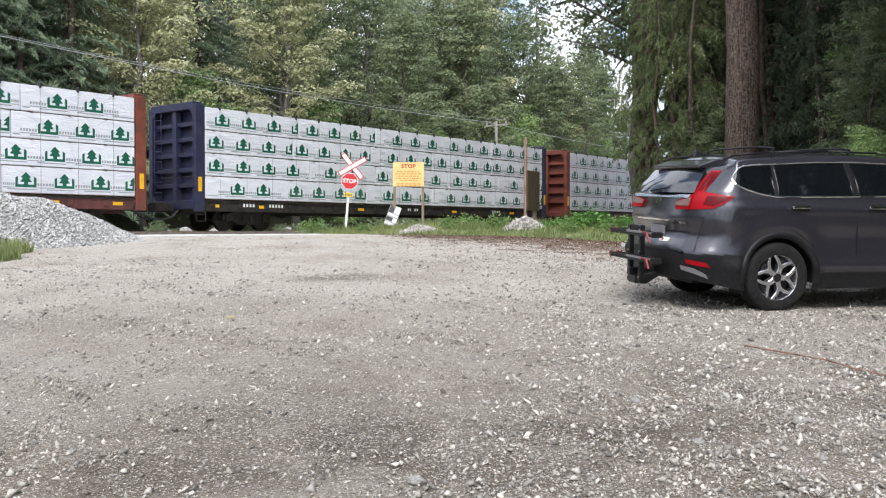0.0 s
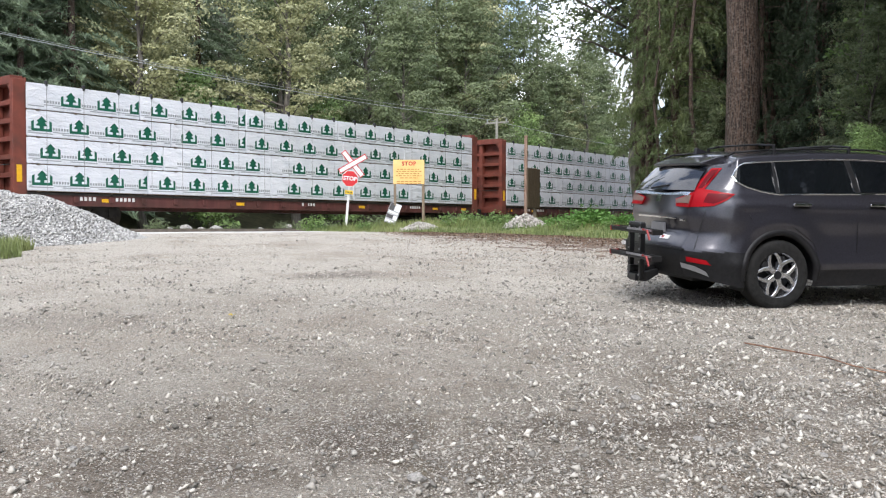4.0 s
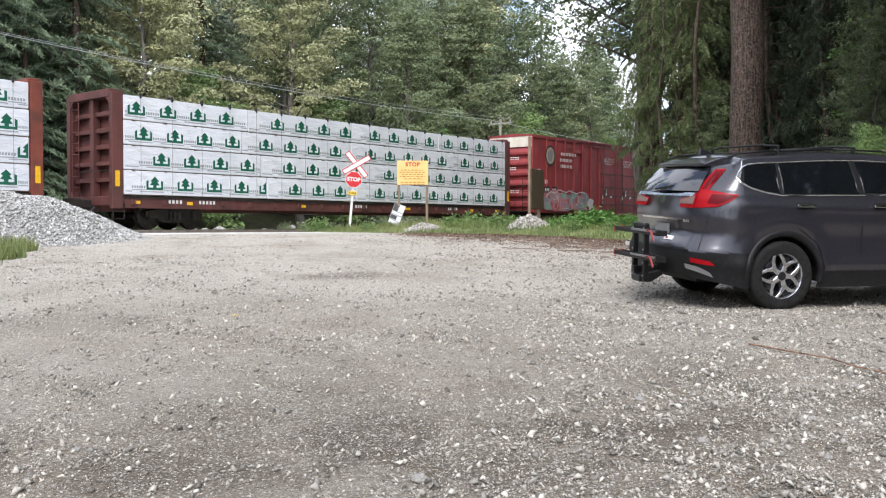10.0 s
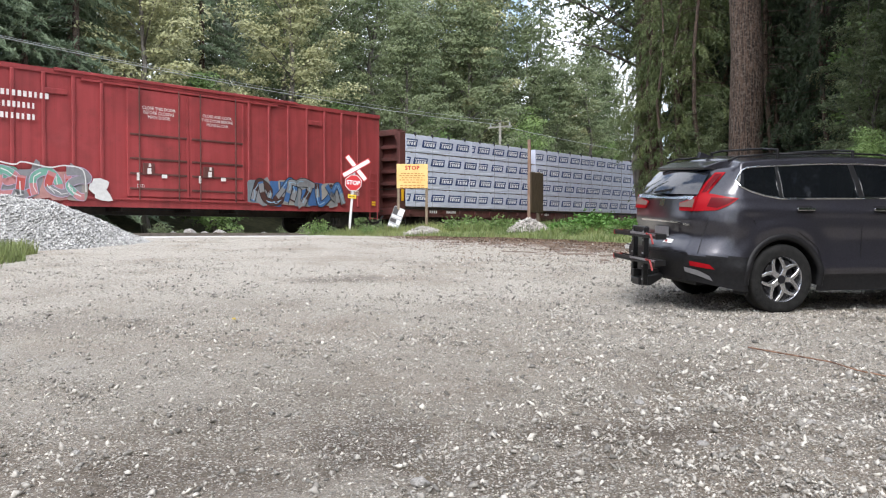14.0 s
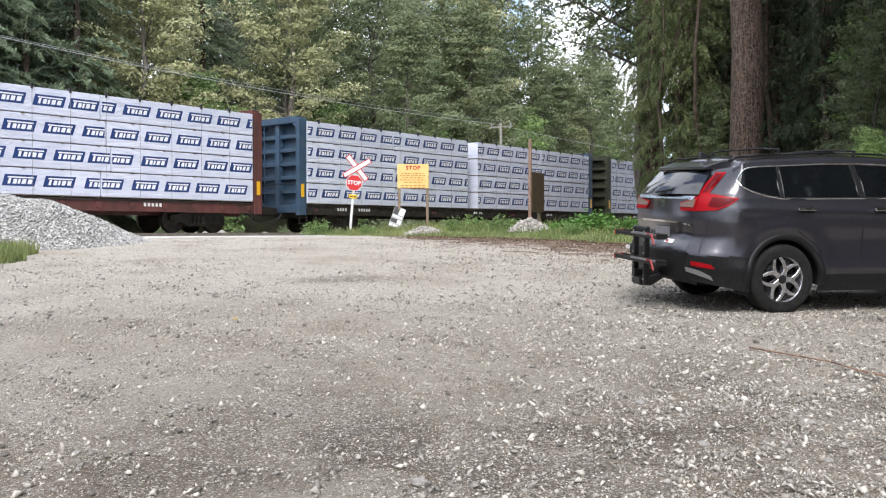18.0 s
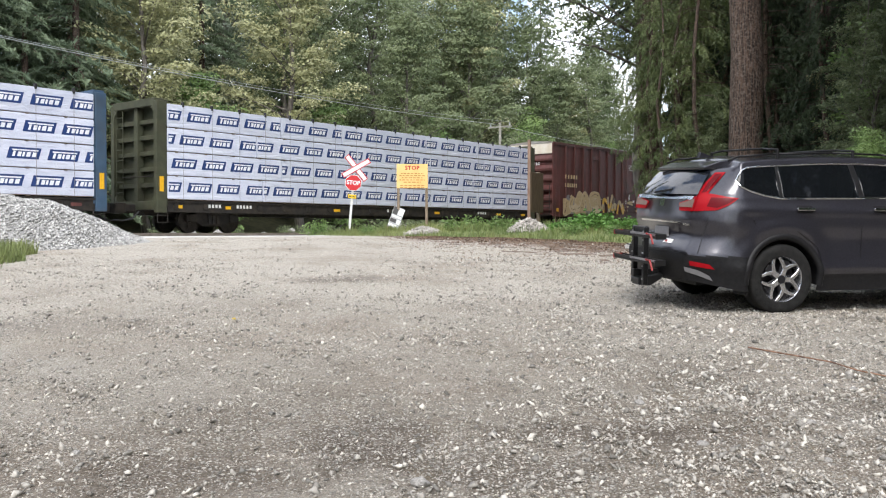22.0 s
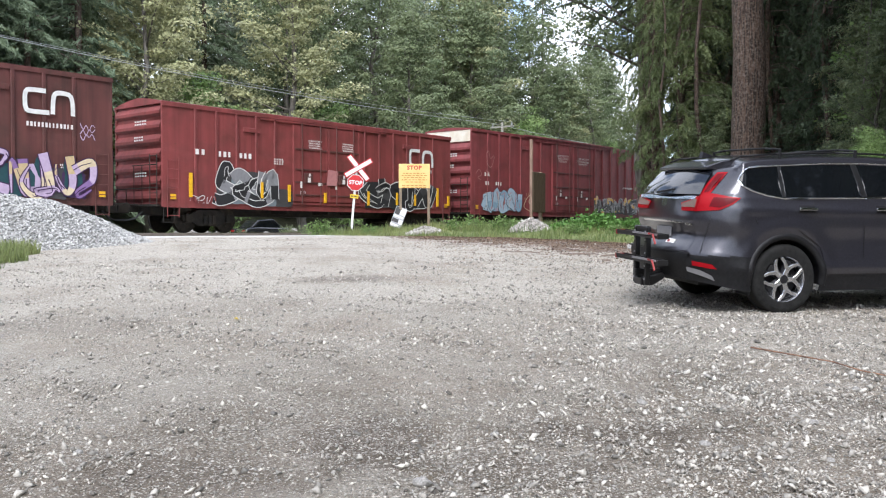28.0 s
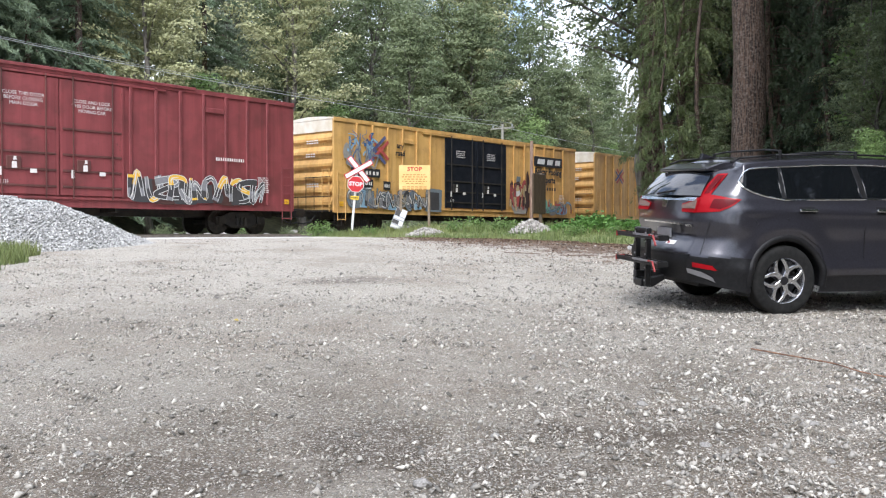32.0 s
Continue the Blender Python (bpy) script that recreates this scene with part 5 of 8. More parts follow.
for k in range(16):
    rk = random.Random(740 + k)
    u, v, wd, hg = 0.95 + 0.29 * k, 1.02 + rk.uniform(0, 0.25), rk.uniform(0.3, 0.7), rk.uniform(0.25, 0.75)
    flat_shape("sprayed_patch", [(u, v), (u + wd, v + rk.uniform(-0.03, 0.06)), (u + wd + rk.uniform(-0.1, 0.1), v + hg), (u + rk.uniform(-0.08, 0.08), v + hg + rk.uniform(-0.08, 0.08))], 0.080 + 0.0005 * k, ("spray_grey", "spray_dusk", "spray_blue", "spray_stone", "spray_dusk", "tan")[k % 6], yellow_car)
    sprayed_line(yellow_car, [(u, v), (u + 0.02, v + hg), (u + wd, v + hg)], ("spray_soot", "spray_deep", "spray_white")[k % 3], 0.03, 0.02, 0.0895 + 0.0003 * k)
scrawl(yellow_car, 0.85, 5.6, 1.05, 1.95, 12, ("spray_grey", "spray_dusk", "spray_stone", "spray_soot"), "spray_soot", 71, "spray_white", "spray_dusk", clouds=6, fat=0.12, taper=0.6, rim=0.02)
scrawl(yellow_car, 0.75, 2.5, 2.75, 4.1, 5, ("spray_grey", "spray_blue", "spray_soot", "spray_stone"), "spray_grey", 72, "spray_deep", "spray_stone", clouds=4, fat=0.09, taper=0.5, rim=0.015)
scrawl(yellow_car, 12.5, 14.2, 1.1, 2.9, 4, ("mark_red", "spray_brown", "tan"), "spray_soot", 73, "spray_soot", "spray_brown", clouds=3, fat=0.16, rim=0.02)
scrawl(yellow_car, 14.6, 18.1, 1.05, 1.8, 8, ("spray_stone", "spray_blue", "spray_green", "mark_red"), "spray_soot", 74, "spray_soot", "spray_stone", clouds=4, fat=0.10, rim=0.018)
flat_shape("sprayed_patch", [(5.75, 1.02), (6.9, 1.0), (6.95, 2.05), (5.8, 2.1)], 0.0955, "spray_dusk", yellow_car)
flat_shape("sprayed_patch", [(5.95, 1.1), (6.75, 1.1), (6.75, 1.9), (5.95, 1.92)], 0.0965, "spray_soot", yellow_car)
for a, b, c, d, m in ((12.6, 13.7, 1.35, 2.2, "mark_red"), (12.7, 13.9, 1.0, 1.5, "spray_stone"), (12.95, 13.5, 2.2, 2.6, "tan"), (13.05, 13.4, 2.6, 3.0, "spray_dusk"), (13.0, 13.5, 1.95, 2.3, "spray_white"), (14.4, 14.9, 1.2, 1.9, "mark_red"), (14.45, 14.8, 1.9, 2.3, "spray_white"), (15.4, 16.0, 1.1, 1.9, "spray_green"), (16.2, 17.0, 1.0, 1.5, "spray_stone"), (17.3, 18.0, 1.0, 1.6, "spray_blue")):
    flat_shape("sprayed_patch", blob(random.Random(int(a * 7)), a, b, c, d, 16, 0.35), 0.080 + 0.0015 * c, m, yellow_car)
flat_shape("name_block", [(14.7, 3.62), (17.5, 3.62), (17.5, 4.14), (14.7, 4.14)], 0.080, "spray_black", yellow_car, "black block with white bars")
for a, b in ((15.0, 15.7), (15.95, 16.5), (16.75, 17.25)):
    flat_shape("name_bar", [(a, 3.74), (b, 3.74), (b + 0.08, 4.02), (a + 0.08, 4.02)], 0.084, "white_paint", yellow_car)
text("lettering", "Railcar Pooling\nExperts", 0.44, pose(16.1, SIDE - 0.086, 3.12, 90, 0, 0), M["spray_black"], yellow_car, thick=0.02)
bars(yellow_car, 15.4, 2.30, 1.5, 0.26, 1, 6, "spray_black", out=0.084, seed=75)
last_car = yellow_boxcar(295.0, "yellow boxcar with crossed red-blue bands at the end of view", 80, False)

# ---- trees ----
def leaf_quads(centers, size, r, flat=0.35, long=1.0, droop=None, out=None, wide=0.36, tri=False):
    """One small leaf-shaped face of four or three corners at each centre, turned at random."""
    n = len(centers)
    a = r.normal(size=(n, 3))
    a[:, 2] *= flat if droop is None else 0.5
    if droop is not None:
        a = droop + 0.35 * a
    a /= np.linalg.norm(a, axis=1)[:, None] + 1e-9
    b = r.normal(size=(n, 3))
    if out is not None:
        face = out / (np.linalg.norm(out, axis=1)[:, None] + 1e-9) + np.array([0, 0, 0.55]) + 0.55 * r.normal(size=(n, 3))
        face /= np.linalg.norm(face, axis=1)[:, None] + 1e-9
        a -= (a * face).sum(1)[:, None] * face
        a /= np.linalg.norm(a, axis=1)[:, None] + 1e-9
        b = np.cross(face, a)
    b -= (b * a).sum(1)[:, None] * a
    b /= np.linalg.norm(b, axis=1)[:, None] + 1e-9
    s = (size * r.uniform(0.6, 1.3, n))[:, None]
    c = np.asarray(centers)
    if tri:
        return np.stack([c - a * s * 0.5 * long + b * s * wide, c + a * s * 0.62 * long, c - a * s * 0.5 * long - b * s * wide], 1)
    return np.stack([c - a * s * 0.5 * long, c + b * s * wide, c + a * s * 0.62 * long, c - b * s * wide], 1)


def broadleaf_meshes(seed, height, spread, leaves, size, leafmat, base=0.18, bark="bark_grey"):
    r = np.random.default_rng(seed)
    bm = bmesh.new()
    bend = r.normal(0, 0.25, (6, 2)).cumsum(0)
    trunk = [Vector((bend[i][0] * (i > 0), bend[i][1] * (i > 0), height * 0.9 * i / 5)) for i in range(6)]
    limb(bm, trunk, height * 0.014 + 0.05, 0.03, 8)
    clumps = []
    count = 46
    for i in range(count):
        f = base + (1 - base) * (i + r.uniform(0, 1)) / count
        ang = i * 2.4 + r.uniform(-0.5, 0.5)
        prof = math.sin(math.pi * min(1, ((f - base) / (1 - base)) * 0.86 + 0.14)) ** 0.7
        reach = spread * prof * r.uniform(0.55, 1.05)
        k = min(4, int(f * 0.9 * 5 / 0.9))
        root = trunk[k].lerp(trunk[k + 1], 0.3)
        root = Vector((root.x, root.y, height * f * 0.86))
        tip = Vector((root.x + math.cos(ang) * reach, root.y + math.sin(ang) * reach, height * f + r.uniform(-0.3, 0.8)))
        mid = root.lerp(tip, 0.5) + Vector((0, 0, 0.25))
        if i % 2 == 0:
            limb(bm, [root, mid, tip], 0.05 + 0.05 * (1 - f), 0.012, 5)
        for w in (0.45, 0.75, 1.0):
            p = root.lerp(tip, w)
            clumps.append((p.x, p.y, p.z + 0.15, 0.55 + 0.45 * r.uniform() * spread / 3.2))
    clumps = np.array(clumps)
    pick = r.integers(0, len(clumps), leaves)
    off = r.normal(size=(leaves, 3))
    off /= np.linalg.norm(off, axis=1)[:, None]
    off[:, 2] = np.where(r.uniform(0, 1, leaves) < 0.7, np.abs(off[:, 2]), off[:, 2])
    off *= (r.uniform(0, 1, leaves) ** 0.28)[:, None] * clumps[pick, 3][:, None] * np.array([1.35, 1.35, 0.62])
    corners = leaf_quads(clumps[pick, :3] + off, np.full(leaves, size), r, out=off, tri=True)
    return mesh_of(bm, "trunk", M[bark], smooth=True), quads_mesh("crown", corners, M[leafmat])


def conifer_meshes(seed, height, spread, per_level, leafmat, base=0.12, trunk_r=0.3, size=0.32, levels=None, hang=0.55, density=9.0):
    r = np.random.default_rng(seed)
    bm = bmesh.new()
    limb(bm, [Vector((0, 0, height * i / 6)) for i in range(7)], trunk_r, 0.04, 10)
    centers, ways = [], []
    levels = levels or int(height * 1.5)
    for i in range(levels):
        f = base + (1 - base) * i / levels
        ln = spread * (1 - f) ** 0.75 + 0.35
        for k in range(per_level):
            ang = r.uniform(0, 2 * math.pi)
            reach = ln * r.uniform(0.6, 1.1)
            d = np.array([math.cos(ang), math.sin(ang), 0])
            z0 = height * f + r.uniform(-0.3, 0.3)
            m = max(4, int(reach * density))
            u = r.uniform(0.12, 1, m)
            side = np.cross(d, [0, 0, 1])
            p = d[None] * (u * reach)[:, None] + side[None] * (r.normal(0, 0.20, m) * reach * 0.45 * (1.1 - u))[:, None]
            p[:, 2] += z0 + 0.12 * reach * u - hang * reach * u * u - r.uniform(0, 0.35, m) * hang
            centers.append(p)
            w = np.tile(d * 0.7 + np.array([0, 0, -0.75 * hang * 1.6]), (m, 1))
            ways.append(w + r.normal(0, 0.25, (m, 3)))
            if k % 3 == 0:
                limb(bm, [Vector((0, 0, z0)), Vector((*(d[:2] * reach * 0.5), z0 - 0.02)), Vector((*(d[:2] * reach), z0 - hang * reach * 0.75))], 0.03 + 0.03 * (1 - f), 0.008, 3)
    c, w = np.concatenate(centers), np.concatenate(ways)
    corners = leaf_quads(c, np.full(len(c), size), r, long=2.0, droop=w, wide=0.17, tri=True)
    return mesh_of(bm, "trunk", M["bark"], smooth=True), quads_mesh("crown", corners, M[leafmat])


def place_tree(name, meshes, x, y, turn, size, label, group, lean=0.0, z=None):
    t = thing(name, pose(x, y, (on_ground(x, y) if z is None else z) - 0.1, lean, 0, turn), label, "tree", group)
    t.scale = (size, size, size)
    part("trunk", meshes[0], None, t)
    part("crown", meshes[1], None, t)
    return t


PALE = [broadleaf_meshes(20 + i, 17 + i, 3.8 + 0.3 * i, 26000, 0.165, "leaf_light", 0.10) for i in range(3)]
GREEN = [broadleaf_meshes(30 + i, 17 + i, 3.6 + 0.3 * i, 26000, 0.165, "leaf_mid", 0.10) for i in range(3)]
FAR = [broadleaf_meshes(80 + i, 19 + i, 4.4, 12000, 0.25, "leaf_hazed", 0.06) for i in range(2)]
FRESH = [broadleaf_meshes(40 + i, 9 + i, 2.6, 13000, 0.16, "leaf_fresh", 0.08) for i in range(2)]
FIRS = [conifer_meshes(50 + i, 22 + 2 * i, 4.0, 6, "needle", 0.05, 0.22, 0.20, hang=0.4, density=38) for i in range(3)]

tr = random.Random(11)
for row, (q, step) in enumerate(((-31.5, 6.6), (-39, 7.2), (-49, 8.5), (-62, 10.0), (-76, 8.0))):
    s = 2.0 + row * 5.1
    while s < 122 + 16 * row:
        ss, qq = s + tr.uniform(-1.5, 1.5), q + tr.uniform(-2, 2)
        p = track_point(ss, qq)
        place = ss * 40.5 / (28.5 - qq)
        pick = tr.random()
        big = 1.45
        s += step * (0.72 if place < 24 or 56 < place < 72 else 1.0)
        if row == 0 and tr.random() < 0.30 and place > 24:
            kind, name = tr.choice(FRESH), "leafy_tree"
            label = "small leafy tree with fresh green foliage beyond the highway"
        elif place < 25 or (pick < 0.2 and row > 0):
            kind, name = tr.choice(FIRS), "conifer"
            label = "tall dark green conifer on the wooded slope"
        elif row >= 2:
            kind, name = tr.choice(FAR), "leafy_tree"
            label = "tall broadleaf tree on the far slope, greyed for haze"
        elif place < 40:
            kind, name = (tr.choice(PALE) if pick < 0.85 else tr.choice(GREEN)), "leafy_tree"
            label = "tall broadleaf tree with pale yellow-green foliage"
        elif place < 50 and pick > 0.72:
            kind, name = tr.choice(FIRS), "conifer"
            label = "tall dark green conifer on the wooded slope"
        else:
            kind, name = (tr.choice(GREEN) if pick < 0.7 else tr.choice(PALE)), "leafy_tree"
            label = "tall broadleaf tree with grey-green foliage"
        if 50 < place <= 57:
            big = 1.58
        elif 57 < place <= 75:
            big = 1.36 - 0.11 * row
        if 75.0 < place < 85:
            if row > 0:
                continue
            big = 0.95
        place_tree(name, kind, p.x, p.y, tr.uniform(0, 360), big * tr.uniform(0.85, 1.15), label, "woods beyond the track")

# the stand of big conifers beside the lot
def cedar_meshes(seed, height, spread, per_level, base=0.10, leafmat="cedar"):
    """Western cedar: long drooping branches hung with flat fern-like sprays."""
    r = np.random.default_rng(seed)
    bm = bmesh.new()
    limb(bm, [Vector((0.25 * math.sin(1.7 * i + seed), 0.25 * math.cos(2.1 * i) * (i > 0), height * i / 6)) for i in range(7)], 0.17, 0.04, 8)
    cs, ws = [], []
    levels = int(height * 1.1)
    for i in range(levels):
        f = base + (1 - base) * i / levels
        for k in range(per_level):
            ang = r.uniform(0, 2 * math.pi)
            reach = (spread * (1 - f) ** 0.7 + 0.4) * r.uniform(0.6, 1.1)
            d = np.array([math.cos(ang), math.sin(ang), 0])
            side = np.array([-d[1], d[0], 0])
            z0 = height * f + r.uniform(-0.3, 0.3)
            limb(bm, [Vector((0, 0, z0)), Vector((*(d[:2] * reach * 0.5), z0 - 0.05 * reach)), Vector((*(d[:2] * reach), z0 - 0.42 * reach))], 0.03, 0.006, 3)
            for j in range(int(reach * 5.5)):
                u = r.uniform(0.15, 1.0)
                root = d * (u * reach) + np.array([0, 0, z0 - 0.42 * reach * u * u])
                way = d * 0.30 + side * r.normal(0, 0.40) + np.array([0, 0, -1.1])
                way /= np.linalg.norm(way)
                ln = r.uniform(0.35, 1.15)
                across = np.cross(way, r.normal(size=3))
                across /= np.linalg.norm(across)
                m = 12
                t = (np.arange(m) + 0.5) / m
                sgn = np.where(np.arange(m) % 2 == 0, 1.0, -1.0)
                cs.append(root + way * (t * ln)[:, None] + across * (sgn * 0.07 * (1.1 - t))[:, None])
                ws.append(way * 0.75 + across * (sgn * 0.65)[:, None])
    c, w = np.concatenate(cs), np.concatenate(ws)
    return mesh_of(bm, "trunk", M["bark"], smooth=True), quads_mesh("crown", leaf_quads(c, np.full(len(c), 0.15), r, long=1.5, droop=w, wide=0.20), M[leafmat])


CEDARS = [cedar_meshes(60, 22, 3.4, 3), cedar_meshes(61, 22, 3.2, 3), cedar_meshes(62, 22, 3.6, 4, 0.36), cedar_meshes(63, 22, 3.6, 5, 0.06, "cedar_shaded")]
DARK = [conifer_meshes(64 + i, 22, 4.4, 7, "needle_shaded", 0.03, 0.30, 0.36, hang=0.5, density=18) for i in range(2)]
for x, y, size in ((8.5, 26.0, 1.0), (7.0, 31.5, 0.72), (12.2, 29.5, 1.25), (15.5, 33.0, 0.9)):
    bm = bmesh.new()
    r0 = 0.46 * size
    limb(bm, [Vector((0.10 * math.sin(i), 0.06 * math.cos(2 * i), i * 2.6)) for i in range(9)], r0 * 1.1, r0 * 0.6, 18)
    t = thing("old_conifer", pose(x, y, on_ground(x, y) - 0.1, 0, 0, 40 * size), "large old conifer with furrowed brown bark", "tree", "conifers beside the lot")
    part("trunk", mesh_of(bm, "trunk", M["bark"], smooth=True), None, t)
    for k in range(4):
        a = 1.6 * k + x
        bm = bmesh.new()
        limb(bm, [Vector((0, 0, 0.9)), Vector((r0 * 1.1 * math.cos(a), r0 * 1.1 * math.sin(a), 0.35)), Vector((r0 * 2.0 * math.cos(a), r0 * 2.0 * math.sin(a), -0.05))], r0 * 0.5, 0.05, 8)
        part("root", bm, M["bark"], t, smooth=True)
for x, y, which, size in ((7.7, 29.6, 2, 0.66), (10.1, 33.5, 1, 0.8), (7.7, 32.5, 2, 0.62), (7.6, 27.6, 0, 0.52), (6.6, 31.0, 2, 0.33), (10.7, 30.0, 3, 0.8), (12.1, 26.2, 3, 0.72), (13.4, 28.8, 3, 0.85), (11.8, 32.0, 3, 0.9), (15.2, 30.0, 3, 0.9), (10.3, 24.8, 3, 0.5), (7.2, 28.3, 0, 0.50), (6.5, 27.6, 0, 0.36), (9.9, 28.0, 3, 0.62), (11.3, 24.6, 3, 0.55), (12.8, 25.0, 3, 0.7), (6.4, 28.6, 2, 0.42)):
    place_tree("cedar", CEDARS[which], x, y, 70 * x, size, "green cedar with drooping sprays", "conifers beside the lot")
dr = random.Random(17)
# conifers added, mostly out of view, to shade the stand and the train's far end
SHADE = [conifer_meshes(67, 24, 4.2, 6, "needle_shaded", 0.30, 0.34, 0.40, hang=0.5, density=9)]
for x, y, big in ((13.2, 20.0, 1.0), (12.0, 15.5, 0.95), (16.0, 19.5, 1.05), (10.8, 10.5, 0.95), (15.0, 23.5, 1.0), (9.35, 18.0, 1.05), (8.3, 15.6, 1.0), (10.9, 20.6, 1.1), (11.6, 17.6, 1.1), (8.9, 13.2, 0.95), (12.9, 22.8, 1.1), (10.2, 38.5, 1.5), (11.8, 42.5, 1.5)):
    place_tree("conifer", SHADE[0], x, y, dr.uniform(0, 360), big, "tall bare-stemmed conifer added to shade the stand and train", "conifers beside the lot")
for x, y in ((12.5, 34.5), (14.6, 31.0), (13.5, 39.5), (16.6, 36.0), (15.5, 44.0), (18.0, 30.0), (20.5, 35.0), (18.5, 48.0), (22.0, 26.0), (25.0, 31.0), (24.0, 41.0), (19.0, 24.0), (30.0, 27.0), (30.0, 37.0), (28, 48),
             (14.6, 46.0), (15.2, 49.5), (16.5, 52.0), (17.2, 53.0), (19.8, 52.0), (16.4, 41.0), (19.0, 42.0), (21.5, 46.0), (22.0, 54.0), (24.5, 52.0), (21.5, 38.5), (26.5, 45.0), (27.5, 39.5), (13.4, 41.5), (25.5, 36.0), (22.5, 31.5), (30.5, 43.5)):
    place_tree("conifer", dr.choice(DARK), x, y, dr.uniform(0, 360), dr.uniform(0.9, 1.15), "conifer crowded into the stand, needles darkened for shade", "conifers beside the lot")
# woods behind and beside the lot, unseen; added to shade it and darken reflections
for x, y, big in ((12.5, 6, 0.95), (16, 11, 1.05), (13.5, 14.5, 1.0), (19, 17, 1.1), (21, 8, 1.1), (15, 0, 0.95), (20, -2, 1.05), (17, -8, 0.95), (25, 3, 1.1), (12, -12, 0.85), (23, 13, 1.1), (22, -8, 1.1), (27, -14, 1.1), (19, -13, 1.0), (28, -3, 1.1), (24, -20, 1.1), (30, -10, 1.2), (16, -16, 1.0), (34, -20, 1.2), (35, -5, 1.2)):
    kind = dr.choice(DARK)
    place_tree("conifer", kind, x, y, dr.uniform(0, 360), big, "unseen tall conifer added at the side of the lot", "woods beside the lot")
for x, y in ((-30, -14), (-24, -22), (-16, -27), (-8, -25), (0, -28), (8, -25), (22, -17), (27, -9), (-34, -4), (-37, 6), (33, -16), (25, 16)):
    kind = dr.choice(DARK + GREEN)
    place_tree("conifer" if kind in DARK else "leafy_tree", kind, x, y, dr.uniform(0, 360), dr.uniform(0.55, 0.75), "unseen tree added at the back edge of the lot", "woods behind the lot")

# unseen conifers added so the parked car's side mirrors dark trees
for x, y in ((-24, 12), (-22, 5), (-21, -1), (-20, -7), (-19, -13), (-16, -18), (-27, 1), (-26, -8), (-28, 15), (-12, -21), (-25, -15), (-31, 9)):
    place_tree("conifer", dr.choice(DARK), x, y, dr.uniform(0, 360), dr.uniform(0.8, 1.0), "unseen conifer added at the far side of the lot", "woods across the lot")

# saplings under the stand
for kind, x, y, size, label in ((FRESH[0], 7.9, 16.8, 0.25, "light green leafy sapling beside the parked car"),
                                (GREEN[2], 9.6, 20.2, 0.26, "sparse grey-green sapling under the conifers"), (GREEN[1], 7.9, 27.6, 0.24, "sparse grey-green sapling under the conifers")):
    place_tree("sapling", kind, x, y, 50 * x, size, label, "saplings under the conifers")
for kind, x, y, size in ((GREEN[0], 11.6, 23.6, 0.34), (GREEN[2], 10.4, 22.6, 0.30), (PALE[0], 12.2, 25.4, 0.42), (FRESH[1], 7.35, 16.4, 0.20), (FRESH[0], 8.6, 17.6, 0.24)):
    place_tree("sapling", kind, x, y, 70 * x, size, "leafy understorey sapling at the edge of the stand", "saplings under the conifers")


overhang = broadleaf_meshes(91, 14.0, 5.2, 27000, 0.14, "leaf_mid", 0.45)
t = thing("leafy_tree", pose(7.35, 33.3, on_ground(7.35, 33.3) - 0.1, 0, -1, 0), "tall broadleaf tree with spreading leafy branches", "tree", "saplings under the conifers")
part("trunk", overhang[0], None, t)
part("crown", overhang[1], None, t)


def build_bare_sapling():
    """A thin bent stem with a few leafy side shoots."""
    r = np.random.default_rng(77)
    x0, y0 = 9.95, 22.0
    t = thing("sapling", pose(x0, y0, on_ground(x0, y0) - 0.05), "thin pale bent sapling stem with sparse leaves", "tree", "saplings under the conifers")
    path = [(-0.06, 0.0), (-0.05, 0.9), (0.0, 1.6), (0.10, 2.4), (0.08, 2.9), (-0.02, 3.3), (0.10, 3.8), (0.20, 4.6), (0.24, 5.6), (0.18, 6.4)]
    bm = bmesh.new()
    limb(bm, [Vector((u, 0.03 * math.sin(3 * v), v)) for u, v in path], 0.035, 0.014, 7)
    part("trunk", bm, M["bark_grey"], t, smooth=True)
    spots = []
    for k in range(9):
        z = 2.0 + 0.5 * k
        a = 2.2 * k
        reach = r.uniform(0.4, 0.9)
        tip = Vector((0.1 + reach * math.cos(a), reach * math.sin(a), z + 0.35))
        bm = bmesh.new()
        limb(bm, [Vector((0.08, 0, z)), Vector((0.1 + 0.5 * reach * math.cos(a), 0.5 * reach * math.sin(a), z + 0.25)), tip], 0.012, 0.004, 4)
        part("branch", bm, M["bark_grey"], t, smooth=True)
        spots.append(np.array(tip) + r.normal(0, 0.16, (60, 3)) * np.array([1.4, 1.4, 0.7]))
    c = np.concatenate(spots)
    part("crown", quads_mesh("crown", leaf_quads(c, np.full(len(c), 0.11), r), M["leaf_fresh"]), None, t)


build_bare_sapling()

# ---- the parked car ----
M["car_paint"] = mat("dark grey metallic paint", (0.030, 0.029, 0.037), (0.040, 0.039, 0.049), 60, 0.30, 0.5, 0.03, 200, clear=1.0, dirt=(0.06, 0.055, 0.05), dscale=2.5, damount=0.12)
M["car_paint"].node_tree.nodes["Principled BSDF"].inputs["Coat Roughness"].default_value = 0.14
M["car_black"] = mat("black textured plastic", (0.007, 0.007, 0.008), (0.013, 0.013, 0.014), 30, 0.5, 0, 0.15, 150, dirt=(0.03, 0.027, 0.024), dscale=3, damount=0.15, spec=0.25)
M["car_glass"] = mat("dark tinted glass", (0.004, 0.005, 0.006), (0.006, 0.007, 0.008), 4, 0.03, 0, 0, spec=0.22)
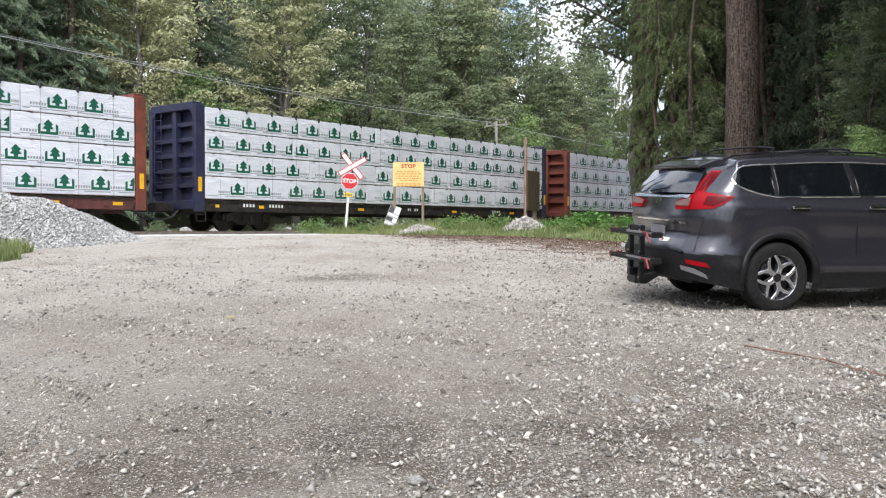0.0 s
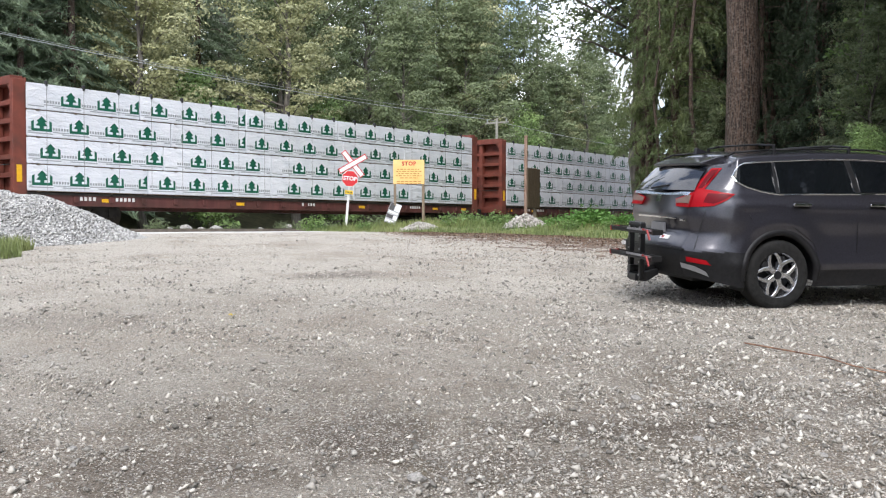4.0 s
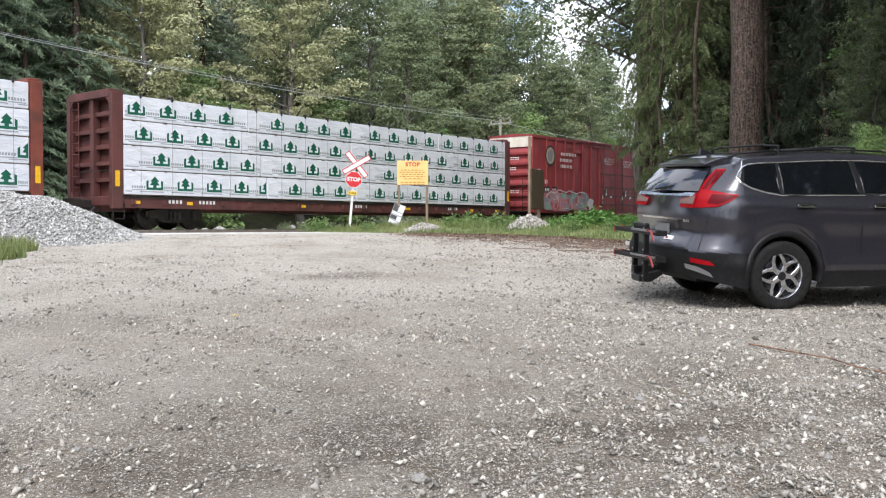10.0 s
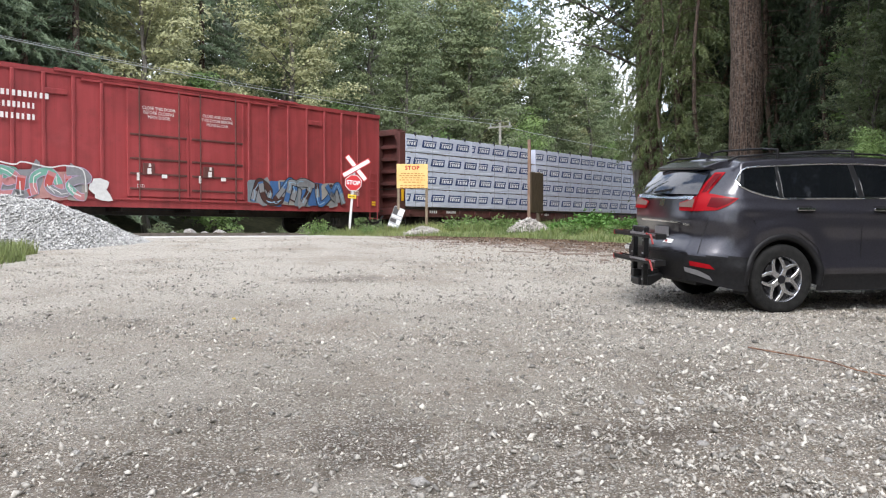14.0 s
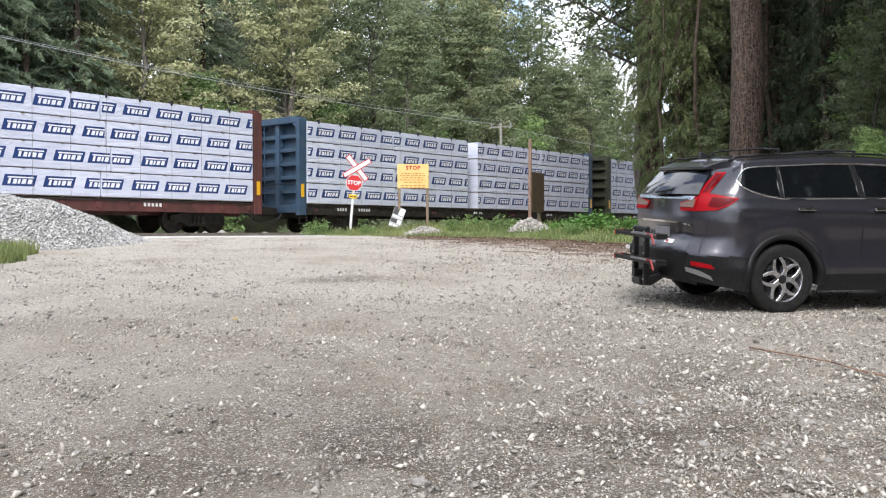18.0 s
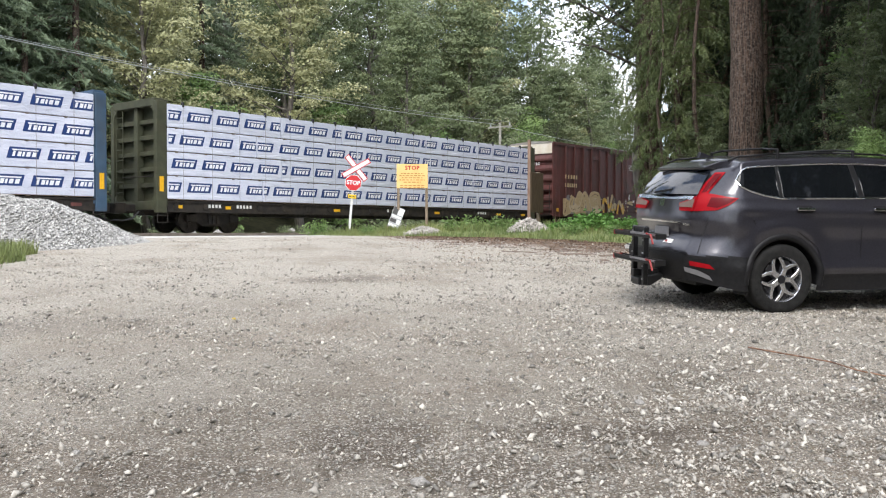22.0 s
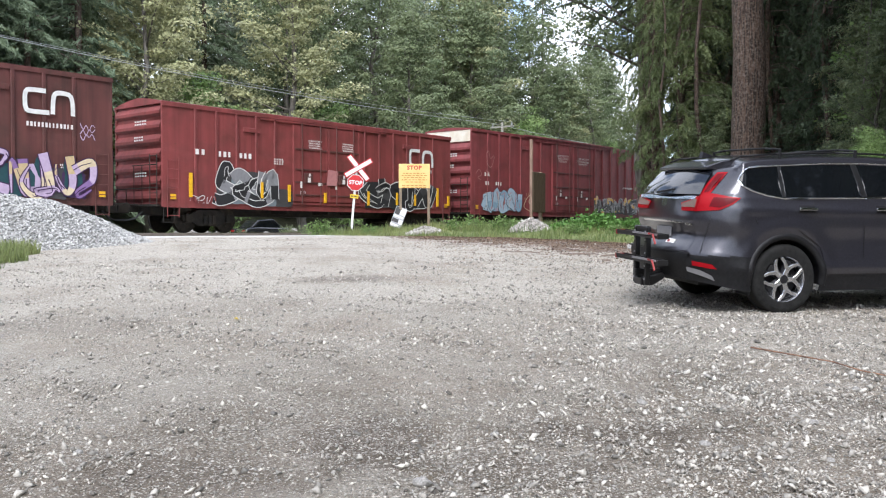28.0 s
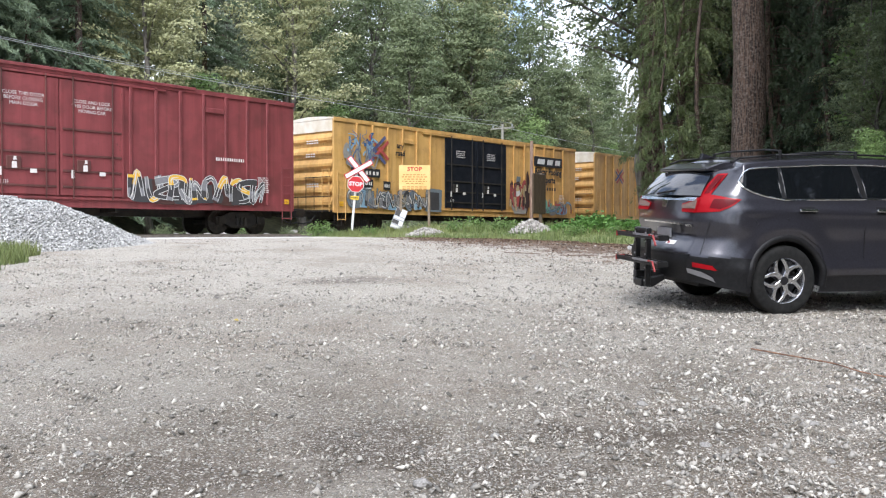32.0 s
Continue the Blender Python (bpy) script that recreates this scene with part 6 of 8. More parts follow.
M["back_glass"] = mat("tinted back glass", (0.008, 0.010, 0.014), (0.012, 0.014, 0.02), 4, 0.02, 0.0, 0, spec=0.5)
M["back_glass"].node_tree.nodes["Principled BSDF"].inputs["IOR"].default_value = 1.5
M["rack_black"] = plain("black powder-coated steel", (0.006, 0.006, 0.0065), 0.4)
M["chrome"] = plain("bright chrome", (0.75, 0.76, 0.78), 0.12, 1.0)
M["alloy"] = mat("machined alloy", (0.48, 0.49, 0.51), (0.66, 0.67, 0.69), 20, 0.24, 0.92, 0.05, 80)
M["alloy_dark"] = plain("dark grey alloy", (0.03, 0.03, 0.033), 0.35, 0.6)
M["tyre"] = mat("black tyre rubber", (0.010, 0.010, 0.010), (0.019, 0.019, 0.018), 20, 0.8, 0, 0.3, 60, dirt=(0.04, 0.037, 0.033), dscale=8, damount=0.1, spec=0.2)
M["lamp_red"] = mat("red lamp lens", (0.22, 0.004, 0.008), (0.33, 0.007, 0.012), 5, 0.28, 0, 0, spec=0.12)
M["lamp_deep"] = mat("deep red lamp lens", (0.085, 0.003, 0.006), (0.13, 0.004, 0.008), 5, 0.28, 0, 0, spec=0.12)
M["lamp_clear"] = plain("clear lamp lens", (0.22, 0.15, 0.13), 0.2, 0, 0.3)
M["silver_trim"] = plain("silver plastic trim", (0.26, 0.26, 0.27), 0.35, 0.4)
M["red_tip"] = plain("red plastic", (0.26, 0.02, 0.018), 0.45)
M["wood_arm"] = mat("dark grey tray plastic", (0.010, 0.010, 0.010), (0.020, 0.019, 0.019), 8, 0.6, 0, 0.2, 40)


def car_half(a, z):
    """Half width of the body at a metres ahead of the back axle, z over the ground."""
    w = 0.925 - 0.16 * np.clip((z - 0.80), 0, 0.42) ** 2 / 0.42 - 0.10 * np.clip(0.50 - z, 0, 1)
    w = w - 0.40 * np.clip(z - 1.20, 0, 1)
    w = w - (0.30 - 0.06 * np.clip((z - 0.95) / 0.25, 0, 1)) * (np.clip(-0.42 - a, 0, 1) / 0.56) ** 2.4 - 0.34 * (np.clip(a - 2.9, 0, 1) / 0.75) ** 2.2
    mid = np.clip((a + 0.75) / 0.35, 0, 1) * np.clip((3.1 - a) / 0.4, 0, 1)
    rise = 1.075 - 0.03 * np.clip(a, 0, 2.5) / 2.5
    w = w + mid * (0.016 * np.exp(-((z - rise) / 0.055) ** 2) - 0.022 * np.exp(-((z - 0.76) / 0.15) ** 2) + 0.022 * np.exp(-((z - 0.47) / 0.07) ** 2))
    w = w + 0.014 * np.exp(-((z - 0.60) / 0.05) ** 2) * np.clip((-0.45 - a) / 0.3, 0, 1)
    return w + 0.022 * np.exp(-((np.hypot(a, z - 0.42) - 0.48) / 0.09) ** 2)


def car_x(a, z):
    """The hatch leans forward above the belt; the bumper stands out."""
    lean = 0.06 + np.clip(z - 0.95, 0, 1) * 0.22 + np.clip(z - 1.18, 0, 1) * 0.55 + np.clip(z - 1.50, 0, 1) * -0.4 - 0.07 * np.exp(-((z - 0.56) / 0.16) ** 2) + 0.05 * np.exp(-((z - 0.80) / 0.1) ** 2)
    v = np.clip((-0.30 - a) / 0.6, 0, 1)
    nose = np.clip((a - 2.6) / 1.0, 0, 1)
    return a + lean * v * v * (3 - 2 * v) - nose * 0.12 * np.clip(z - 0.6, 0, 1)


def car_roof(a):
    return np.interp(a, [-0.98, -0.80, -0.3, 0.5, 1.2, 1.7, 2.1, 2.65, 2.9, 3.3, 3.62], [1.475, 1.50, 1.575, 1.625, 1.625, 1.59, 1.47, 1.12, 1.04, 0.98, 0.86])


def build_suv():
    fwd = radians(13.5)
    nx, ny = 3.41, 9.40
    ox, oy = nx - 0.80 * math.sin(fwd), ny + 0.80 * math.cos(fwd)
    car = thing("suv", pose(ox, oy, 0.590, 3.15, 0, math.degrees(fwd)), "dark grey sport utility car with a hitch rack, parked on gravel", "car")
    low = 0.24
    stations = np.concatenate([np.linspace(-0.98, -0.40, 22), np.arange(-0.37, 3.62, 0.045), [3.62]])
    levels = np.linspace(0, 1, 64)
    na, nl = len(stations), len(levels)
    wheels = (0.0, 2.66)
    verts, side = [], {}
    for sgn in (-1, 1):
        for i, a in enumerate(stations):
            top = float(car_roof(a))
            bottom = low + 0.10 * max(0, (-0.45 - a) / 0.53) + 0.05 * max(0, (a - 3.0))
            for j, f in enumerate(levels):
                z = bottom + (top - bottom) * f
                aa = a
                for c in wheels:
                    d = math.hypot(aa - c, z - 0.37)
                    if 0.36 < d < 0.445:
                        k = 0.405 / d
                        aa, z = c + (aa - c) * k, 0.37 + (z - 0.37) * k
                side[(sgn, i, j)] = len(verts)
                verts.append((float(car_x(aa, z)), sgn * float(car_half(aa, z)), z))
        for i, a in enumerate(stations):
            top = float(car_roof(a))
            for j, f in enumerate((0.05, 0.30, 0.62, 1.0)):
                y = float(car_half(a, top)) * (1 - f)
                side[(sgn, i, nl + j)] = len(verts)
                verts.append((float(car_x(a, top)), sgn * y, top + 0.055 * (1 - (1 - f) ** 2)))
    groups = {"body": [], "bumper": [], "sill": []}

    def face(idx, a, z):
        key = "body"
        if a < -0.30 and z < 0.60:
            key = "bumper"
        elif z < 0.42:
            key = "sill"
        groups[key].append(idx)
    for sgn in (-1, 1):
        for i in range(na - 1):
            for j in range(nl + 3):
                idx = [side[(sgn, i, j)], side[(sgn, i + 1, j)], side[(sgn, i + 1, j + 1)], side[(sgn, i, j + 1)]]
                cx = sum(verts[k][0] for k in idx) / 4
                cz = sum(verts[k][2] for k in idx) / 4
                if any(math.hypot(cx - c, cz - 0.37) < 0.398 for c in wheels):
                    continue
                face(idx if sgn > 0 else idx[::-1], cx, cz)
    for i in (0, na - 1):
        for j in range(nl + 2):
            idx = [side[(-1, i, j)], side[(1, i, j)], side[(1, i, j + 1)], side[(-1, i, j + 1)]]
            face(idx, stations[i], verts[idx[0]][2])
    names = {"body": ("body", "car_paint"), "bumper": ("bumper", "car_black"), "sill": ("sill_cladding", "car_black")}
    for key, faces in groups.items():
        used = sorted({k for f in faces for k in f})
        back_to = {k: n for n, k in enumerate(used)}
        me = sheet_mesh(names[key][0], [verts[k] for k in used], [[back_to[k] for k in f] for f in faces], M[names[key][1]], True)
        bm = bmesh.new()
        bm.from_mesh(me)
        bmesh.ops.recalc_face_normals(bm, faces=bm.faces)
        bm.to_mesh(me)
        bm.free()
        part(names[key][0], me, None, car)
    bm = bmesh.new()
    box(bm, -0.80, 3.3, -0.60, 0.60, 0.28, 0.95)
    part("underbody", bm, M["car_black"], car)
    for c in wheels:
        for s in (-1, 1):
            bm = bmesh.new()
            n = 20
            for k in range(n):
                a0, a1 = math.pi * (k / n) * 1.1 - 0.16, math.pi * ((k + 1) / n) * 1.1 - 0.16
                q = [(c + 0.41 * math.cos(t), s * y, 0.37 + 0.41 * math.sin(t)) for t, y in ((a0, 0.58), (a1, 0.58), (a1, 0.90), (a0, 0.90))]
                bm.faces.new([bm.verts.new(v) for v in q])
            part("wheel_well", bm, M["car_black"], car)

    def surf(a, z, out=0.006, s=-1):
        return (float(car_x(a, z)), s * (float(car_half(a, z)) + out), z)

    def side_panel(name, pts, material, out=0.006, s=-1, label="", grid=None):
        bm = bmesh.new()
        ring = []
        k = len(pts)
        for i in range(k):
            p, q = pts[i], pts[(i + 1) % k]
            m = max(1, int(math.hypot(q[0] - p[0], q[1] - p[1]) / 0.06))
            for t in range(m):
                ring.append((p[0] + (q[0] - p[0]) * t / m, p[1] + (q[1] - p[1]) * t / m))
        bm.faces.new([bm.verts.new((a, 0, z)) for a, z in ring])
        bmesh.ops.triangulate(bm, faces=bm.faces)
        bmesh.ops.subdivide_edges(bm, edges=bm.edges, cuts=2, use_grid_fill=True)
        for v in bm.verts:
            v.co = surf(v.co.x, v.co.z, out, s)
        return part(name, bm, M[material], car, label, smooth=True)

    for s in (-1, 1):
        side_panel("side_window", [(-0.62, 1.372), (-0.58, 1.42), (-0.50, 1.462), (-0.36, 1.492), (-0.22, 1.508), (-0.03, 1.522), (-0.04, 1.205), (-0.20, 1.232), (-0.36, 1.275), (-0.52, 1.325)], "car_glass", 0.009, s)
        side_panel("side_window", [(0.005, 1.202), (-0.005, 1.524), (0.84, 1.556), (0.90, 1.212)], "car_glass", 0.009, s)
        side_panel("side_window", [(0.97, 1.22), (0.915, 1.55), (1.60, 1.53), (2.15, 1.28), (2.2, 1.23)], "car_glass", 0.009, s)
        side_panel("window_pillar", [(-0.06, 1.203), (-0.06, 1.522), (0.02, 1.525), (0.03, 1.203)], "rack_black", 0.0075, s)
        side_panel("window_pillar", [(0.88, 1.213), (0.82, 1.555), (0.935, 1.556), (0.99, 1.218)], "rack_black", 0.0075, s)
        for path, r in (([(-0.64, 1.365), (-0.60, 1.425), (-0.51, 1.472), (-0.36, 1.502), (-0.22, 1.517), (0.5, 1.556), (1.0, 1.565), (1.6, 1.545)], 0.008), ([(-0.64, 1.365), (-0.53, 1.313), (-0.36, 1.262), (-0.20, 1.218), (-0.02, 1.190), (1.0, 1.203), (2.2, 1.222)], 0.010)):
            bm = bmesh.new()
            for p, q in zip(path, path[1:]):
                tube(bm, surf(*p, 0.008, s), surf(*q, 0.008, s), r, sides=6)
            part("chrome_strip", bm, M["chrome"], car)
        side_panel("tail_lamp", [(-0.93, 1.45), (-0.845, 1.455), (-0.88, 1.36), (-0.90, 1.235), (-0.975, 1.215), (-0.965, 1.34)], "lamp_red", 0.012, s, "tall red lamp on the pillar")
        side_panel("tail_lamp", [(-0.975, 1.215), (-0.90, 1.235), (-0.72, 1.205), (-0.55, 1.190), (-0.66, 1.125), (-0.79, 1.065), (-0.975, 1.05)], "lamp_red", 0.014, s, "wedge-shaped red lamp")
        side_panel("lamp_wedge", [(-0.86, 1.195), (-0.72, 1.19), (-0.59, 1.18), (-0.68, 1.135), (-0.79, 1.09), (-0.88, 1.10)], "lamp_deep", 0.017, s, "deep red glossy middle of the lamp")
        side_panel("lamp_wedge", [(-0.925, 1.435), (-0.87, 1.44), (-0.905, 1.35), (-0.92, 1.25), (-0.955, 1.24), (-0.945, 1.34)], "lamp_deep", 0.015, s)
        side_panel("bumper_reflector", [(-0.93, 0.495), (-0.82, 0.475), (-0.745, 0.465), (-0.78, 0.515), (-0.93, 0.545)], "lamp_red", 0.01, s)
        side_panel("bumper_trim", [(-0.975, 0.43), (-0.88, 0.39), (-0.78, 0.345), (-0.80, 0.395), (-0.88, 0.45), (-0.975, 0.48)], "silver_trim", 0.012, s)
        # door seams and handles
        for path in ([(-0.01, 1.19), (0.0, 1.0), (0.14, 0.86), (0.38, 0.70), (0.46, 0.45)], [(0.905, 1.2), (0.915, 0.9), (0.90, 0.40)], [(-0.56, 1.16), (-0.36, 0.98), (-0.33, 0.93)], [(-0.84, 1.03), (-0.88, 0.62)]):
            bm = bmesh.new()
            for p, q in zip(path, path[1:]):
                tube(bm, surf(*p, 0.0, s), surf(*q, 0.0, s), 0.0035, sides=4)
            part("panel_seam", bm, M["rack_black"], car)
        for a in (0.12, 1.03):
            h = part("door_handle", mesh_of_box(0.0, 0.21, -0.014, 0.014, -0.013, 0.015, "door_handle", "chrome"), None, car)
            h.location = surf(a, 1.085, 0.03, s)
            side_panel("handle_cup", [(a + 0.02, 1.05), (a + 0.20, 1.05), (a + 0.20, 1.12), (a + 0.02, 1.12)], "car_black", 0.003, s)
        # cladding round the arches
        for c in wheels:
            bm = bmesh.new()
            n = 28
            rings = []
            for k in range(n + 1):
                t = math.pi * (k / n) * 1.10 - 0.17
                rows = []
                for r, o in ((0.398, -0.03), (0.400, 0.014), (0.445, 0.020), (0.462, 0.002)):
                    a, z = c + r * math.cos(t), 0.37 + r * math.sin(t)
                    rows.append(bm.verts.new(surf(a, z, o, s)))
                rings.append(rows)
            for p, q in zip(rings, rings[1:]):
                for i in range(3):
                    bm.faces.new((p[i], q[i], q[i + 1], p[i + 1]))
            part("arch_cladding", bm, M["car_black"], car, smooth=True)
        bm = bmesh.new()
        x0, _, _ = surf(-0.41, 0.3)
        box(bm, -0.405, -0.385, s * 0.78 - 0.12, s * 0.78 + 0.12, 0.20, 0.46)
        part("mud_flap", bm, M["car_black"], car, bevel=0.004)
        # roof rail
        bm = bmesh.new()
        path = [(-0.52, 1.57), (-0.40, 1.615), (0.0, 1.65), (0.7, 1.675), (1.3, 1.665), (1.6, 1.62)]
        for p, q in zip(path, path[1:]):
            tube(bm, (p[0], s * 0.66, p[1]), (q[0], s * 0.66, q[1]), 0.011, sides=8)
        part("roof_rail", bm, M["car_black"], car, smooth=True)
        for x in (0.05, 0.95):
            bm = bmesh.new()
            tube(bm, (x, s * 0.66, 1.60), (x, s * 0.66, 1.70), 0.018, sides=8)
            part("rail_foot", bm, M["car_black"], car)
    for x in (0.05, 0.95):
        bm = bmesh.new()
        pts = [(x, -0.68, 1.695), (x, -0.4, 1.715), (x, 0.4, 1.715), (x, 0.68, 1.695)]
        for p, q in zip(pts, pts[1:]):
            tube(bm, p, q, 0.011, sides=8)
        part("cross_bar", bm, M["car_black"], car, smooth=True)

    # the hatch
    def back(y, z, out=0.0):
        return (float(car_x(-0.98, z)) - out, y, z)

    def back_panel(name, pts, material, out=0.008, label=""):
        bm = bmesh.new()
        bm.faces.new([bm.verts.new(back(y, z, out)) for y, z in pts])
        r = bmesh.ops.extrude_face_region(bm, geom=list(bm.faces))
        bmesh.ops.translate(bm, verts=[v for v in r["geom"] if isinstance(v, bmesh.types.BMVert)], vec=(0.02, 0, 0))
        return part(name, bm, M[material], car, label)
    bm = bmesh.new()
    rows = []
    for k in range(9):
        z = 1.222 + 0.245 * k / 8
        half = 0.665 - 0.09 * k / 8
        rows.append([bm.verts.new(back(half * (2 * m / 16 - 1), z, 0.010 + 0.055 * (1 - (2 * m / 16 - 1) ** 2) + 0.012 * math.sin(math.pi * k / 8))) for m in range(17)])
    for lo, hi in zip(rows, rows[1:]):
        for m in range(16):
            bm.faces.new((lo[m], lo[m + 1], hi[m + 1], hi[m]))
    part("rear_window", bm, M["back_glass"], car, "curved tinted rear window", smooth=True)
    bm = bmesh.new()
    prism(bm, [(-0.735, 1.505), (-0.715, 1.475), (-0.50, 1.49), (-0.30, 1.60), (-0.54, 1.57)], -0.54, 0.50)
    part("spoiler", bm, M["car_paint"], car, bevel=0.01)
    for s in (-1, 1):
        back_panel("tail_lamp", [(s * 0.36, 1.13), (s * 0.67, 1.20), (s * 0.66, 1.05), (s * 0.40, 1.05)], "lamp_red", 0.014)
        back_panel("lamp_lens", [(s * 0.385, 1.088), (s * 0.655, 1.09), (s * 0.655, 1.175), (s * 0.38, 1.125)], "lamp_clear", 0.018)
    back_panel("chrome_strip", [(-0.62, 1.168), (0.62, 1.168), (0.64, 1.205), (-0.64, 1.205)], "chrome", 0.021)
    back_panel("badge", [(-0.05, 1.09), (0.05, 1.09), (0.06, 1.17), (-0.06, 1.17)], "chrome", 0.026, "small chrome maker's badge")
    back_panel("number_plate", [(-0.15, 0.765), (0.15, 0.765), (0.15, 0.865), (-0.15, 0.865)], "silver_trim", 0.02, "white number plate with dark bars")
    for k in range(5):
        back_panel("plate_bar", [(-0.12 + k * 0.05, 0.78), (-0.085 + k * 0.05, 0.78), (-0.085 + k * 0.05, 0.84), (-0.12 + k * 0.05, 0.84)], "print_blue", 0.024)
    back_panel("chrome_strip", [(-0.45, 0.915), (0.45, 0.915), (0.45, 0.935), (-0.45, 0.935)], "chrome", 0.012)
    for k in range(3):
        back_panel("badge_bar", [(-0.62 + k * 0.045, 0.90), (-0.585 + k * 0.045, 0.90), (-0.585 + k * 0.045, 0.925), (-0.62 + k * 0.045, 0.925)], "chrome", 0.01)
    bm = bmesh.new()
    tube(bm, (-0.985, 0.02, 1.235), (-0.955, -0.32, 1.27), 0.012, sides=5)
    part("wiper", bm, M["car_black"], car)
    back_panel("hatch_seam", [(-0.70, 0.615), (0.70, 0.615), (0.70, 0.628), (-0.70, 0.628)], "rack_black", 0.006)
    bm = bmesh.new()
    prism(bm, [(-0.975, 0.580), (-0.94, 0.604), (-0.88, 0.60), (-0.88, 0.56), (-0.965, 0.556)], -0.60, 0.60)
    part("bumper_lip", bm, M["car_paint"], car, bevel=0.012)
    bm = bmesh.new()
    prism(bm, [(-0.50, 1.61), (-0.33, 1.63), (-0.48, 1.68)], -0.03, 0.03)
    part("roof_antenna", bm, M["car_paint"], car, bevel=0.005)
    # wheels
    bm = bmesh.new()
    prof = [(0.235, -0.10), (0.30, -0.112), (0.345, -0.105), (0.362, -0.08), (0.364, 0.0), (0.362, 0.08), (0.345, 0.105), (0.30, 0.112), (0.235, 0.10)]
    n = 40
    rings = [[bm.verts.new((r * math.cos(2 * math.pi * k / n), y, r * math.sin(2 * math.pi * k / n))) for r, y in prof] for k in range(n)]
    for k in range(n):
        p, q = rings[k], rings[(k + 1) % n]
        for i in range(len(prof) - 1):
            bm.faces.new((p[i], q[i], q[i + 1], p[i + 1]))
    tyre = mesh_of(bm, "tyre", M["tyre"], smooth=True)
    bm = bmesh.new()
    prof = [(0.238, -0.10), (0.225, -0.085), (0.215, -0.02), (0.215, 0.09), (0.238, 0.10)]
    rings = [[bm.verts.new((r * math.cos(2 * math.pi * k / n), y, r * math.sin(2 * math.pi * k / n))) for r, y in prof] for k in range(n)]
    for k in range(n):
        p, q = rings[k], rings[(k + 1) % n]
        for i in range(len(prof) - 1):
            bm.faces.new((p[i], q[i], q[i + 1], p[i + 1]))
    barrel = mesh_of(bm, "rim_barrel", M["alloy"], smooth=True)
    bm = bmesh.new()
    tube(bm, (0, 0.0, 0), (0, 0.03, 0), 0.20, sides=24)
    disc = mesh_of(bm, "brake_disc", M["alloy_dark"])
    bm = bmesh.new()
    prism(bm, [(-0.030, 0.035), (0.030, 0.035), (0.026, 0.105), (0.060, 0.150), (0.120, 0.192), (0.098, 0.212), (0.040, 0.180), (0.0, 0.142),
               (-0.040, 0.180), (-0.098, 0.212), (-0.120, 0.192), (-0.060, 0.150), (-0.026, 0.105)], -0.098, -0.062)
    spoke = mesh_of(bm, "spoke", M["alloy"], 0.004)
    bm = bmesh.new()
    prism(bm, [(-0.04, 0.05), (0.04, 0.05), (0.046, 0.14), (0.03, 0.20), (-0.03, 0.20), (-0.046, 0.14)], -0.075, -0.05)
    web = mesh_of(bm, "spoke_web", M["alloy_dark"], 0.004)
    bm = bmesh.new()
    tube(bm, (0, -0.102, 0), (0, -0.05, 0), 0.045, sides=20)
    for k in range(5):
        a = 2 * math.pi * (k + 0.5) / 5
        tube(bm, (0.062 * math.cos(a), -0.092, 0.062 * math.sin(a)), (0.062 * math.cos(a), -0.05, 0.062 * math.sin(a)), 0.013, sides=6)
    cap = mesh_of(bm, "hub_cap", M["alloy_dark"], 0.003)
    for x, y in ((0.0, -0.80), (0.0, 0.80), (2.66, -0.80), (2.66, 0.80)):
        bm = bmesh.new()
        w = part("wheel", tyre, None, car)
        w.matrix_basis = pose(x, y, 0.362, 0, 20, 0 if y < 0 else 180)
        part("rim_barrel", barrel, None, w)
        part("brake_disc", disc, None, w)
        part("hub_cap", cap, None, w)
        for k in range(5):
            for me in (spoke, web):
                o = part(me.name.split(".")[0], me, None, w)
                o.rotation_euler = (0, 2 * math.pi * k / 5, 0)
    # hitch rack: an upright frame that carries two folded trays
    bm = bmesh.new()
    box(bm, -1.24, -0.7, -0.035, 0.035, 0.33, 0.40)
    part("hitch_bar", bm, M["rack_black"], car, bevel=0.006)
    for y in (-0.13, 0.13):
        bm = bmesh.new()
        box(bm, -1.18, -1.125, y - 0.028, y + 0.028, 0.24, 0.86)
        post = part("rack_post", bm, M["rack_black"], car, bevel=0.006)
        for z in (0.30, 0.44, 0.58, 0.72, 0.81):
            bm = bmesh.new()
            tube(bm, (-1.19, y, z), (-1.18, y, z), 0.011, sides=8)
            part("bolt", bm, M["silver_trim"], post)
    for z in (0.275, 0.84):
        bm = bmesh.new()
        box(bm, -1.175, -1.13, -0.15, 0.15, z - 0.028, z + 0.028)
        part("rack_crosspiece", bm, M["rack_black"], car, bevel=0.006)
    bm = bmesh.new()
    prism(bm, [(-1.20, 0.23), (-1.06, 0.22), (-0.92, 0.30), (-0.92, 0.36), (-1.20, 0.31)], -0.09, 0.09)
    part("hitch_bracket", bm, M["rack_black"], car, bevel=0.01)
    for z in (0.52, 0.79):
        for y in (-0.60, 0.42):
            bm = bmesh.new()
            box(bm, -1.27, -1.16, min(0, y), max(0, y), z - 0.03, z + 0.002)
            arm = part("rack_tray", bm, M["wood_arm"], car, bevel=0.008)
            for x in (-1.268, -1.168):
                bm = bmesh.new()
                box(bm, x - 0.006, x + 0.006, min(0, y), max(0, y), z, z + 0.022)
                part("tray_lip", bm, M["silver_trim"] if x < -1.2 and y < 0 else M["rack_black"], arm)
            bm = bmesh.new()
            box(bm, -1.275, -1.155, y - 0.012, y + 0.012, z - 0.034, z + 0.02)
            part("tray_tip", bm, M["red_tip"] if y > 0 else M["rack_black"], arm, "red end cap" if y > 0 else "black end cap")
        bm = bmesh.new()
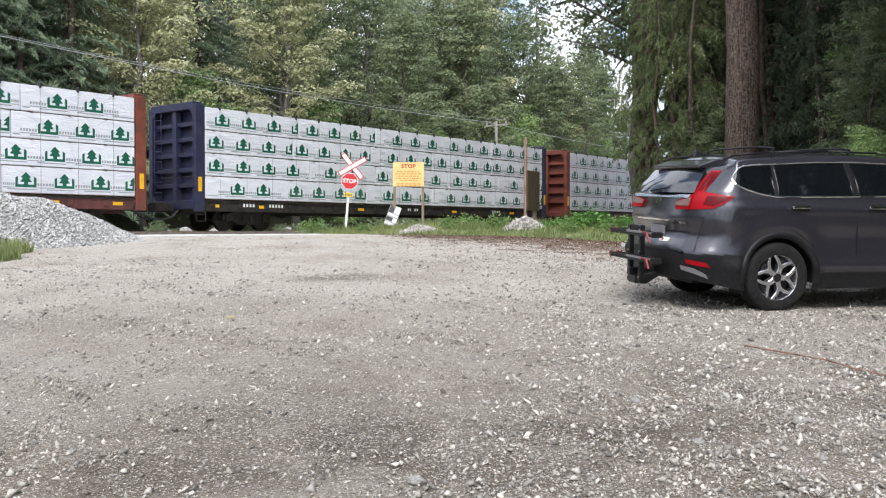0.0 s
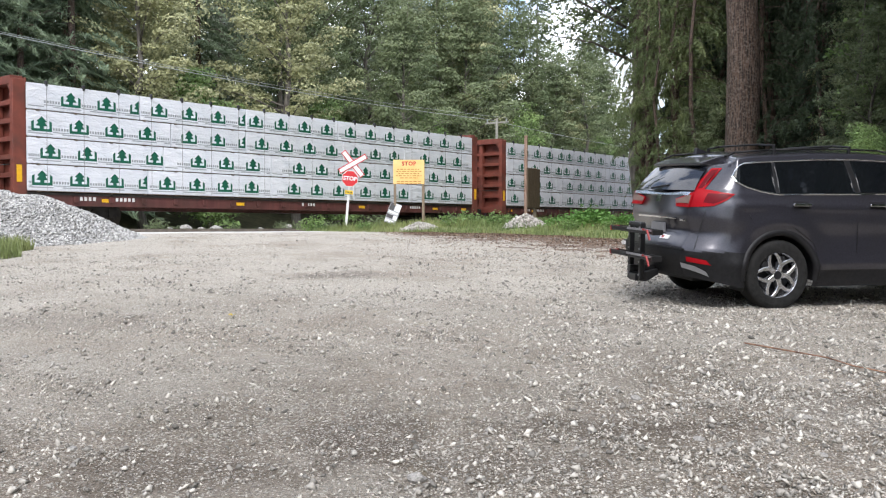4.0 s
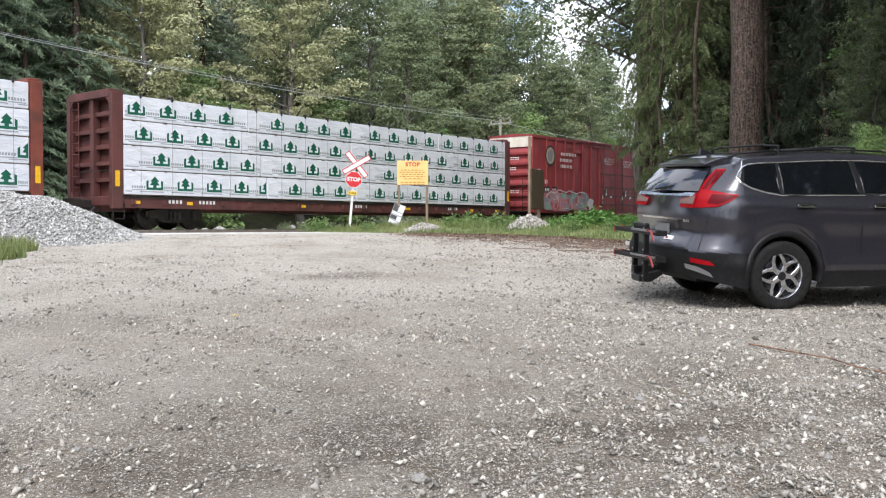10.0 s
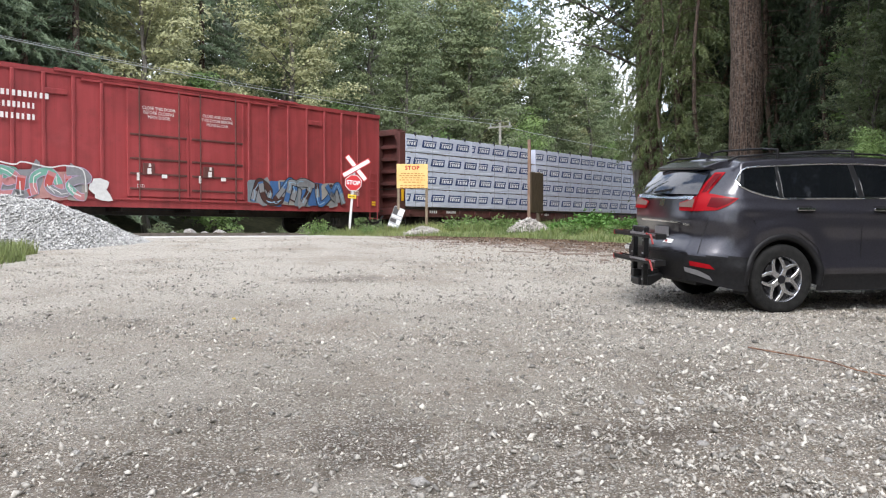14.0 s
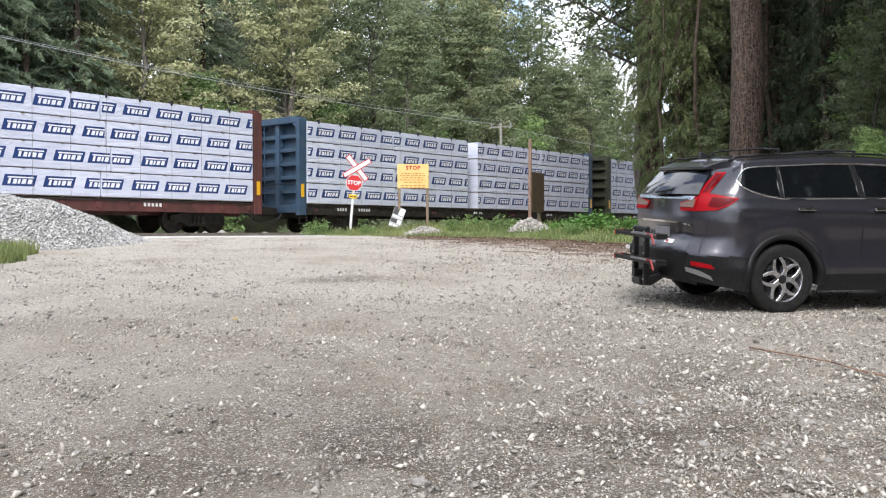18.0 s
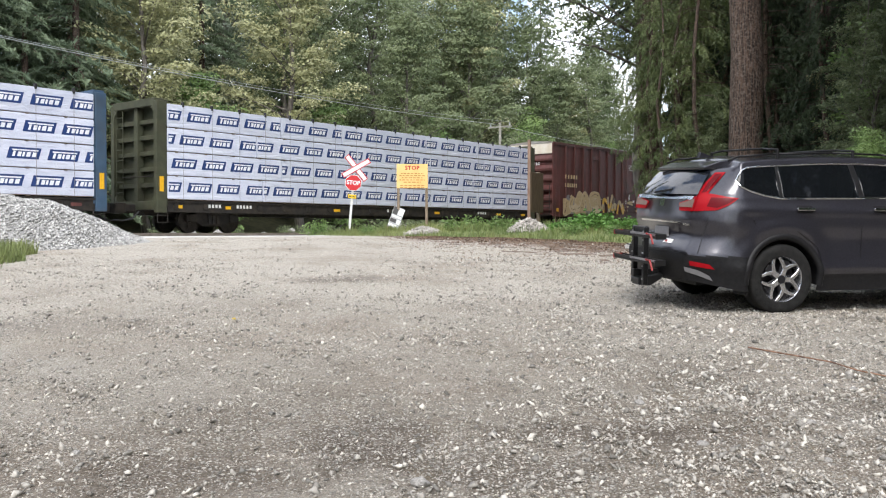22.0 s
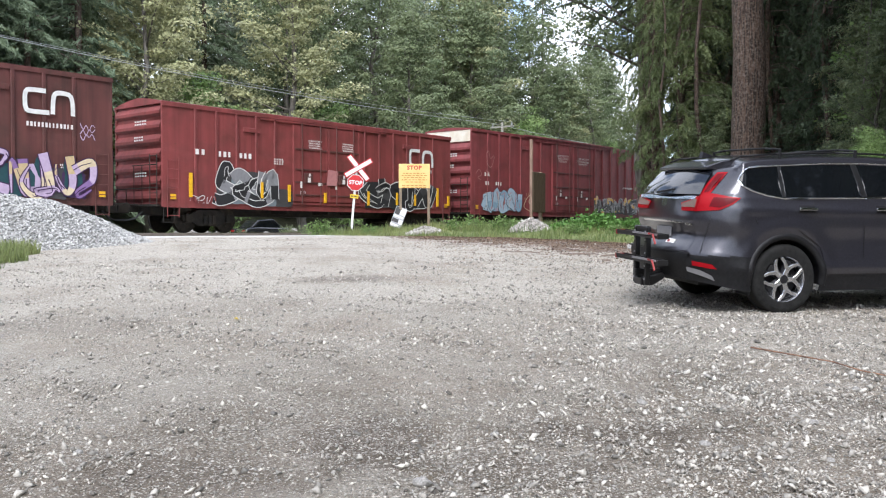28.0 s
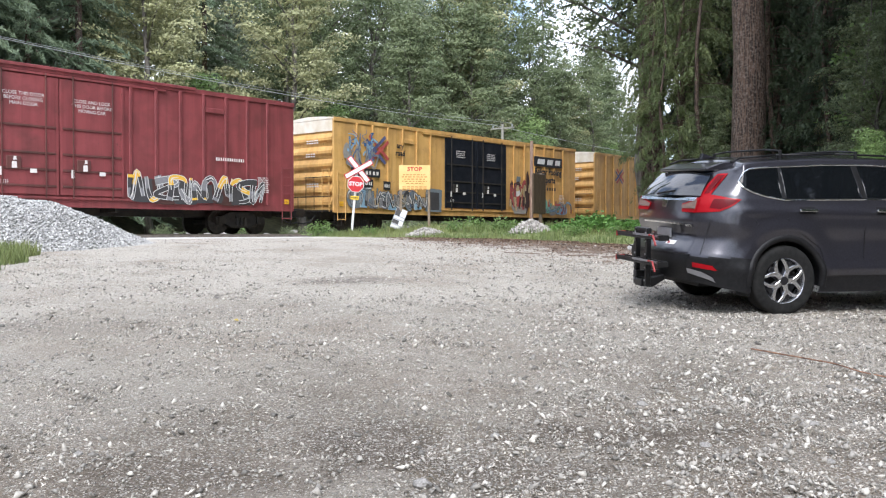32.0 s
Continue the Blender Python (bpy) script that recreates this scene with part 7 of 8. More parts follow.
        limb(bm, [(-1.285, -0.42, z + 0.015), (-1.29, -0.52, z + 0.01), (-1.29, -0.55, z - 0.03), (-1.285, -0.575, z - 0.085)], 0.013, 0.011, 6)
        part("red_strap", bm, M["red_tip"], car)
    back_panel("sticker", [(-0.30, 0.70), (-0.12, 0.70), (-0.12, 0.74), (-0.30, 0.74)], "sign_white", 0.012, "small white and red sticker")
    back_panel("sticker_bar", [(-0.20, 0.708), (-0.15, 0.708), (-0.15, 0.732), (-0.20, 0.732)], "red_tip", 0.016)
    return car


def mesh_of_box(x0, x1, y0, y1, z0, z1, name, material):
    bm = bmesh.new()
    box(bm, x0, x1, y0, y1, z0, z1)
    return mesh_of(bm, name, M[material], 0.006)


build_suv()

# ---- signs and small things by the crossing ----
def face_pose(x, y, z, turn=0.0, lean=0.0, roll=0.0):
    return pose(x, y, z, lean, roll, turn)


def build_crossing_sign():
    x, y = -3.57, 33.2
    z = on_ground(x, y)
    t = thing("railway_crossing_sign", pose(x, y, z + 0.12, 0, 5.0, 6), "white crossbuck with red edges over a small red stop sign", "sign")
    bm = bmesh.new()
    prism(bm, [(-0.045, -0.35), (0.045, -0.35), (0.042, 2.26), (-0.042, 2.26)], -0.04, 0.04)
    part("post", bm, M["sign_white"], t, bevel=0.006)
    for k, a in enumerate((47, -35)):
        rot = Matrix.Translation((0.06, -0.07 - 0.015 * k, 2.22)) @ Matrix.Rotation(radians(a), 4, "Y")
        bm = bmesh.new()
        box(bm, -0.57, 0.57, -0.012, 0.0, -0.10, 0.10, rot)
        arm = part("crossbuck_arm", bm, M["sign_red"], t)
        bm = bmesh.new()
        box(bm, -0.54, 0.54, -0.018, -0.012, -0.07, 0.07, rot)
        part("white_face", bm, M["sign_white"], arm)
    bm = bmesh.new()
    octo = [(0.32 * math.cos(radians(22.5 + 45 * i)), 1.67 + 0.32 * math.sin(radians(22.5 + 45 * i))) for i in range(8)]
    prism(bm, octo, -0.105, -0.095)
    plate = part("stop_plate", bm, M["sign_white"], t)
    bm = bmesh.new()
    octo = [(0.295 * math.cos(radians(22.5 + 45 * i)), 1.67 + 0.295 * math.sin(radians(22.5 + 45 * i))) for i in range(8)]
    prism(bm, octo, -0.109, -0.105)
    part("red_face", bm, M["sign_red"], plate)
    text("lettering", "STOP", 0.20, pose(0, -0.114, 1.67, 90, 0, 0), M["sign_white"], plate, thick=0.008)
    bm = bmesh.new()
    box(bm, -0.15, 0.15, -0.07, -0.06, 1.10, 1.24)
    tab = part("yellow_tab", bm, M["tab_yellow"], t)
    for k in range(5):
        bm = bmesh.new()
        box(bm, -0.12 + k * 0.05, -0.09 + k * 0.05, -0.074, -0.07, 1.14, 1.20)
        part("tab_bar", bm, M["strap"], tab)


def build_notice():
    x, y = -1.2, 31.5
    z = on_ground(x, y)
    t = thing("warning_sign", pose(x, y, z + 0.16, 0, 0, 2), "faded orange notice board headed STOP on two wooden posts", "sign")
    for px in (-0.48, 0.50):
        bm = bmesh.new()
        box(bm, px - 0.045, px + 0.045, -0.05, 0.05, -0.4, 2.05)
        part("post", bm, M["post_wood"], t, bevel=0.008)
    bm = bmesh.new()
    box(bm, -0.54, 0.54, -0.075, -0.052, 1.29, 2.13)
    board = part("board", bm, M["sign_yellow"], t, bevel=0.004)
    text("heading", "STOP", 0.19, pose(0, -0.080, 1.99, 90, 0, 0), M["text_red"], board, space=1.15, thick=0.008)
    r = random.Random(3)
    for row, w in enumerate((0.40, 0.44, 0.36, 0.44, 0.30)):
        zz = 1.80 - row * 0.075
        u = -w
        while u < w:
            ln = r.uniform(0.05, 0.13)
            bm = bmesh.new()
            box(bm, u, min(u + ln, w), -0.079, -0.076, zz - 0.017, zz + 0.017)
            part("text_bar", bm, M["text_brown"], board)
            u += ln + 0.035
    for row in range(2):
        for u in range(6):
            bm = bmesh.new()
            box(bm, -0.42 + u * 0.145, -0.31 + u * 0.145, -0.079, -0.076, 1.36 - row * 0.07, 1.395 - row * 0.07)
            part("text_bar", bm, M["text_brown"], board)


M["post_red"] = mat("weathered reddish post wood", (0.16, 0.09, 0.065), (0.34, 0.24, 0.18), 5, 0.85, 0, 0.4, 20, stretch=(8, 8, 0.8))


def build_board():
    x, y = 2.46, 27.0
    z = on_ground(x, y)
    t = thing("trail_board", pose(x, y, z - 0.1, 0, 0, 62), "brown wooden board seen edge-on between two weathered posts", "sign")
    bm = bmesh.new()
    box(bm, -0.035, 0.035, -0.045, 0.045, -0.1, 2.78)
    part("post", bm, M["post_red"], t, bevel=0.01)
    bm = bmesh.new()
    box(bm, 0.67, 0.75, -0.05, 0.05, -0.1, 1.85)
    part("post", bm, M["post_wood"], t, bevel=0.01)
    bm = bmesh.new()
    box(bm, -0.10, 0.86, -0.11, -0.06, 0.62, 1.82)
    part("board", bm, M["board_brown"], t, bevel=0.012)


def build_leaning_sign():
    x, y = -1.87, 31.2
    z = on_ground(x, y)
    t = thing("leaning_sign", pose(x, y, z + 0.12, -18, 22, 8), "small white notice leaning askew in the grass", "sign")
    bm = bmesh.new()
    box(bm, -0.20, 0.20, -0.012, 0.012, 0.02, 0.80)
    board = part("board", bm, M["sign_grey"], t, bevel=0.004)
    for u0, u1, v0, v1, m in ((-0.19, -0.02, 0.50, 0.78, "spray_soot"), (0.0, 0.19, 0.52, 0.78, "sign_white"), (-0.19, 0.03, 0.20, 0.34, "spray_soot"), (-0.17, 0.17, 0.40, 0.47, "sign_white"), (0.05, 0.18, 0.18, 0.34, "sign_white"), (-0.19, 0.10, 0.06, 0.14, "sign_white")):
        bm = bmesh.new()
        box(bm, u0, u1, -0.016, -0.012, v0, v1)
        part("text_bar", bm, M[m], board)
    for px in (-0.17, 0.17):
        bm = bmesh.new()
        box(bm, px - 0.02, px + 0.02, 0.012, 0.04, -0.25, 0.80)
        part("leg", bm, M["post_wood"], t)


build_crossing_sign()
build_notice()
build_board()
build_leaning_sign()


# ---- gravel pile, rocks, stones ----
def stone_mesh(name, r, centers, sizes, material, flat=0.65):
    """Small angular stones of six corners and eight faces, in one mesh."""
    n = len(centers)
    corner = np.array([(1, 0, 0), (0, 1, 0), (-1, 0, 0), (0, -1, 0), (0, 0, 1), (0, 0, -1)], float) * 0.62
    tris = np.array([(0, 1, 4), (1, 2, 4), (2, 3, 4), (3, 0, 4), (1, 0, 5), (2, 1, 5), (3, 2, 5), (0, 3, 5)])
    v = corner[None] * r.uniform(0.8, 1.1, (n, 6, 1)) + r.normal(0, 0.17, (n, 6, 3))
    v *= np.stack([r.uniform(0.85, 1.25, n), r.uniform(0.75, 1.1, n), r.uniform(0.75, 1.1, n) * flat], 1)[:, None, :]
    ang = r.uniform(0, 2 * math.pi, n)
    c, s = np.cos(ang)[:, None], np.sin(ang)[:, None]
    x, y = v[..., 0] * c - v[..., 1] * s, v[..., 0] * s + v[..., 1] * c
    tilt = r.normal(0, 0.5, n)[:, None]
    z = v[..., 2] * np.cos(tilt) + x * np.sin(tilt)
    v = np.stack([x, y, z], -1) * sizes[:, None, None] + centers[:, None, :]
    me = bpy.data.meshes.new(name)
    me.vertices.add(n * 6)
    me.vertices.foreach_set("co", v.reshape(-1).astype(np.float32))
    idx = (tris[None] + 6 * np.arange(n)[:, None, None]).reshape(-1).astype(np.int32)
    me.loops.add(len(idx))
    me.loops.foreach_set("vertex_index", idx)
    me.polygons.add(len(idx) // 3)
    me.polygons.foreach_set("loop_start", np.arange(0, len(idx), 3, dtype=np.int32))
    me.materials.append(material)
    me.update(calc_edges=True)
    return me


PILE = (-9.6, 19.9)


def pile_z(x, y):
    d = np.hypot((x - PILE[0]) / 1.15, (y - PILE[1]))
    lump = 0.10 * np.sin(x * 2.3 + 1) * np.cos(y * 1.9) + 0.05 * np.sin(x * 5.1) * np.sin(y * 4.3)
    h = 1.34 * np.clip(1 - d / 2.55, -0.2, 1) - 0.16 * np.exp(-(d / 0.6) ** 2)
    return ground_z(x, y) + np.where(d < 3.2, np.maximum(h + lump * np.clip(1 - d / 2.6, 0, 1), -0.05), -0.05)


def build_pile():
    r = np.random.default_rng(8)
    xs, ys = np.linspace(PILE[0] - 3.4, PILE[0] + 3.4, 60), np.linspace(PILE[1] - 3.0, PILE[1] + 3.0, 56)
    gx, gy = np.meshgrid(xs, ys)
    gz = pile_z(gx, gy) - 0.03
    verts = np.stack([gx, gy, gz], -1).reshape(-1, 3)
    w = len(xs)
    faces = [(j * w + i, j * w + i + 1, (j + 1) * w + i + 1, (j + 1) * w + i) for j in range(len(ys) - 1) for i in range(w - 1)]
    t = thing("gravel_pile", pose(0, 0, 0), "heap of pale grey crushed gravel at the road edge", "gravel pile")
    part("mound", sheet_mesh("mound", verts.tolist(), faces, M["crushed"], True), None, t)
    n = 24000
    d = np.sqrt(r.uniform(0, 1, n)) * 2.75
    a = r.uniform(0, 2 * math.pi, n)
    x, y = PILE[0] + 1.15 * d * np.cos(a), PILE[1] + d * np.sin(a)
    z = pile_z(x, y)
    size = r.uniform(0.022, 0.066, n)
    tagged(part("loose_gravel", stone_mesh("loose_gravel", r, np.stack([x, y, z], 1), size, M["crushed"], 0.8), None, t), kind="stuff")


build_pile()


M["chip"] = mat("mixed stone chips", (0.20, 0.175, 0.142), (0.50, 0.46, 0.40), 9, 0.9, 0, 0.5, 60, island=0.5, sharp=0.06)


def build_stones():
    r = np.random.default_rng(9)
    # thrown into drifts by wheels, thickest before the parked car and near the eye
    def drift(x, y):
        a = 0.5 + 0.5 * np.sin(1.1 * x + 0.55 * y + 1.5 * np.sin(0.7 * y)) * np.sin(0.9 * y - 0.3 * x)
        b = 0.5 + 0.5 * np.sin(3.7 * x + 2 * np.sin(1.9 * y)) * np.sin(4.3 * y + 2 * np.sin(2.3 * x))
        c = 0.5 + 0.5 * np.sin(9.1 * x + 2.5 * np.sin(5.3 * y)) * np.sin(8.3 * y + 2.5 * np.sin(6.7 * x))
        right = smooth(-1.5, 2.5, x - 0.12 * y + 1.2)
        hollow = np.exp(-((x + 0.45) / 0.4) ** 2 - ((y - 4.85) / 0.4) ** 2) + np.exp(-((x - 1.05) / 0.7) ** 2 - ((y - 4.95) / 0.2) ** 2)
        return (0.10 + 0.40 * a + 0.42 * right) * (0.25 + 0.7 * b ** 1.5 + 0.5 * c ** 2) * (1 - 0.6 * np.minimum(hollow, 1))

    def scatter(n, y0, y1, power, least, scale, tail, most, material, label, flat=0.8):
        y = y0 + (y1 - y0) * r.uniform(0, 1, n) ** power
        x = r.uniform(-0.56, 0.56, n) * (y + 0.9)
        keep = (r.uniform(0, 1, n) < drift(x, y)) & (strip_depth(x, y) < -0.8) & (np.hypot(x - PILE[0], y - PILE[1]) > 2.6)
        x, y = x[keep], y[keep]
        size = np.minimum(scale * r.pareto(tail, len(x)) + least, most)
        c = np.stack([x, y, ground_z(x, y) + size * 0.22], 1)
        tagged(new("loose_gravel", stone_mesh("loose_gravel", r, c, size, M[material], flat)), label, "gravel", kind="stuff")

    scatter(170000, 2.9, 10.5, 1.35, 0.0055, 0.004, 2.6, 0.018, "chip", "fine grey and brown chips over the lot", 0.9)
    scatter(175000, 3.0, 16.0, 1.25, 0.009, 0.0082, 2.5, 0.042, "stone", "pale grey loose stones scattered over the lot", 0.9)
    scatter(110000, 7.5, 23.0, 1.0, 0.012, 0.008, 2.8, 0.042, "stone", "mixed light and dark stone chips over the lot", 0.9)
    # larger stones that stand out
    big = bmesh.new()
    bmesh.ops.create_icosphere(big, subdivisions=2, radius=0.5)
    for v in big.verts:
        v.co *= 1 + 0.35 * noise.noise(v.co * 2.1) + 0.12 * noise.noise(v.co * 5)
        v.co.z *= 0.62
    rock = mesh_of(big, "rock", M["rock"])
    pebble = rock.copy()
    pebble.materials[0] = mat("weathered grey stone", (0.20, 0.19, 0.175), (0.40, 0.385, 0.355), 9, 0.9, 0, 0.5, 30)
    spots = [(-0.12, 4.10, 0.09), (0.25, 4.9, 0.05), (2.1, 5.2, 0.06), (1.9, 4.5, 0.05), (-3.2, 6.9, 0.05), (3.7, 17.9, 0.35), (1.2, 5.6, 0.07), (-1.9, 4.6, 0.05), (1.35, 4.75, 0.06), (2.7, 6.0, 0.05)]
    for x, y, s in spots:
        o = new("stone", pebble)
        o.matrix_basis = pose(x, y, on_ground(x, y) + s * 0.10, 0, 0, 50 * s * 100) @ Matrix.Scale(s, 4)
        tagged(o, "rounded grey stone lying on the gravel", "stone", "single stones on the lot")
    r2 = random.Random(4)
    for cx, cy, n, spread, high, size in ((2.3, 25.6, 900, 0.48, 0.36, 0.075), (-0.75, 27.6, 520, 0.46, 0.24, 0.06)):
        d = np.sqrt(r.uniform(0, 1, n)) * 1.25
        a = r.uniform(0, 2 * math.pi, n)
        x, y = cx + spread * d * np.cos(a), cy + spread * 0.8 * d * np.sin(a)
        z = ground_z(x, y) + high * np.clip(1 - d / 1.25, 0, 1) ** 0.8 * r.uniform(0.75, 1.05, n)
        tagged(new("rubble", stone_mesh("rubble", r, np.stack([x, y, z], 1), size * r.uniform(0.5, 1.6, n), M["rock"], 0.8)), "small mound of pale rubble in the grass strip", "rubble", kind="stuff")
    # boulders beyond the track
    for s in np.arange(6, 70, 1.3):
        p = track_point(s + r2.uniform(-0.6, 0.6), -6.2 + r2.uniform(-0.5, 0.5))
        k = r2.uniform(0.6, 1.3) * (0.55 if 19 < s < 36 else 1.0)
        o = new("boulder", pebble)
        o.matrix_basis = pose(p.x, p.y, on_ground(p.x, p.y) + 0.25 * k, r2.uniform(-15, 15), r2.uniform(-15, 15), r2.uniform(0, 360)) @ Matrix.Scale(k, 4)
        tagged(o, "grey boulder in the row beyond the track", "boulder", "boulders beyond the track")


build_stones()


# ---- grass, weeds, bushes ----
M["litter_leaf"] = mat("fallen leaves", (0.105, 0.062, 0.042), (0.22, 0.15, 0.10), 3, 0.9, 0, 0, island=0.6)

def blades(r, x, y, h):
    n = len(x)
    z = ground_z(x, y) - 0.02
    a = r.uniform(0, 2 * math.pi, n)
    w = 0.010 + 0.010 * r.uniform(0, 1, n)
    lean = r.normal(0, 0.28, (n, 2)) * h[:, None]
    d = np.stack([np.cos(a) * w, np.sin(a) * w, np.zeros(n)], 1)
    base = np.stack([x, y, z], 1)
    tip = base + np.stack([lean[:, 0], lean[:, 1], h], 1)
    return np.stack([base - d, base + d, tip], 1)


def build_grass():
    r = np.random.default_rng(12)
    n = 230000
    x = r.uniform(-7, 16, n)
    y = r.uniform(15, 50, n)
    sd = strip_depth(x, y) + 0.35 * np.sin(x * 3.1) * np.sin(y * 2.3)
    keep = (sd > 0.1) & (r.uniform(0, 1, n) < 0.55 + 0.4 * np.sin(x * 1.3 + y) * np.cos(y * 0.8)) & (x < 9)
    x, y = x[keep], y[keep]
    h = r.uniform(0.06, 0.24, len(x)) * (0.75 + 0.5 * np.sin(x * 2.3) * np.sin(y * 1.9)) * (1 + 0.6 * smooth(1.0, 4, strip_depth(x, y)))
    lx = r.uniform(-12, -7.0, 16000)
    ly = r.uniform(13.6, 18.0, 16000)
    ok = (lx + 7.25 + 0.32 * (ly - 15.0) + 0.2 * np.sin(ly * 4) < 0) & (np.hypot((lx - PILE[0]) / 1.15, ly - PILE[1]) > 2.2)
    lx, ly = lx[ok], ly[ok]
    corners = np.concatenate([blades(r, x, y, h), blades(r, lx, ly, r.uniform(0.10, 0.32, len(lx)))])
    tagged(new("grass", quads_mesh("grass", corners, M["grass"])), "green and straw-coloured grass along the track edge", "grass", kind="stuff")
    # fallen leaves and bark crumbs before the grass
    n = 190000
    x = r.uniform(-2.2, 8, n)
    y = r.uniform(14, 29, n)
    sd = strip_depth(x, y) + 0.5 * np.sin(x * 1.9) * np.sin(y * 1.3)
    keep = (sd < 0.3) & (r.uniform(0, 1, n) < np.exp(np.minimum(sd, 0) / 1.7)) & (r.uniform(0, 1, n) < smooth(-2.2, 0.5, x))
    x, y = x[keep], y[keep]
    c = np.stack([x, y, ground_z(x, y) + 0.012], 1)
    up = np.tile(np.array([0, 0, 1.0]), (len(x), 1))
    tagged(new("leaf_litter", quads_mesh("leaf_litter", leaf_quads(c, np.full(len(c), 0.034), r, flat=0.1, out=up * 3, tri=True), M["litter_leaf"])), "reddish brown leaf litter along the grass edge", "leaf litter", kind="stuff")
    # low verge under the train on the far side
    n = 16000
    s = r.uniform(-10, 95, n)
    q = r.uniform(-9, -3.0, n)
    px = ALONG.x * s + ACROSS.x * (TRACK - q)
    py = ALONG.y * s + ACROSS.y * (TRACK - q)
    ok = (np.abs(s - 15) > 7.2)
    px, py = px[ok], py[ok]
    tagged(new("grass", quads_mesh("grass", blades(r, px, py, r.uniform(0.12, 0.55, len(px)) * np.where((s[ok] > 20) & (s[ok] < 37), 0.35, 1.0)), M["grass"])), "rank grass beyond the track", "grass", kind="stuff")


build_grass()


M["leaf_weed"] = leaf_mat("broad weed leaves", (0.085, 0.19, 0.04), (0.15, 0.29, 0.065))


def bush_mesh(seed, w, h, leaves, size, leafmat):
    r = np.random.default_rng(seed)
    n = 14
    cl = np.stack([r.normal(0, w * 0.33, n), r.normal(0, w * 0.33, n), r.uniform(0.2, 0.85, n) * h], 1)
    pick = r.integers(0, n, leaves)
    off = r.normal(size=(leaves, 3)) * np.array([0.24 * w, 0.24 * w, 0.20 * h])
    c = cl[pick] + off
    c[:, 2] = np.abs(c[:, 2])
    bm = bmesh.new()
    for p in cl:
        limb(bm, [Vector((0, 0, 0)), Vector((p[0] * 0.6, p[1] * 0.6, p[2] * 0.6)), Vector(p)], 0.015, 0.005, 4)
    return mesh_of(bm, "stem", M["bark_grey"]), quads_mesh("foliage", leaf_quads(c, np.full(leaves, size), r), M[leafmat])


BUSHES = [bush_mesh(70, 1.2, 0.9, 700, 0.13, "leaf_fresh"), bush_mesh(71, 1.6, 0.9, 520, 0.23, "leaf_weed"), bush_mesh(72, 1.8, 1.6, 1000, 0.17, "leaf_mid")]


def place_bush(k, x, y, size, label="leafy green weed clump in the grass strip", group="bushes in the grass strip", up=0.0):
    t = thing("bush", pose(x, y, on_ground(x, y) - 0.03 + up, 0, 0, 90 * x), label, "bush", group)
    t.scale = (size, size, size)
    part("stem", BUSHES[k][0], None, t)
    part("foliage", BUSHES[k][1], None, t)


for k, x, y, s in ((0, -4.75, 32.4, 0.55), (1, 3.1, 24.9, 0.30), (1, 3.6, 24.0, 0.42), (1, 4.05, 24.3, 0.52), (1, 4.45, 23.0, 0.34), (1, 4.75, 22.6, 0.38), (1, 5.2, 22.2, 0.42), (0, 3.2, 23.4, 0.32), (1, 5.7, 22.0, 0.42),
                   (0, 0.3, 28.0, 0.45), (0, 1.0, 29.5, 0.5), (0, -2.6, 30.4, 0.35), (0, 1.7, 27.2, 0.45), (1, 7.6, 24.5, 0.6), (1, 8.8, 24.0, 0.6), (0, 4.3, 22.4, 0.32), (1, 12.0, 21.5, 1.3), (1, 13.2, 21.0, 1.4)):
    place_bush(k, x, y, s)
r3 = random.Random(21)
for s in np.arange(-14, 92, 2.3):
    if 7.5 < s < 22.5:
        continue
    p = track_point(s, -6.5 + r3.uniform(-1.2, 0.8))
    place_bush(2, p.x, p.y, r3.uniform(0.7, 1.4) * (0.3 if 20 < s < 37 else 1.0), "leafy undergrowth bush beyond the track", "undergrowth beyond the track")


# ---- power line ----
M["pole_grey"] = mat("silvered pole wood", (0.24, 0.235, 0.20), (0.36, 0.35, 0.30), 5, 0.85, 0, 0.3, 20, stretch=(8, 8, 0.8))


def build_pole():
    x, y = 3.65, 62.0
    z = on_ground(x, y)
    t = thing("power_pole", pose(x, y, z - 0.2, 0, 0, TRACK_TURN), "slim grey utility pole with a cross-arm behind the track", "utility pole")
    bm = bmesh.new()
    tube(bm, (0, 0, 0), (0, 0, 9.0 - z), 0.11, 0.09, 10)
    part("pole", bm, M["pole_grey"], t)
    bm = bmesh.new()
    box(bm, -0.05, 0.05, -0.95, 0.95, 8.66 - z, 8.76 - z)
    part("cross_arm", bm, M["pole_grey"], t)
    for yy in (-0.8, 0.8):
        bm = bmesh.new()
        tube(bm, (0, yy, 8.75 - z), (0, yy, 8.95 - z), 0.05, sides=6)
        part("insulator", bm, M["wire"], t)


def wire_run(a, b, sag, r):
    bm = bmesh.new()
    a, b = Vector(a), Vector(b)
    pts = [a.lerp(b, i / 24) - Vector((0, 0, sag * 4 * (i / 24) * (1 - i / 24))) for i in range(25)]
    limb(bm, pts, r, r, 5)
    ob = new("power_wire", mesh_of(bm, "power_wire", M["wire"]))
    return tagged(ob, "pale grey overhead wire along the track", "wire", "overhead wires")


build_pole()
top = Vector((3.65, 62.0, 8.8))
wire_run(top + ACROSS * 0.8, (-22.5, 30.0, 9.55), 0.5, 0.018)
wire_run(top - ACROSS * 0.8, (-22.3, 29.8, 9.52), 0.55, 0.010)
wire_run(top + ACROSS * 0.8, (40.0, 104.0, 8.8), 0.8, 0.016)


M["twig"] = mat("reddish twig bark", (0.07, 0.035, 0.025), (0.33, 0.19, 0.12), 14, 0.8, 0, 0.3, 40)


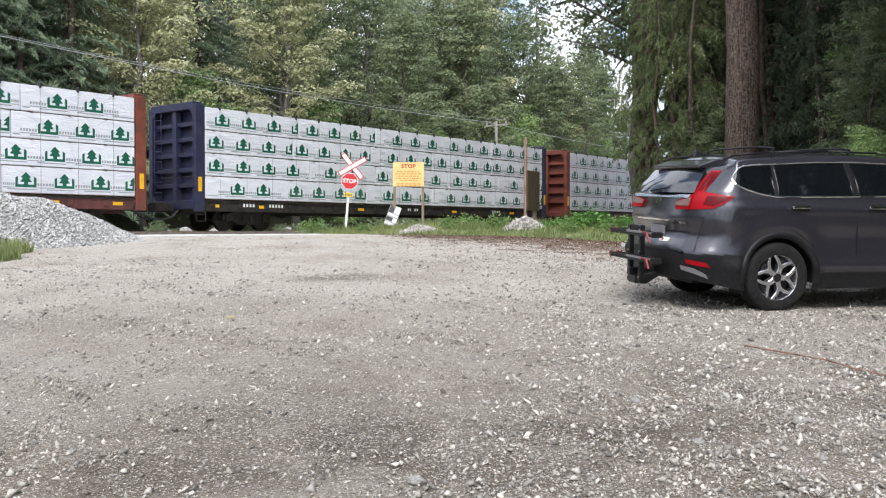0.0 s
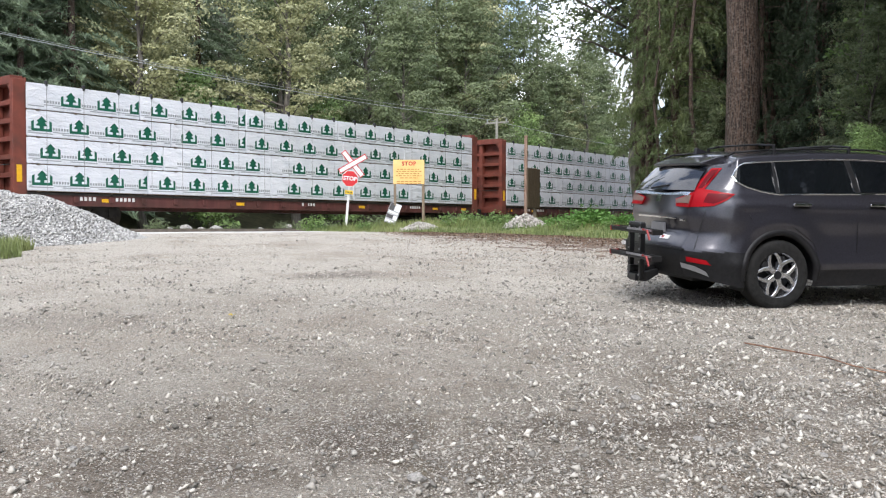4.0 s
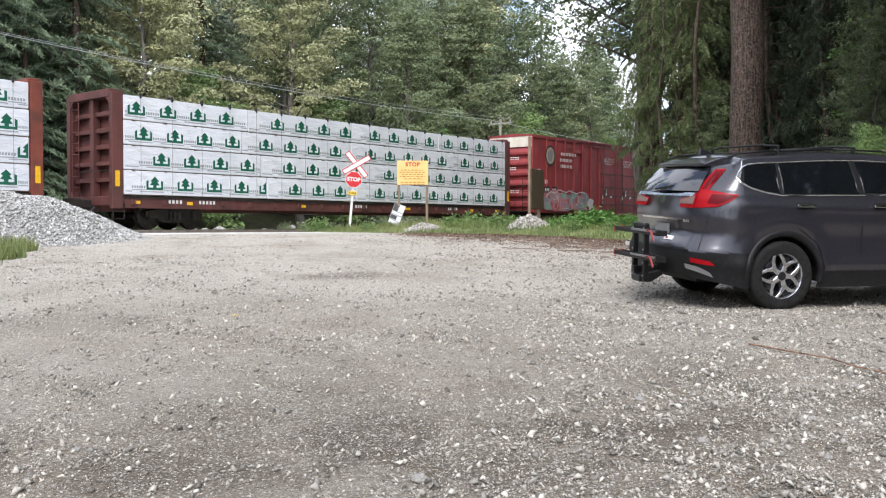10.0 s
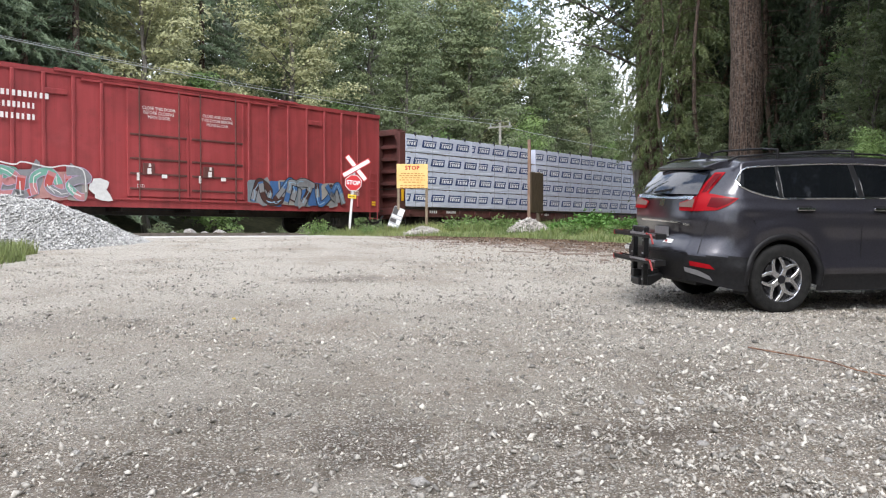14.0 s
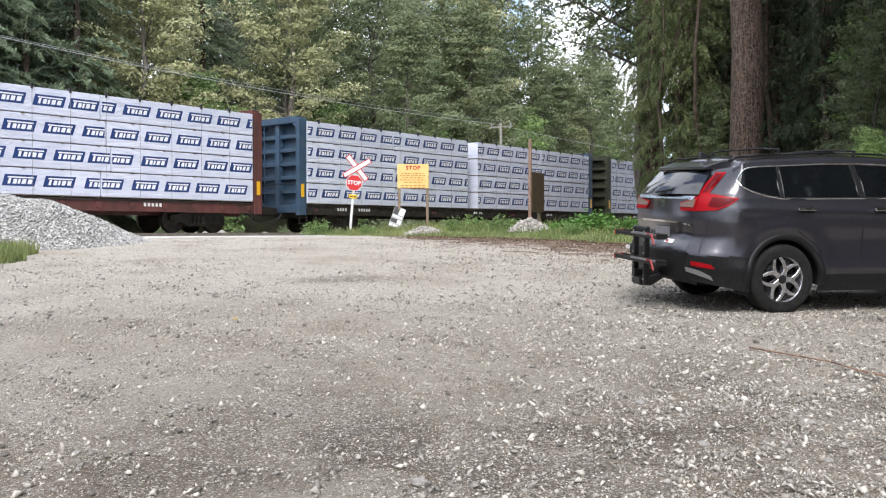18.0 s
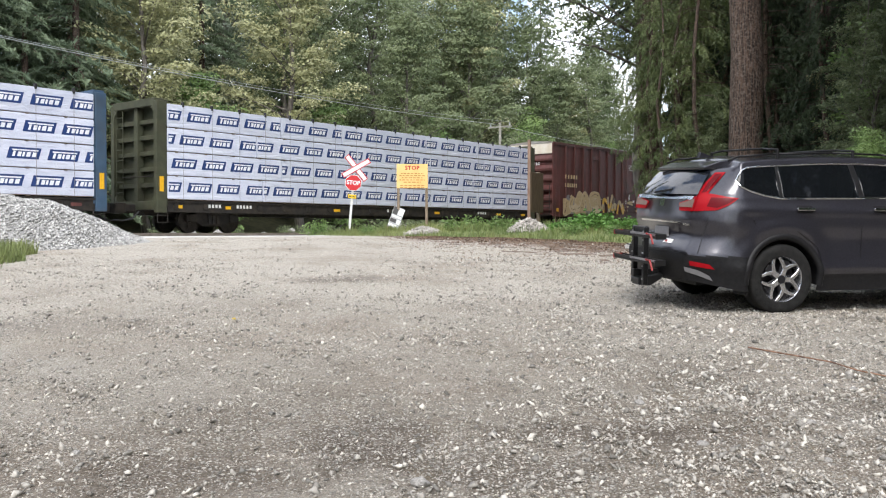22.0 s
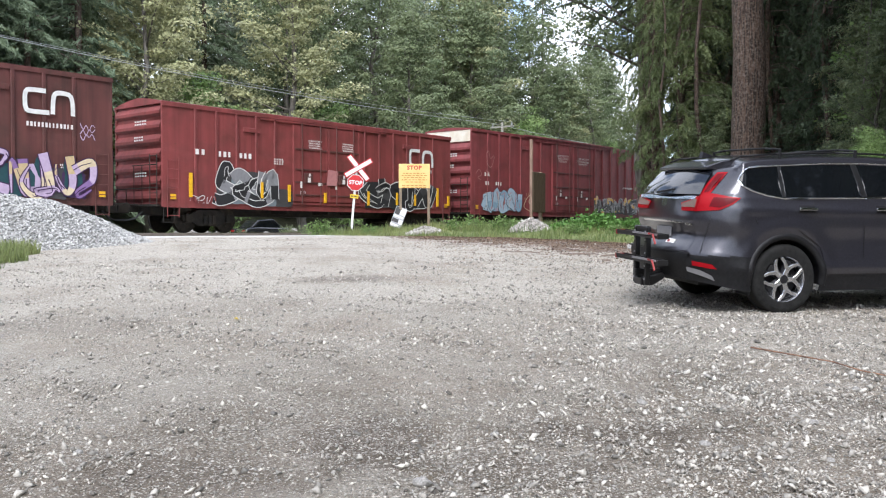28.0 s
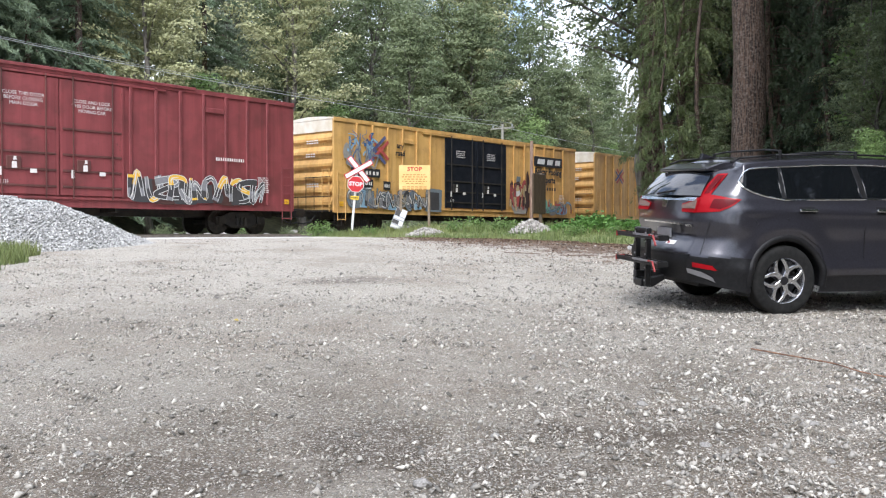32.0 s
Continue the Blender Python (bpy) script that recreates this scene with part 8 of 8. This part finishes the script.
def build_twig():
    bm = bmesh.new()
    pts = [(2.48, 7.42), (2.62, 7.10), (2.70, 6.90), (2.84, 6.66), (2.92, 6.42), (3.08, 6.28), (3.17, 6.25), (3.32, 6.14)]
    pts = [Vector((x, y, on_ground(x, y) + 0.02 + 0.015 * math.sin(7 * i))) for i, (x, y) in enumerate(pts)]
    limb(bm, pts, 0.008, 0.004, 6)
    tagged(new("fallen_twig", mesh_of(bm, "fallen_twig", M["twig"])), "thin reddish brown twig lying on gravel", "twig")


build_twig()


def build_yellow_leaf():
    x, y = -2.12, 8.96
    r = np.random.default_rng(3)
    c = np.array([[x, y, on_ground(x, y) + 0.025], [x + 0.03, y - 0.01, on_ground(x, y) + 0.02]])
    tagged(new("fallen_leaf", quads_mesh("fallen_leaf", leaf_quads(c, np.full(2, 0.06), r), M["leaf_yellow"])), "small curled yellow leaf lying on gravel", "leaf")


M["leaf_yellow"] = leaf_mat("yellowed leaf", (0.45, 0.33, 0.04), (0.60, 0.45, 0.07))
build_yellow_leaf()


# ---- the cars on the highway ----
def build_road_car(name, paint, label):
    car = thing(name, track_pose(-88, -22.0, HIGHWAY), label, "car")
    bm = bmesh.new()
    prism(bm, [(-2.2, 0.30), (-2.28, 0.62), (-2.15, 0.88), (-1.3, 0.94), (1.0, 0.90), (1.95, 0.80), (2.25, 0.62), (2.2, 0.30)], -0.86, 0.86)
    part("body", bm, paint, car, bevel=0.06)
    bm = bmesh.new()
    prism(bm, [(-1.75, 0.90), (-1.15, 1.36), (0.1, 1.42), (0.95, 0.88)], -0.70, 0.70)
    part("cabin", bm, paint, car, bevel=0.05)
    for y in (-0.712, 0.700):
        bm = bmesh.new()
        prism(bm, [(-1.40, 0.95), (-1.05, 1.29), (0.05, 1.34), (0.70, 0.95)], y, y + 0.012)
        part("side_window", bm, M["car_glass"], car)
    bm = bmesh.new()
    tube(bm, (0, -0.1, 0), (0, 0.1, 0), 0.31, sides=20)
    wheel = mesh_of(bm, "wheel", M["tyre"], 0.02)
    for x in (-1.35, 1.35):
        for y in (-0.78, 0.78):
            part("wheel", wheel, None, car).location = (x, y, 0.31)
    for y in (-0.6, 0.6):
        bm = bmesh.new()
        box(bm, 2.17, 2.24, y - 0.16, y + 0.16, 0.60, 0.72)
        part("headlamp", bm, M["lamp_clear"], car, bevel=0.02)
        bm = bmesh.new()
        box(bm, -2.27, -2.2, y - 0.16, y + 0.16, 0.66, 0.78)
        part("tail_lamp", bm, M["lamp_red"], car, bevel=0.02)
    return car


RED_CAR = build_road_car("red_car", plain("glossy red car paint", (0.42, 0.015, 0.02), 0.25, 0, 0.6), "small bright red car driving along the highway")
DARK_CAR = build_road_car("dark_car", plain("glossy black car paint", (0.012, 0.013, 0.015), 0.25, 0, 0.6), "tall black car driving along the highway")
DARK_CAR.scale = (1.1, 1.0, 1.2)


# ---- what moves ----
# seconds, metres that the train has rolled
ROLLED = [(0, -0.15), (1, 7.81), (2, 15.58), (3, 23.44), (4, 31.46), (5, 39.36), (6, 47.23), (7, 54.97), (8, 62.82), (9, 70.66), (10, 78.57), (11, 86.33),
          (12, 94.13), (13, 101.95), (14, 109.67), (15, 117.5), (16, 125.32), (17, 133.04), (18, 140.80), (19, 148.64), (20, 156.36), (21, 164.13),
          (22, 171.90), (23, 179.60), (24, 187.27), (25, 194.95), (26, 202.60), (27, 210.2), (28, 217.71), (29, 225.32), (30, 232.88), (31, 240.54), (32, 248.10)]


def rolled(t):
    return float(np.interp(t, [r[0] for r in ROLLED], [r[1] for r in ROLLED]))


def motions():
    for car, s0 in CARS:
        walk(car, [(t, track_pose(s0 - d, 0, RAIL)) for t, d in ROLLED])
    walk(RED_CAR, [(t, track_pose(s, -22.0, HIGHWAY)) for t, s in ((0, -70), (24.0, -70), (25.0, -57), (26.0, -37.2), (27.0, -17.4), (28.0, 2.0), (29.0, 21.7), (30.0, 41.3), (31.0, 60.9), (32.0, 80.5))])
    walk(DARK_CAR, [(t, track_pose(max(-80.0, 46.3 + 23.0 * (t - 28.2)), -22.0, HIGHWAY)) for t in (0, 22.0, 23.0, 24.0, 25.0, 26.0, 27.0, 28.0, 29.0, 30.0, 31.0, 32.0)])
    # the wheels turn as the train rolls
    steps = 480
    for wheel, x in WHEELS:
        rows = []
        for i in range(steps + 1):
            t = 32.0 * i / steps
            rows.append((t, pose(x, 0, 0.46, 0, -math.degrees(rolled(t) / 0.46) % 360, 0)))
        walk(wheel, rows)


motions()
